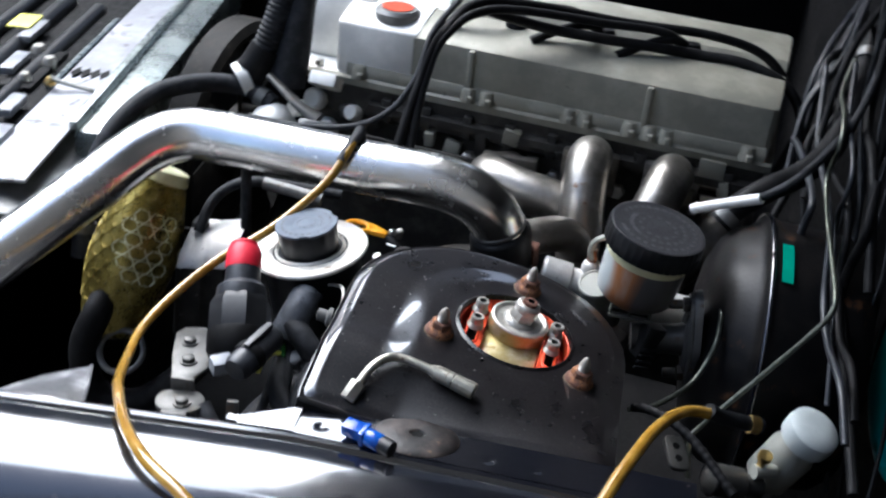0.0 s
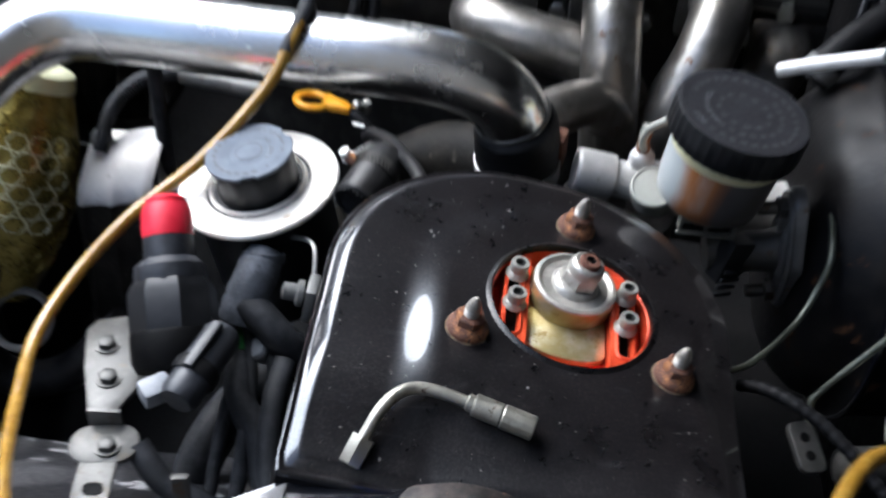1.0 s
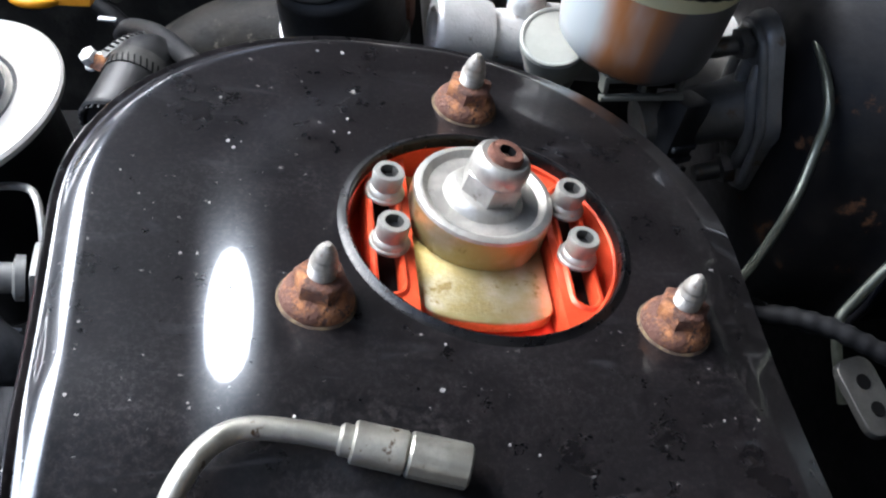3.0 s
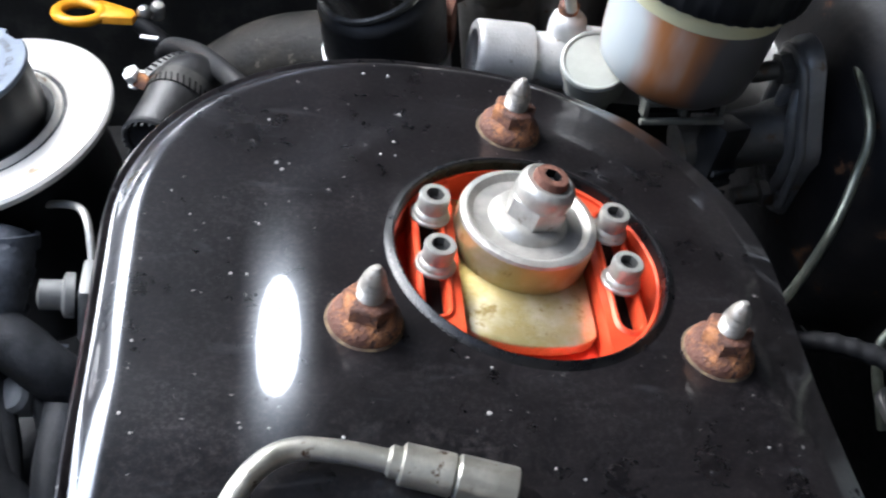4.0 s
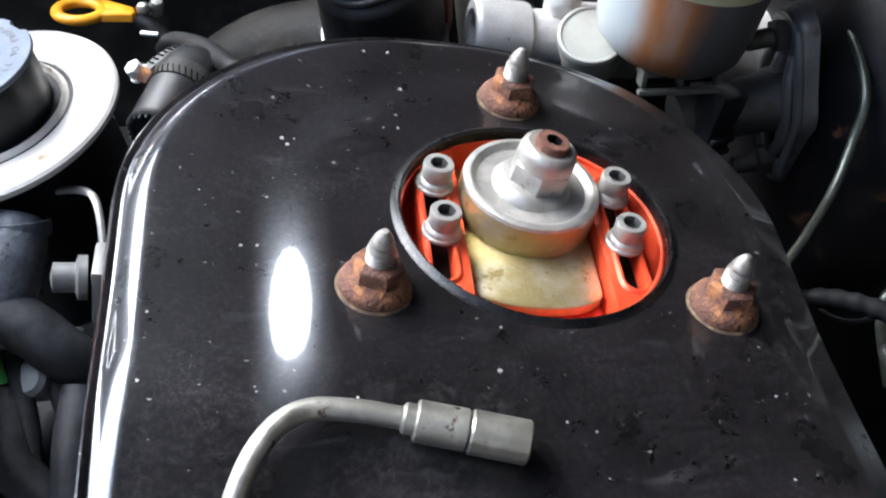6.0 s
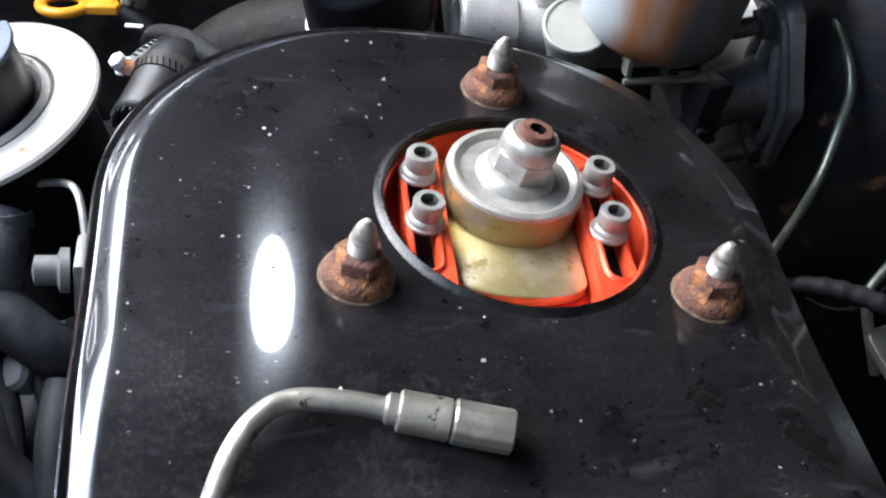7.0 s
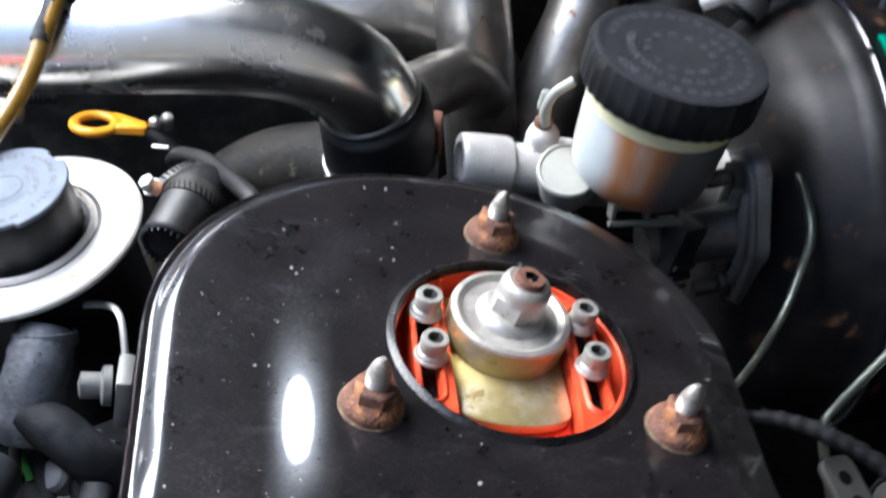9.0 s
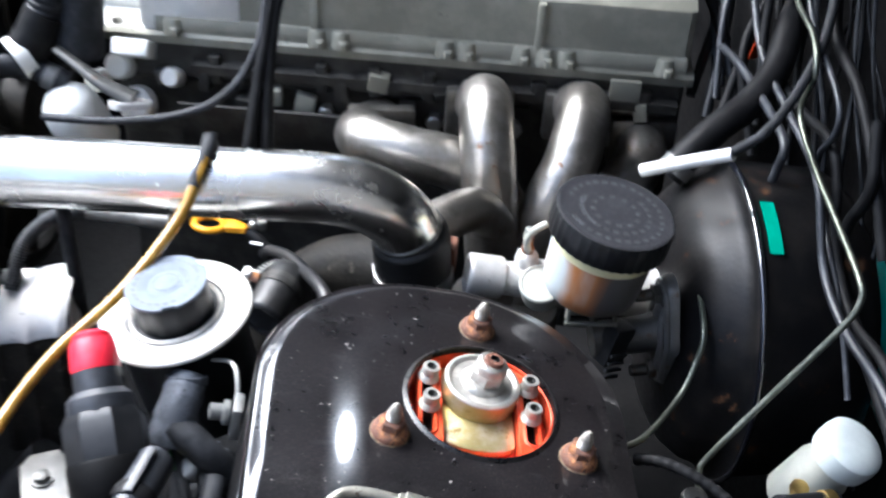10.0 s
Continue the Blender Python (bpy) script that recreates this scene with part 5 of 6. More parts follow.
bm = bmesh.new()
rows = []
for i in range(9):
    u = i / 8
    c = Vector((-0.1480, 0.2440, 0.7500)).lerp(Vector((-0.1270, 0.2530, 0.7560)), u) + Vector((0, 0, 0.0025 * math.sin(math.pi * u)))
    w = Vector((0.0016, -0.0042, 0.0012)) * (1.0 - 0.35 * u)
    rows.append([bm.verts.new(c - w), bm.verts.new(c), bm.verts.new(c + w)])
grid_faces(bm, rows, closed=False)
tail = part("clamp_tail", bm, SHEET, clamp, "bent free end of the clamp band")
tail.modifiers.new("thickness", "SOLIDIFY").thickness = 0.0007
for i in range(8):
    c = Vector((-0.1470, 0.2444, 0.7504)).lerp(Vector((-0.1280, 0.2526, 0.7560)), (i + 0.5) / 8) + Vector((0, 0, 0.0003 + 0.0025 * math.sin(math.pi * (i + 0.5) / 8)))
    part("slot", block(0.0009, 0.0048, 0.0006, 0.0, pose(c.x, c.y, c.z + 0.0002, -12, 0, 42)), DARK_BAY, clamp)
hose("breather_hose", [(-0.150, 0.318, 0.712), (-0.1419, 0.3009, 0.728), (-0.1252, 0.2690, 0.7455), (-0.1090, 0.2310, 0.7600), (-0.0950, 0.1950, 0.7700), (-0.087, 0.165, 0.765)], 0.0050, HOSE_SKIN, "black bent rubber breather hose")
dip = thing("dipstick", (-0.165, 0.340, 0.60), "yellow-orange ring-pull dipstick handle", "dipstick")
dm = pose(-0.1970, 0.3405, 0.7255, -6, 4, 0)
part("ring", ring_bm(0.0118, 0.0034, dm @ Matrix.Diagonal((1.06, 1.0, 0.9, 1)), 40, 12), YELLOW, dip)
part("stem", prism([(0.0070, 0.0118), (0.0105, 0.0128), (0.0305, 0.0010), (0.0320, -0.0040), (0.0300, -0.0085), (0.0120, -0.0085), (0.0128, -0.0010), (0.0110, 0.0060)][::-1], -0.0022, 0.0026, 0.0012, dm), YELLOW, dip, "flat tapering handle")
part("ball", lathe([(0.0, -0.0044), (0.0026, -0.0036), (0.0042, -0.0012), (0.0042, 0.0014), (0.0028, 0.0036), (0.0, 0.0044)], 20, pose(-0.1605, 0.3370, 0.7270)), STEEL, dip, "round steel ball end")
part("bolt", lathe([(0.0040, -0.006), (0.0042, 0.002), (0.0030, 0.0042), (0.0, 0.0048)], 16, axis((-0.1535, 0.3420, 0.7260), (0.2, -0.3, 1))), ZINC, dip)
part("tube", sweep([(-0.1640, 0.334, 0.722), (-0.152, 0.326, 0.716), (-0.140, 0.318, 0.700), (-0.13, 0.315, 0.62)], 0.0052, 12, 6), RUBBER, dip)
part("tab", block(0.010, 0.0030, 0.0012, 0.0003, pose(-0.1560, 0.3150, 0.7240, 0, 0, -14)), BRIGHT_ALU, dip, "bright bent tab")

# ---------------------------------------------------------------- sensor group in front of the tower
DUSTY_CASE = surface("dusty_grey_black_plastic", (0.013, 0.0145, 0.018), (0.042, 0.045, 0.054), 55, (0.35, 0.55), bump=0.12, bscale=600, spots=(0.10, 0.10, 0.105), spot_scale=70, spot_at=0.66)
sen = thing("vacuum_solenoid", (-0.205, 0.01, 0.76), "black solenoid valve with a red rubber boot", "solenoid")
S0, S1 = Vector((-0.2025, -0.011, 0.794)), Vector((-0.2255, 0.068, 0.8615))
sd = (S1 - S0).normalized()
SMX = axis(S0, sd, 12)
part("body", lathe([(0.020, 0.006), (0.0232, 0.010), (0.0238, 0.014), (0.0238, 0.036), (0.0205, 0.042)], 8, SMX), PLASTIC, sen)
# lower end made black: the shade side put into the colour
part("shaded_end", lathe([(0.012, -0.008), (0.0215, -0.006), (0.0240, -0.001), (0.0244, 0.013), (0.0236, 0.015)], 24, SMX), DARK_BAY, sen, "lower end blackened for its shade")
part("shoulder", lathe([(0.0195, 0.040), (0.0200, 0.042), (0.0192, 0.050), (0.0150, 0.054)], 10, SMX), DUSTY_CASE, sen, "dusty grey shoulder")
# lighter block painted as the body's lit facet
part("collar", block(0.026, 0.005, 0.018, 0.002, SMX @ pose(0.004, -0.0195, 0.026)), PLASTIC_GREY, sen, "plastic facet greyed for the light on it")
part("neck", lathe([(0.0135, 0.048), (0.0140, 0.052), (0.0135, 0.066)], 28, SMX), DUSTY_CASE, sen, "dusty grey neck")
part("boot", lathe([(0.0136, 0.066), (0.0140, 0.069), (0.0134, 0.079), (0.0120, 0.084), (0.0108, 0.0835), (0.0108, 0.087), (0.0075, 0.089), (0.0, 0.089)], 32, SMX), RED, sen, "bright red rubber boot")
bk = thing("solenoid_bracket", (-0.242, 0.0, 0.74), "dull grey steel bracket with three bolts", "bracket")
GREY_BRACKET = surface("grimy_zinc_bracket", (0.075, 0.073, 0.068), (0.16, 0.155, 0.145), 45, (0.4, 0.6), 0.4, bump=0.15, bscale=500, spots=(0.09, 0.08, 0.065), spot_scale=75, spot_at=0.57)
KO = (-0.236, -0.004)
outline = [(-0.262, 0.022), (-0.258, 0.031), (-0.243, 0.036), (-0.226, 0.018), (-0.208, -0.004), (-0.222, -0.015), (-0.228, -0.032), (-0.243, -0.033), (-0.254, -0.006)]
part("plate", prism([(x - KO[0], y - KO[1]) for x, y in outline[::-1]], -0.003, 0.0, 0.0006, Matrix.Translation((*KO, 0.7735))), GREY_BRACKET, bk)
part("step", block(0.018, 0.003, 0.014, 0.001, pose(-0.2345, -0.0330, 0.7595, 0, 0, 4)), GREY_BRACKET, bk)
part("tab", prism(rounded(0.036, 0.024, 0.0115, 6), 0.0, 0.003, 0.0006, pose(-0.2315, -0.0460, 0.7600, 4, 0, 12)), GREY_BRACKET, bk)
part("strip", prism(rounded(0.019, 0.040, 0.003, 3), 0.0, 0.003, 0.0006, pose(-0.2295, -0.0720, 0.7585, 2, 0, 6)), GREY_BRACKET, bk)
part("slot", prism(rounded(0.0105, 0.0075, 0.0036, 4), 0.0, 0.0034, 0.0, pose(-0.2285, -0.0740, 0.7586, 2, 0, 6)), DARK_BAY, bk)
for u, v, w in ((-0.247, 0.012, 0.7735), (-0.2385, -0.012, 0.7735), (-0.2290, -0.0485, 0.7630)):
    part("bolt", prism(hexagon(0.0052), 0.0, 0.0045, 0.0008, Matrix.Translation((u, v, w))), DULL_CAST, bk)
    part("washer", lathe([(0.0068, 0.0), (0.0068, 0.0012), (0.0, 0.0013)], 20, Matrix.Translation((u, v, w))), GREY_BRACKET, bk)
settle(bk, 0.0, -0.008, 0.009)
con = thing("wiring_connector", (-0.165, 0.05, 0.76), "grey rubber wiring boot with green and yellow leads", "connector")
TAPE = surface("dusty_cloth_tape", (0.045, 0.050, 0.060), (0.125, 0.135, 0.158), 90, (0.5, 0.75), bump=0.6, bscale=420, spec=0.25, spots=(0.016, 0.017, 0.020), spot_scale=120, spot_at=0.60)
BOOT_LINE = [(-0.1690, 0.0600, 0.8150), (-0.1705, 0.0535, 0.8105), (-0.1735, 0.0440, 0.8030), (-0.1765, 0.0360, 0.7945), (-0.1790, 0.0300, 0.7860)]
part("boot", sweep(BOOT_LINE, lambda u: 0.0086 + 0.0030 * min(1.0, u * 5) ** 0.5 + 0.0014 * u, 26, 8), TAPE, con, "dusty grey taped boot")
for k, (u, tilt, wide) in enumerate(((0.10, 14, 0.006), (0.28, -10, 0.007), (0.44, 20, 0.006), (0.62, -16, 0.008), (0.80, 10, 0.007))):
    at = Vector(BOOT_LINE[0]).lerp(Vector(BOOT_LINE[-1]), u)
    turn = axis(at, Vector(BOOT_LINE[-1]) - Vector(BOOT_LINE[0])) @ pose(0, 0, 0, tilt, tilt * 0.6, 31 * k)
    rr = 0.0122 + 0.0012 * u
    part("tape_wrap", lathe([(rr - 0.0014, -wide / 2), (rr, -wide / 2 + 0.0004), (rr + 0.0003, 0.0), (rr, wide / 2 - 0.0004), (rr - 0.0014, wide / 2)], 22, turn, caps=False), TAPE, con)
part("taped_branch", sweep([(-0.1760, 0.0330, 0.7960), (-0.1651, 0.0274, 0.7920), (-0.1548, 0.0230, 0.7830), (-0.1445, 0.0224, 0.7700), (-0.136, 0.020, 0.752)], lambda u: 0.0100 - 0.0014 * u, 20, 8), RUBBER_DUSTY, con, "dusty black taped branch")
for k in range(5):
    at = Vector((-0.1690 + 0.0060 * k, 0.0372 - 0.0020 * k, 0.8000 - 0.0048 * k))
    part("frayed_tape", block(0.0022, 0.0036, 0.0012, 0.0004, axis(at, (0.3 - 0.2 * (k % 2), 0.8, 0.5), 40 * k)), TAPE, con)
part("pale_plug", lathe([(0.0060, -0.008), (0.0066, -0.004), (0.0066, 0.004), (0.0050, 0.006), (0.0, 0.0064)], 18, axis((-0.1665, 0.0200, 0.7740), (-0.3, -0.5, 0.9))), PLASTIC_GREY, con, "pale plug body")
part("flap", block(0.006, 0.010, 0.0016, 0.0005, axis((-0.1800, 0.0265, 0.7935), (-0.2, -0.5, 0.8), 20)), PLASTIC_GREY, con, "grey plastic flap")
part("green_lead", sweep([(-0.178, 0.030, 0.780), (-0.177, 0.022, 0.782), (-0.175, 0.016, 0.778)], 0.0016, 8, 6), GREEN_WIRE, con)
part("yellow_lead", sweep([(-0.180, 0.024, 0.775), (-0.181, 0.004, 0.787), (-0.184, -0.006, 0.786), (-0.186, -0.014, 0.780)], 0.0018, 8, 6), YELLOW_WIRE, con)
plug = thing("plug_housing", (-0.190, -0.02, 0.75), "dusty black cylindrical plug lying on its side", "connector")
part("barrel", lathe([(0.0085, -0.004), (0.0105, 0.0), (0.0108, 0.040), (0.0085, 0.044), (0.0, 0.044)], 24, axis((-0.191, -0.044, 0.804), (0.30, 0.90, 0.14))), DUSTY_CASE, plug)
part("latch", block(0.016, 0.012, 0.012, 0.002, pose(-0.2060, -0.0380, 0.794, 10, 0, 40)), PLASTIC_GREY, plug)
part("collar", lathe([(0.0118, 0.0), (0.0124, 0.002), (0.0124, 0.007), (0.0116, 0.009)], 24, axis((-0.1880, -0.0345, 0.8055), (0.30, 0.90, 0.14)), caps=False), RUBBER, plug)
part("clip_arm", block(0.005, 0.030, 0.004, 0.001, pose(-0.1830, -0.022, 0.8180, 8, 0, -18)), DUSTY_CASE, plug)
tape = thing("taped_loom", (-0.176, 0.01, 0.75), "bundle of taped black leads below the connector", "cable")
for dx, dy, r in ((0.0, 0.0, 0.0045), (0.008, 0.004, 0.0035), (-0.007, 0.006, 0.0038), (0.014, -0.004, 0.003)):
    part("lead", sweep([(-0.174 + dx, 0.034 + dy, 0.786), (-0.172 + dx * 1.3, 0.020 + dy, 0.776), (-0.168 + dx * 1.6, 0.002 + dy, 0.766), (-0.165 + dx * 2, -0.03, 0.752), (-0.166 + dx * 2, -0.06, 0.73)], r, 10, 6), RUBBER_DUSTY, tape)
hose("coolant_hose", [(-0.128, 0.062, 0.735), (-0.1507, 0.0450, 0.738), (-0.1687, 0.0326, 0.733), (-0.1852, 0.0140, 0.725), (-0.198, -0.012, 0.710), (-0.205, -0.04, 0.68)], 0.0135, RUBBER_DUSTY, "thick black coolant hose beside the tower", seg=26)
stay = thing("wire_stay", tw(-0.137, 0.02, -0.06), "bent pale wire stay with a bolt on a tab", "bracket")
part("wire", sweep([(-0.160, 0.066, 0.818), (-0.148, 0.060, 0.823), (-0.1415, 0.053, 0.825), (-0.139, 0.044, 0.820), (-0.1385, 0.030, 0.806)], 0.0014, 8, 6), ZINC, stay)
part("tab", block(0.006, 0.016, 0.024, 0.0015, pose(-0.140, 0.024, 0.800, 0, 10, 0)), SHEET, stay)
part("bolt", lathe([(0.0075, 0.0), (0.0075, 0.003), (0.005, 0.004), (0.005, 0.011), (0.0, 0.012)], 18, axis((-0.142, 0.023, 0.816), (-1, -0.1, 0.2))), SHEET, stay)

settle(stay, 0.0, 0.006, -0.003)

# ---------------------------------------------------------------- gold honeycomb canister
gc = thing("honeycomb_canister", (-0.33, 0.12, 0.72), "gold honeycomb-embossed canister under the intake pipe", "canister")
G0, G1 = Vector((-0.353, 0.207, 0.820)), Vector((-0.384, 0.150, 0.690))
gd = (G1 - G0).normalized()
GM = axis(G0, gd)


def can_radius(u):
    return 0.0215 + 0.0185 * math.sin(min(u / 0.085, 1.0) * math.pi / 2) ** 1.2 - max(0.0, u - 0.095) ** 1.3 * 0.55


part("shell", lathe([(0.0, -0.001), (0.0205, -0.001)] + [(can_radius(0.16 * i / 16), 0.16 * i / 16) for i in range(17)] + [(0.008, 0.168)], 40, GM), GOLD_MESH, gc)
# top end paled to hold its glare
part("end_ring", lathe([(0.0208, -0.003), (0.0228, -0.002), (0.0250, 0.008), (0.0240, 0.009)], 40, GM, caps=False), GOLD_GLINT, gc, "gold end ring, paled for its glare")
part("end_disc", lathe([(0.0206, -0.0026), (0.0150, -0.0036), (0.0120, -0.0022), (0.0, -0.0024)], 36, GM, caps=False), GOLD_GLINT, gc, "gold end disc, paled for its glare")
gx = GM.inverted().to_3x3() @ Vector((0.25, -0.80, 0.55))
ga = math.atan2(gx.y, gx.x)
cell = 0.0125
for i in range(11):
    for j in range(-3, 4):
        u = 0.020 + i * cell * 0.866
        v = (j + 0.5 * (i % 2)) * cell

        def on(uu, vv, lift):
            a = ga + vv / 0.030
            rr = can_radius(uu) + lift
            return GM @ Vector((rr * math.cos(a), rr * math.sin(a), uu))
        bm = bmesh.new()
        rings = [[bm.verts.new(on(u + cell * k * math.sin(math.pi / 3 * n), v + cell * k * math.cos(math.pi / 3 * n), up)) for n in range(6)]
                 for k, up in ((0.59, -0.0004), (0.56, 0.0009), (0.49, 0.0009), (0.45, -0.0004))]
        grid_faces(bm, rings, True)
        # a middle patch of cells is paler, as a painted highlight
        part("honeycomb_cell", bm, GOLD_GLINT if 2 <= i <= 7 and -2 <= j <= 0 and (3 * i + 5 * j) % 7 else GOLD_MESH, gc, sharp=20)
el = thing("rubber_elbow", (-0.36, 0.05, 0.64), "black rubber elbow hose with a metal clip", "hose")
part("elbow", sweep([(-0.380, 0.140, 0.722), (-0.386, 0.122, 0.704), (-0.395, 0.115, 0.675), (-0.392, 0.112, 0.640), (-0.374, 0.112, 0.621), (-0.340, 0.115, 0.625), (-0.306, 0.118, 0.655), (-0.285, 0.12, 0.68)], 0.0135, 24, 8), RUBBER, el)
part("clip", ring_bm(0.020, 0.0030, axis((-0.360, 0.118, 0.674), (0.1, -0.7, 0.7)), 30, 8), SHEET, el)

# ---------------------------------------------------------------- panels, hoses and brackets beside the canister
pan = thing("heat_shield", (-0.30, 0.18, 0.66), "upright pale sheet metal heat shield with dark ribs", "heat shield")
def shield(line):
    bm = bmesh.new()
    rows = []
    for y, z in line:
        row = []
        for k in range(19):
            u = k / 18
            lift = 0.0022 * (max(0.0, math.sin(u * math.pi * 5)) ** 2)
            row.append(bm.verts.new((-0.322 + 0.052 * u, y - lift - 0.012 * u * (1 - u), z + 0.010 * u)))
        rows.append(row)
    grid_faces(bm, rows, closed=False)
    return bm
# same sheet in two materials: lower part darkened for shade, top left pale
part("shaded_sheet", shield(((0.1545, 0.752), (0.152, 0.700), (0.148, 0.655))), GREY_PIPE, pan, "lower sheet darkened for its shade")
sh = part("sheet", shield(((0.208, 0.774), (0.206, 0.777), (0.186, 0.771), (0.164, 0.761), (0.158, 0.752), (0.157, 0.746))), PALE_SHEET, pan)
sh.modifiers.new("thickness", "SOLIDIFY").thickness = 0.0015
part("ridge", sweep([(-0.271, 0.176, 0.69), (-0.272, 0.190, 0.75), (-0.272, 0.203, 0.803)], lambda u: 0.0055 - 0.004 * u, 10, 6, squash=0.4), PALE_SHEET, pan)
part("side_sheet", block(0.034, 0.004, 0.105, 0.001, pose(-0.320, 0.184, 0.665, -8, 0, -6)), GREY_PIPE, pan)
for x in (-0.332, -0.318, -0.304):
    part("rib", block(0.004, 0.010, 0.100, 0.001, pose(x, 0.178, 0.664, -8, 0, 0)), DULL_CAST, pan)
part("knurled_bolt", lathe([(0.009, 0), (0.0095, 0.004), (0.007, 0.006), (0.0065, 0.016), (0.0, 0.017)], 12, axis((-0.314, 0.200, 0.772), (0.2, -0.6, 0.7))), SHEET, pan, "corroded bolt")
part("post", sweep([(-0.268, 0.195, 0.70), (-0.270, 0.196, 0.78), (-0.272, 0.200, 0.842)], 0.005, 12, 6), RUBBER_DUSTY, pan)
hose("vent_hose", [(-0.312, 0.185, 0.775), (-0.306, 0.205, 0.798), (-0.290, 0.218, 0.812), (-0.268, 0.222, 0.818), (-0.225, 0.225, 0.818), (-0.19, 0.23, 0.815)], 0.0048, RUBBER_DUSTY, "ribbed grey vent hose", ridge=0.0004, pitch=0.0022)
hose("cross_tube", [(-0.262, 0.222, 0.818), (-0.235, 0.220, 0.816), (-0.205, 0.218, 0.813)], 0.006, SHEET, "short bare metal tube", category="tube")

# ---------------------------------------------------------------- radiator end of the bay
RY = Matrix.Translation((-0.474, 0.396, 0)) @ pose(0, 0, 0, 0, 0, 7.7)
rad = thing("radiator", RY @ Vector((-0.025, 0.25, 0.30)), "aluminium radiator with a plain top tank", "radiator")
part("tank", block(0.052, 0.62, 0.052, 0.010, RY @ pose(-0.026, 0.27, 0.722)), RADIATOR, rad)
part("core", block(0.045, 0.62, 0.40, 0.004, RY @ pose(-0.026, 0.27, 0.32)), DARK_BAY, rad)
part("top_rail", block(0.010, 0.62, 0.012, 0.003, RY @ pose(-0.050, 0.27, 0.772)), RADIATOR, rad)
sup = thing("slam_panel", RY @ Vector((-0.12, 0.2, 0.70)), "white-grey slam panel with a row of slots", "panel")
part("panel", block(0.060, 0.72, 0.004, 0.001, RY @ pose(-0.086, 0.20, 0.764, 0, -4, 0)), WHITE_PAINT, sup)
part("lip", block(0.085, 0.20, 0.004, 0.001, RY @ pose(-0.060, -0.09, 0.742, 0, 10, 0)), SHEET, sup, "dull grey lower lip")
for i in range(4):
    part("slot", prism([(0.0, -0.018), (0.0062, -0.002), (0.0, 0.016), (-0.0062, -0.002)], 0.0, 0.0012, 0, RY @ pose(-0.106 + i * 0.0115, 0.135, 0.7683, 0, -4, 0)), DARK_BAY, sup)
part("hooked_rod", sweep([RY @ Vector(v) for v in ((-0.118, 0.080, 0.780), (-0.100, 0.078, 0.776), (-0.066, 0.076, 0.772))], 0.0028, 10, 4), MILK, sup, "cream hooked rod")
part("rod_end", lathe([(0.006, 0.0), (0.007, 0.004), (0.004, 0.009), (0.0, 0.009)], 14, RY @ pose(-0.118, 0.080, 0.772)), BRASS, sup)
grl = thing("front_grille", RY @ Vector((-0.2, 0.2, 0.60)), "black front grille panel with white strips for the daylight it catches", "grille")
part("panel", block(0.24, 0.95, 0.010, 0.003, RY @ pose(-0.238, 0.22, 0.742, 0, -2, 0)), DARK_BAY, grl)
for x, y0, y1, z, r in ((-0.128, 0.10, 0.36, 0.758, 0.0045), (-0.165, -0.10, 0.40, 0.757, 0.010), (-0.215, -0.10, 0.42, 0.757, 0.012), (-0.262, -0.05, 0.45, 0.757, 0.010)):
    part("bar", sweep([RY @ Vector((x, y0, z)), RY @ Vector((x, y1, z))], r, 12, 4), RADIATOR if r < 0.006 else PLASTIC, grl)
# white blocks laid where the gloss bars would reflect daylight
for x, y, l in ((-0.140, 0.020, 0.05), (-0.122, -0.062, 0.045), (-0.185, 0.145, 0.06), (-0.205, 0.26, 0.07)):
    part("painted_glint", block(0.018, l, 0.010, 0.003, RY @ pose(x, y, 0.762)), WHITE_PAINT, grl, "white strip for a daylight reflection")
latch = thing("bonnet_latch", RY @ Vector((-0.16, 0.14, 0.75)), "small metal bonnet latch with round pins", "latch")
for x, y, r in ((-0.150, 0.165, 0.008), (-0.158, 0.105, 0.007), (-0.176, 0.20, 0.009)):
    part("pin", lathe([(r, 0.0), (r, 0.012), (r * 0.7, 0.016), (0.0, 0.016)], 16, RY @ pose(x, y, 0.756)), ZINC, latch)
part("plate", block(0.040, 0.13, 0.012, 0.003, RY @ pose(-0.164, 0.15, 0.750)), DARK_BAY, latch)
tag = thing("yellow_tag", RY @ Vector((-0.215, 0.27, 0.765)), "small yellow tag on the front panel", "tag")
part("tag", block(0.030, 0.050, 0.003, 0.001, RY @ pose(-0.222, 0.275, 0.772)), YELLOW_WIRE, tag)
fan = thing("fan_shroud", (-0.40, 0.60, 0.50), "dark dusty radiator fan shroud", "fan shroud")
FAN = axis((-0.425, 0.62, 0.660), (1, -0.13, 0))
part("ring", lathe([(0.150, -0.030), (0.165, -0.028), (0.165, 0.006), (0.155, 0.012), (0.146, 0.010), (0.144, -0.028)], 56, FAN, caps=False), GREY_PIPE, fan)
part("hub", lathe([(0.055, -0.01), (0.055, 0.016), (0.045, 0.022), (0.0, 0.022)], 32, FAN), GREY_PIPE, fan)
for k in range(7):
    part("blade", block(0.045, 0.092, 0.004, 0.001, FAN @ pose(0, 0, 0, 0, 0, k * 360 / 7) @ pose(0.0, 0.10, -0.006, 0, 24, 0)), GREY_PIPE, fan)
corr = thing("corrugated_hose", (-0.34, 0.42, 0.80), "black corrugated breather hose rising beside the engine", "hose")
part("ribbed_pipe", sweep([(-0.300, 0.455, 0.985), (-0.314, 0.440, 0.935), (-0.325, 0.430, 0.895), (-0.335, 0.424, 0.865)], 0.0125, 24, 8, ridge=0.0016, pitch=0.0055), RUBBER_DUSTY, corr)
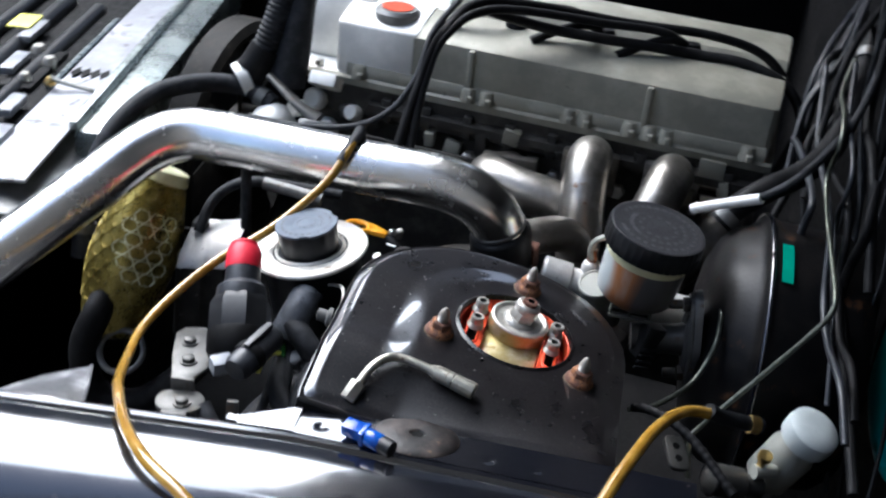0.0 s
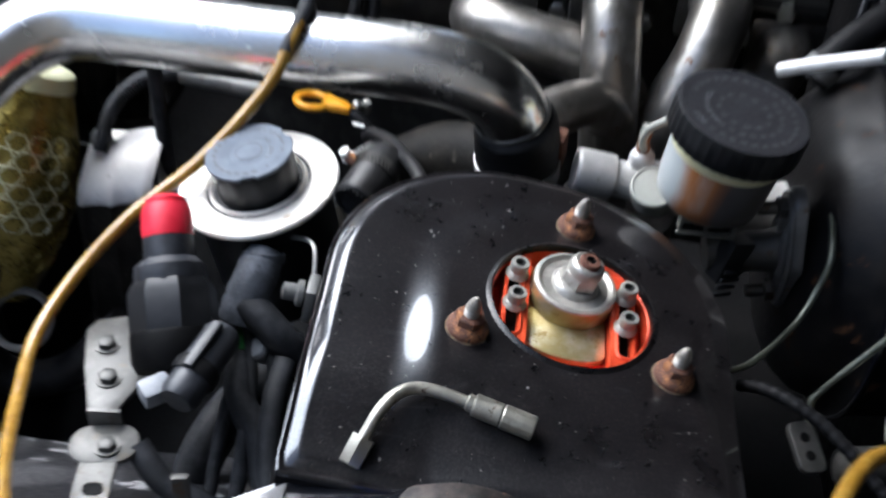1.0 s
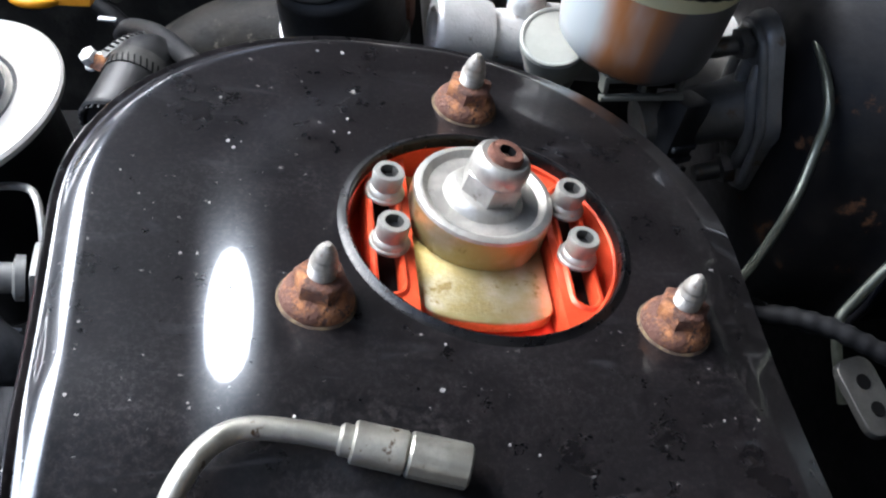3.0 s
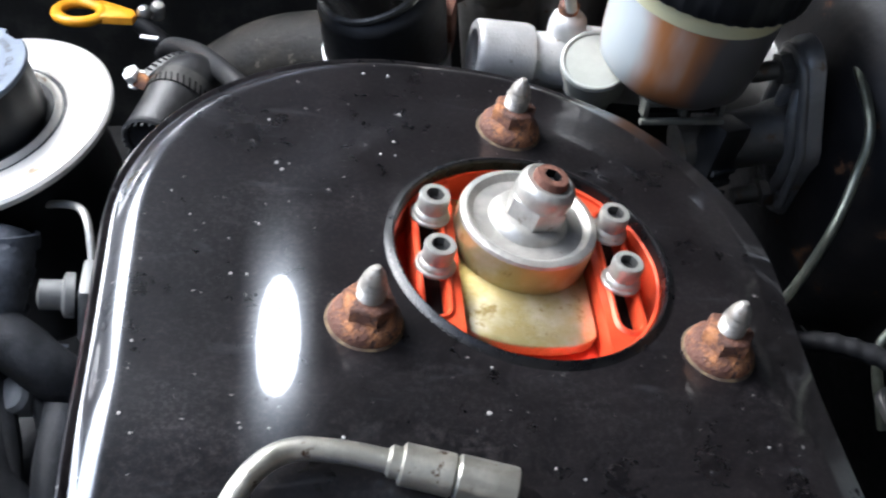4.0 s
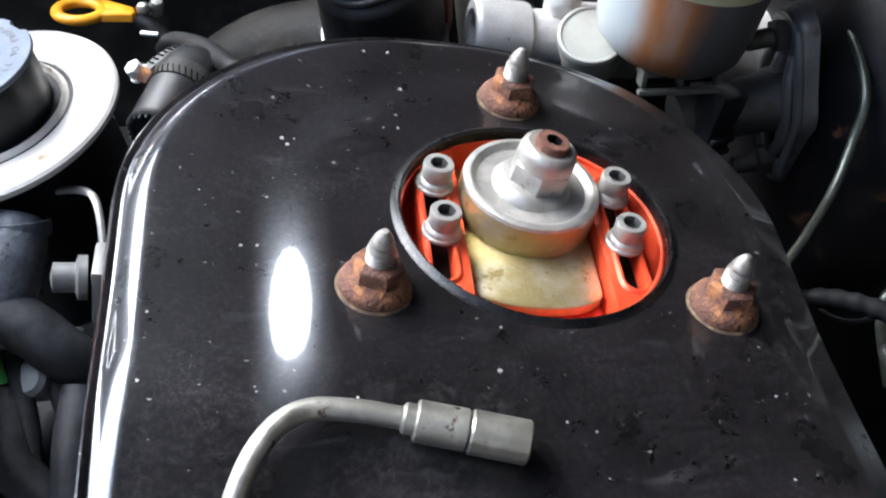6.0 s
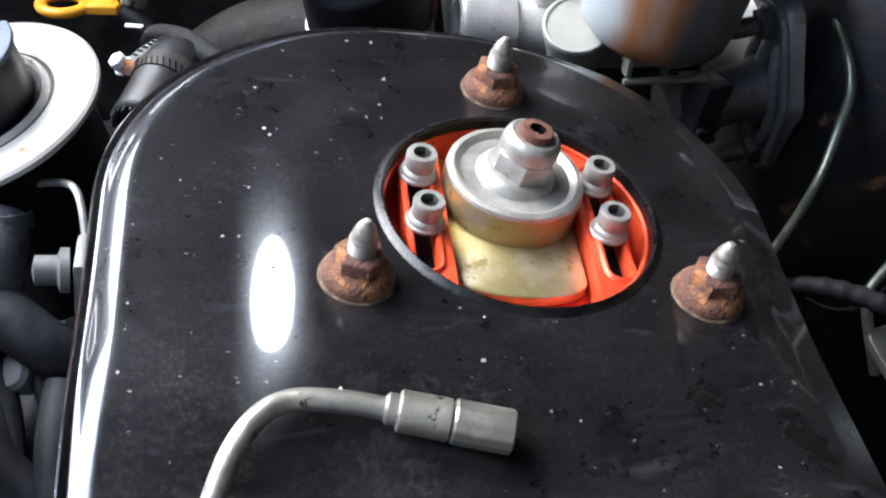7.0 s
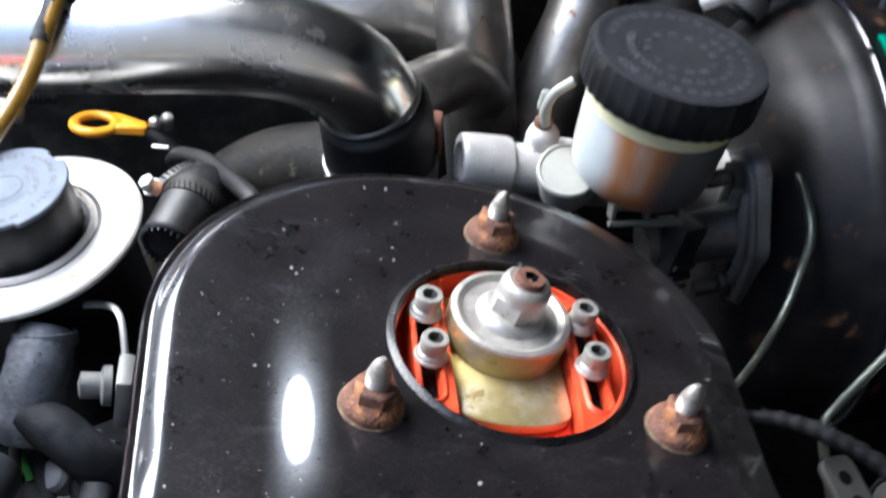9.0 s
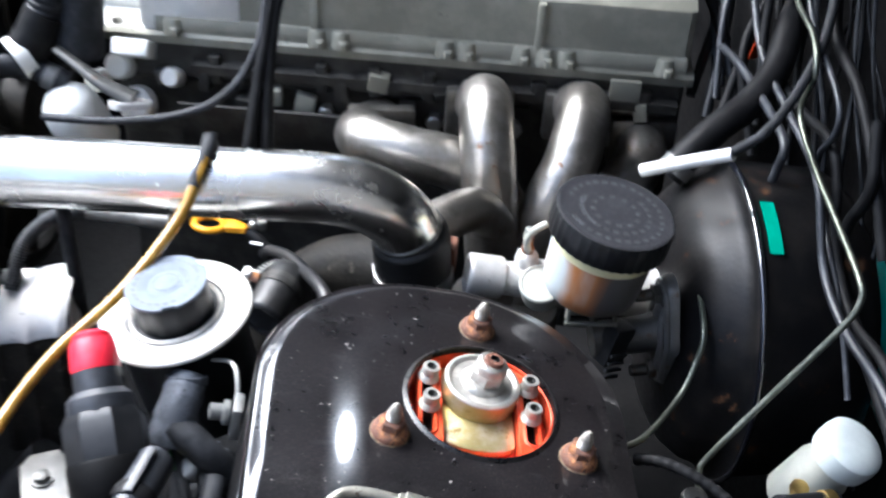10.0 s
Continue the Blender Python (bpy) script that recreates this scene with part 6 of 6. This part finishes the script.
part("cuff", sweep([(-0.331, 0.426, 0.872), (-0.340, 0.421, 0.855), (-0.352, 0.415, 0.838)], 0.017, 24, 6), RUBBER, corr)
part("bellow", sweep([(-0.296, 0.445, 0.935), (-0.300, 0.440, 0.905), (-0.304, 0.436, 0.872), (-0.310, 0.430, 0.835)], lambda u: 0.013 + 0.009 * u, 24, 6), RUBBER_DUSTY, corr)
part("clamp", lathe([(0.018, -0.006), (0.019, -0.006), (0.019, 0.006), (0.018, 0.006)], 32, axis((-0.352, 0.414, 0.838), (-0.8, -0.5, -0.4)), caps=False), BRIGHT_ALU, corr, "bright hose clamp")
top_line = [(-0.315, 0.405, 0.818), (-0.345, 0.410, 0.830), (-0.385, 0.390, 0.836), (-0.425, 0.345, 0.832), (-0.450, 0.295, 0.802), (-0.462, 0.268, 0.750), (-0.468, 0.255, 0.68)]
hh = thing("top_radiator_hose", top_line[0], "black braided radiator hose running behind the pipe", "hose")
part("tube", sweep(top_line, 0.0098, seg=20, ridge=0.00018, pitch=0.003), RUBBER_DUSTY, hh)
for k in (0, -1):
    o = Vector(top_line[k]).lerp(Vector(top_line[1 if k == 0 else -2]), 0.45)
    d = (Vector(top_line[1 if k == 0 else -2]) - Vector(top_line[k])).normalized()
    part("hose_clamp", lathe([(0.0098 + 0.0004, -0.005), (0.0098 + 0.0014, -0.005), (0.0098 + 0.0014, 0.005), (0.0098 + 0.0004, 0.005)], 32, axis(o, d), caps=False), SHEET, hh, "steel hose clamp")

# ---------------------------------------------------------------- leads over the engine
for pts, r in (([(-0.310, 0.310, 0.842), (-0.255, 0.302, 0.845), (-0.200, 0.298, 0.856), (-0.165, 0.300, 0.878), (-0.146, 0.315, 0.910), (-0.140, 0.345, 0.945), (-0.125, 0.40, 0.965)], 0.0031),
               ([(-0.160, 0.262, 0.80), (-0.152, 0.280, 0.850), (-0.143, 0.312, 0.905), (-0.134, 0.350, 0.943), (-0.105, 0.42, 0.955), (-0.03, 0.47, 0.95), (0.00, 0.488, 0.938), (0.018, 0.492, 0.922)], 0.0045),
               ([(-0.138, 0.265, 0.80), (-0.140, 0.285, 0.850), (-0.138, 0.315, 0.905), (-0.128, 0.352, 0.942), (-0.090, 0.41, 0.957), (0.02, 0.46, 0.945), (0.08, 0.476, 0.940), (0.108, 0.487, 0.922)], 0.0045),
               ([(-0.150, 0.268, 0.80), (-0.147, 0.290, 0.850), (-0.140, 0.320, 0.905), (-0.130, 0.356, 0.945), (-0.095, 0.425, 0.960), (0.04, 0.49, 0.94), (0.13, 0.505, 0.936), (0.19, 0.51, 0.92), (0.23, 0.50, 0.88)], 0.005)):
    hose("plug_lead", pts, r, RUBBER if r > 0.0043 else RUBBER_DUSTY, "black ignition lead draped over the engine", category="cable")
coils = [(-0.075, 0.495), (0.02, 0.492), (0.11, 0.488)]
for x, y in coils:
    c = thing("plug_boot", (x, y, 0.90), "black rubber spark plug boot", "plug boot", "spark plug boots")
    part("boot", lathe([(0.014, 0.0), (0.015, 0.012), (0.011, 0.022), (0.008, 0.030), (0.0, 0.031)], 20, pose(x, y, 0.90)), RUBBER, c)
    part("lead_end", sweep([(x, y, 0.922), (x - 0.02, y - 0.01, 0.934), (x - 0.05, y - 0.02, 0.926), (x - 0.075, y - 0.03, 0.914)], 0.005, 12, 6), RUBBER, c)
hose("coil_harness", [(-0.10, 0.44, 0.945), (-0.04, 0.455, 0.932), (0.02, 0.462, 0.928), (0.07, 0.468, 0.926), (0.118, 0.478, 0.922), (0.17, 0.470, 0.922), (0.215, 0.455, 0.905), (0.24, 0.44, 0.86)], 0.0055, RUBBER, "black harness lying along the valve cover", category="cable")

# ---------------------------------------------------------------- bulkhead, hoses and lines on it
fw = thing("bulkhead", (0.33, 0.4, 0.35), "grimy black bulkhead at the back of the bay", "bulkhead", kind="structure")
part("panel", block(0.03, 1.7, 0.75, 0.004, pose(0.335, 0.52, 0.30)), DARK_BAY, fw)
part("cowl", block(0.22, 1.7, 0.03, 0.008, pose(0.43, 0.52, 1.04, 0, -12, 0)), DARK_BAY, fw)
heater_line = [(0.150, 0.230, 0.855), (0.161, 0.235, 0.869), (0.184, 0.250, 0.884), (0.211, 0.270, 0.894), (0.236, 0.300, 0.909), (0.252, 0.340, 0.927), (0.262, 0.380, 0.947), (0.275, 0.43, 0.985)]
hh = thing("heater_hose", heater_line[0], "thick black heater hose running to the bulkhead", "hose")
part("tube", sweep(heater_line, 0.0112, seg=20), RUBBER, hh)
for k in (0, -1):
    o = Vector(heater_line[k]).lerp(Vector(heater_line[1 if k == 0 else -2]), 0.45)
    d = (Vector(heater_line[1 if k == 0 else -2]) - Vector(heater_line[k])).normalized()
    part("hose_clamp", lathe([(0.0116, -0.005), (0.0126, -0.005), (0.0126, 0.005), (0.0116, 0.005)], 32, axis(o, d), caps=False), SHEET, hh, "steel hose clamp")
ws = thing("sleeved_cable", (0.12, 0.205, 0.87), "cable with a white sleeve beside the heater hose", "cable")
part("sleeve", sweep([(0.122, 0.203, 0.876), (0.146, 0.188, 0.893), (0.171, 0.172, 0.910)], 0.0045, 14, 4), FOIL_SLEEVE, ws, "white crimped sleeve")
part("cable", sweep([(0.168, 0.174, 0.908), (0.190, 0.176, 0.925), (0.215, 0.20, 0.945), (0.24, 0.24, 0.97), (0.26, 0.30, 1.01)], 0.0035, 10, 6), RUBBER_DUSTY, ws)
LINES = [
    ([(0.146, 0.010, 0.745), (0.143, 0.026, 0.768), (0.150, 0.032, 0.780), (0.180, 0.040, 0.822), (0.212, 0.046, 0.870), (0.221, 0.051, 0.887), (0.222, 0.064, 0.895), (0.222, 0.112, 0.902), (0.222, 0.164, 0.909), (0.223, 0.208, 0.922), (0.225, 0.206, 0.953), (0.227, 0.230, 0.968), (0.230, 0.281, 0.972), (0.24, 0.32, 0.99)], 0.0021, BRAKE_LINE, "bent olive steel brake line"),
    ([(0.094, 0.040, 0.775), (0.112, 0.050, 0.775), (0.138, 0.078, 0.781), (0.150, 0.094, 0.797), (0.155, 0.105, 0.815), (0.157, 0.140, 0.826), (0.160, 0.185, 0.826), (0.160, 0.21, 0.815)], 0.0021, BRAKE_LINE, "bent olive steel brake line"),
]
for pts, r, mt, lb in LINES:
    hose("brake_line", pts, r, mt, lb, category="brake line", seg=10)
CABLES = [
    ([(0.232, 0.40, 0.955), (0.228, 0.324, 0.914), (0.228, 0.255, 0.905), (0.228, 0.191, 0.902), (0.228, 0.158, 0.892), (0.229, 0.121, 0.856), (0.230, 0.074, 0.846), (0.232, 0.01, 0.850), (0.236, -0.03, 0.83)], 0.0030),
    ([(0.240, 0.310, 0.990), (0.235, 0.254, 0.966), (0.234, 0.184, 0.948), (0.234, 0.172, 0.929), (0.235, 0.188, 0.902), (0.236, 0.179, 0.883), (0.236, 0.145, 0.865), (0.238, 0.098, 0.837), (0.240, 0.06, 0.80)], 0.0022),
    ([(0.215, 0.370, 0.889), (0.216, 0.330, 0.896), (0.217, 0.271, 0.900), (0.216, 0.206, 0.901), (0.214, 0.200, 0.882), (0.212, 0.205, 0.85)], 0.0034),
    ([(0.256, 0.290, 1.020), (0.250, 0.248, 0.963), (0.250, 0.191, 0.949), (0.251, 0.141, 0.921), (0.254, 0.10, 0.88)], 0.0040),
    ([(0.248, 0.38, 0.965), (0.240, 0.306, 0.905), (0.240, 0.250, 0.902), (0.240, 0.188, 0.912), (0.241, 0.162, 0.894), (0.241, 0.142, 0.863), (0.242, 0.094, 0.840), (0.244, 0.043, 0.846), (0.246, 0.00, 0.83)], 0.0036),
    ([(0.248, 0.150, 0.95), (0.246, 0.128, 0.914), (0.245, 0.140, 0.878), (0.245, 0.135, 0.850), (0.246, 0.081, 0.832), (0.248, 0.020, 0.814), (0.252, -0.03, 0.79)], 0.0042),
]
for pts, r in CABLES:
    hose("wiring_loom", pts, r, DUSTY_CASE if r < 0.0035 else RUBBER, "dusty black cable clipped along the bulkhead", category="cable", seg=10)
hose("ribbed_cable", [(0.094, 0.006, 0.802), (0.106, 0.001, 0.806), (0.122, -0.008, 0.806), (0.142, -0.022, 0.80), (0.17, -0.05, 0.785)], 0.0032, RUBBER, "black taped cable leaving the tower", category="cable", ridge=0.0004, pitch=0.006)
fb = thing("pipe_clip", (0.118, -0.02, 0.76), "pale pressed metal pipe clip with two holes", "clip")
part("plate", prism(rounded(0.016, 0.028, 0.005, 4), 0.0, 0.003, 0.0006, pose(0.129, -0.021, 0.788, 20, 10, 20)), DULL_CAST, fb)
for v in (-0.005, 0.005):
    part("hole", lathe([(0.0028, 0.0), (0.0028, 0.0034), (0.0, 0.0034)], 14, pose(0.129, -0.021, 0.788, 20, 10, 20) @ Matrix.Translation((0, v, 0))), DARK_BAY, fb)

rng = random.Random(7)
for i in range(13):
    y0, x0 = rng.uniform(0.0, 0.30), rng.uniform(0.262, 0.300)
    pts = [(x0, y0, 0.70)]
    for k in range(1, 5):
        pts.append((x0 + rng.uniform(-0.012, 0.012), y0 + k * rng.uniform(0.030, 0.055), 0.70 + k * 0.085))
    hose("bulkhead_wire", pts, rng.uniform(0.0014, 0.0028), rng.choice((RUBBER_DUSTY, RUBBER, PLASTIC)), "thin dusty wire running up the bulkhead", category="cable", seg=8)

rng = random.Random(21)
for i in range(9):
    y0, z0 = rng.uniform(0.30, 0.50), rng.uniform(0.88, 0.95)
    pts = [(0.215 + rng.uniform(-0.01, 0.02), y0 - 0.05, z0 - 0.06), (0.232 + rng.uniform(-0.01, 0.01), y0, z0),
           (0.250 + rng.uniform(-0.01, 0.015), y0 + 0.04, z0 + rng.uniform(0.03, 0.06)), (0.285, y0 + rng.uniform(0.08, 0.16), z0 + rng.uniform(0.05, 0.10))]
    hose("engine_wire", pts, rng.uniform(0.0022, 0.0048), rng.choice((PLASTIC, RUBBER, PLASTIC, DUSTY_CASE)), "black wire looping from the engine to the bulkhead", category="cable", seg=10)

# ---------------------------------------------------------------- clip and hole on the rail
bc = thing("blue_clip", tw(-0.078, -0.128, -0.026), "blue plastic connector clip with a black plug", "clip")
BM = pose(-0.078, -0.1365, 0.8362, 6, 0, -16) @ Matrix.Scale(0.86, 4)
part("plug_end", block(0.017, 0.012, 0.010, 0.002, BM @ pose(-0.006, 0.004, 0)), BLUE, bc)
part("band", block(0.004, 0.0145, 0.012, 0.001, BM @ pose(0.004, 0.002, 0)), BLUE, bc)
part("body", lathe([(0.006, 0.0), (0.007, 0.002), (0.007, 0.012), (0.0055, 0.014)], 20, BM @ pose(0.006, 0.0015, 0.006, 0, 90, -8)), BLUE, bc)
part("black_end", lathe([(0.0062, 0.013), (0.0066, 0.015), (0.0066, 0.023), (0.0, 0.024)], 20, BM @ pose(0.006, 0.0015, 0.006, 0, 90, -8)), PLASTIC, bc, "black rubber plug end")

# ---------------------------------------------------------------- bay sides and bonnet
bay = thing("engine_bay", (-0.2, 0.5, 0.25), "grimy black engine bay sides and undertray", "engine bay", kind="structure")
part("undertray", block(1.4, 1.6, 0.02, 0.004, pose(-0.35, 0.55, 0.28)), DARK_BAY, bay)
part("far_side", block(1.5, 0.04, 0.55, 0.01, pose(-0.3, 1.25, 0.30)), DARK_BAY, bay)
part("near_side", block(1.30, 0.02, 0.40, 0.004, pose(-0.35, -0.105, 0.29)), DARK_BAY, bay)
part("front_side", block(0.04, 1.5, 0.42, 0.01, pose(-0.66, 0.55, 0.29)), DARK_BAY, bay)
bon = thing("bonnet", (0.42, 0.55, 1.05), "raised black bonnet seen from below", "bonnet")
part("panel", block(0.98, 1.34, 0.03, 0.01, Matrix.Translation((0.42, 0.49, 1.06)) @ pose(0, 0, 0, 0, 42, 0) @ Matrix.Translation((-0.49, 0, 0))), DARK_BAY, bon)

# ---------------------------------------------------------------- looms and grime in front of the tower
for pts, r, m in (([(-0.176, 0.018, 0.770), (-0.172, -0.006, 0.762), (-0.158, -0.026, 0.752), (-0.146, -0.058, 0.735), (-0.142, -0.09, 0.71)], 0.0085, RUBBER_DUSTY),
                  ([(-0.150, 0.012, 0.776), (-0.152, -0.012, 0.768), (-0.150, -0.040, 0.752), (-0.140, -0.075, 0.735), (-0.138, -0.11, 0.72)], 0.0065, RUBBER_DUSTY),
                  ([(-0.216, -0.050, 0.768), (-0.200, -0.062, 0.755), (-0.176, -0.066, 0.742), (-0.150, -0.080, 0.725), (-0.14, -0.11, 0.70)], 0.0070, RUBBER_DUSTY),
                  ([(-0.176, 0.090, 0.700), (-0.162, 0.040, 0.725), (-0.150, 0.010, 0.742), (-0.146, -0.030, 0.735), (-0.150, -0.07, 0.715)], 0.0090, RUBBER_DUSTY)):
    hose("wiring_loom", pts, r, m, "dusty black wiring loom beside the tower", category="cable", seg=12)
GRIME = surface("grimy_painted_metal", (0.016, 0.016, 0.018), (0.085, 0.085, 0.088), 30, (0.25, 0.6), bump=0.2, bscale=260, spots=(0.42, 0.42, 0.42), spot_scale=22, spot_at=0.60)
iw = thing("wheel_arch", (-0.28, -0.05, 0.60), "grimy sloping wheel arch sheet with pale scuffs", "wheel arch")
bm = bmesh.new()
rows = []
for i in range(25):
    x = -0.56 + 0.44 * i / 24
    row = []
    for j in range(13):
        v = j / 12
        y, z = -0.136 + 0.20 * v - 0.10 * max(0.0, -x - 0.12) * (1 - v), 0.800 - 0.125 * v - 0.06 * v * v
        z += 0.006 * noise.noise(Vector((x * 14, y * 14, 0.3))) + 0.010 * math.exp(-((x + 0.40) / 0.03) ** 2)
        row.append(bm.verts.new((x, y, z)))
    rows.append(row)
grid_faces(bm, rows, closed=False)
part("sheet", bm, GRIME, iw)
part("strap", block(0.008, 0.004, 0.060, 0.001, pose(-0.170, -0.118, 0.765, -10, 0, 8)), DULL_CAST, iw, "narrow pale strap")
wedge = thing("wing_gusset", (-0.31, -0.08, 0.74), "pale scuffed sheet metal gusset beside the wing rail", "gusset")
SCUFFED = surface("scuffed_bare_paint", (0.10, 0.102, 0.110), (0.62, 0.62, 0.64), 26, (0.25, 0.45), 0.3, bump=0.15, bscale=220, spots=(0.05, 0.05, 0.055), spot_scale=40, spot_at=0.62)
bm = bmesh.new()
rows = []
for i in range(13):
    u = i / 12
    low, high = Vector((-0.345, -0.118, 0.796)).lerp(Vector((-0.276, -0.116, 0.800)), u), Vector((-0.338, -0.058, 0.772)).lerp(Vector((-0.306, -0.040, 0.776)), u)
    rows.append([bm.verts.new(low.lerp(high, j / 8) + Vector((0, 0, 0.004 * math.sin(math.pi * u) * (1 - j / 8)))) for j in range(9)])
grid_faces(bm, rows, closed=False)
part("plate", bm, SCUFFED, wedge).modifiers.new("thickness", "SOLIDIFY").thickness = 0.0015
part("crease", sweep([(-0.276, -0.114, 0.801), (-0.290, -0.080, 0.789), (-0.306, -0.042, 0.777)], 0.0014, 8, 5), SCUFFED, wedge)
oc = thing("orange_connector", (0.25, 0.401, 0.874), "small orange-red connector among the bulkhead cables", "connector")
part("body", block(0.012, 0.011, 0.014, 0.002, pose(0.250, 0.401, 0.867, 10, 0, 24)), ORANGE, oc)
part("lead", sweep([(0.250, 0.403, 0.870), (0.254, 0.420, 0.860), (0.262, 0.440, 0.83)], 0.0028, 8, 5), RUBBER, oc)
fe = thing("turquoise_pad", (0.315, 0.16, 0.74), "rounded turquoise pad fixed to the black bulkhead", "pad")
bm = bmesh.new()
rows = []
for i in range(25):
    a = math.pi * (i / 24 - 0.5)
    rows.append([bm.verts.new((0.318 - 0.020 * math.cos(a) * math.cos(b), 0.165 + 0.072 * math.sin(a), 0.752 + 0.034 * math.cos(a) * math.sin(b) + 0.03 * math.sin(a))) for b in [math.pi * (k / 12 - 0.5) for k in range(13)]])
grid_faces(bm, rows, closed=False)
part("skin", bm, TEAL_PAINT, fe)
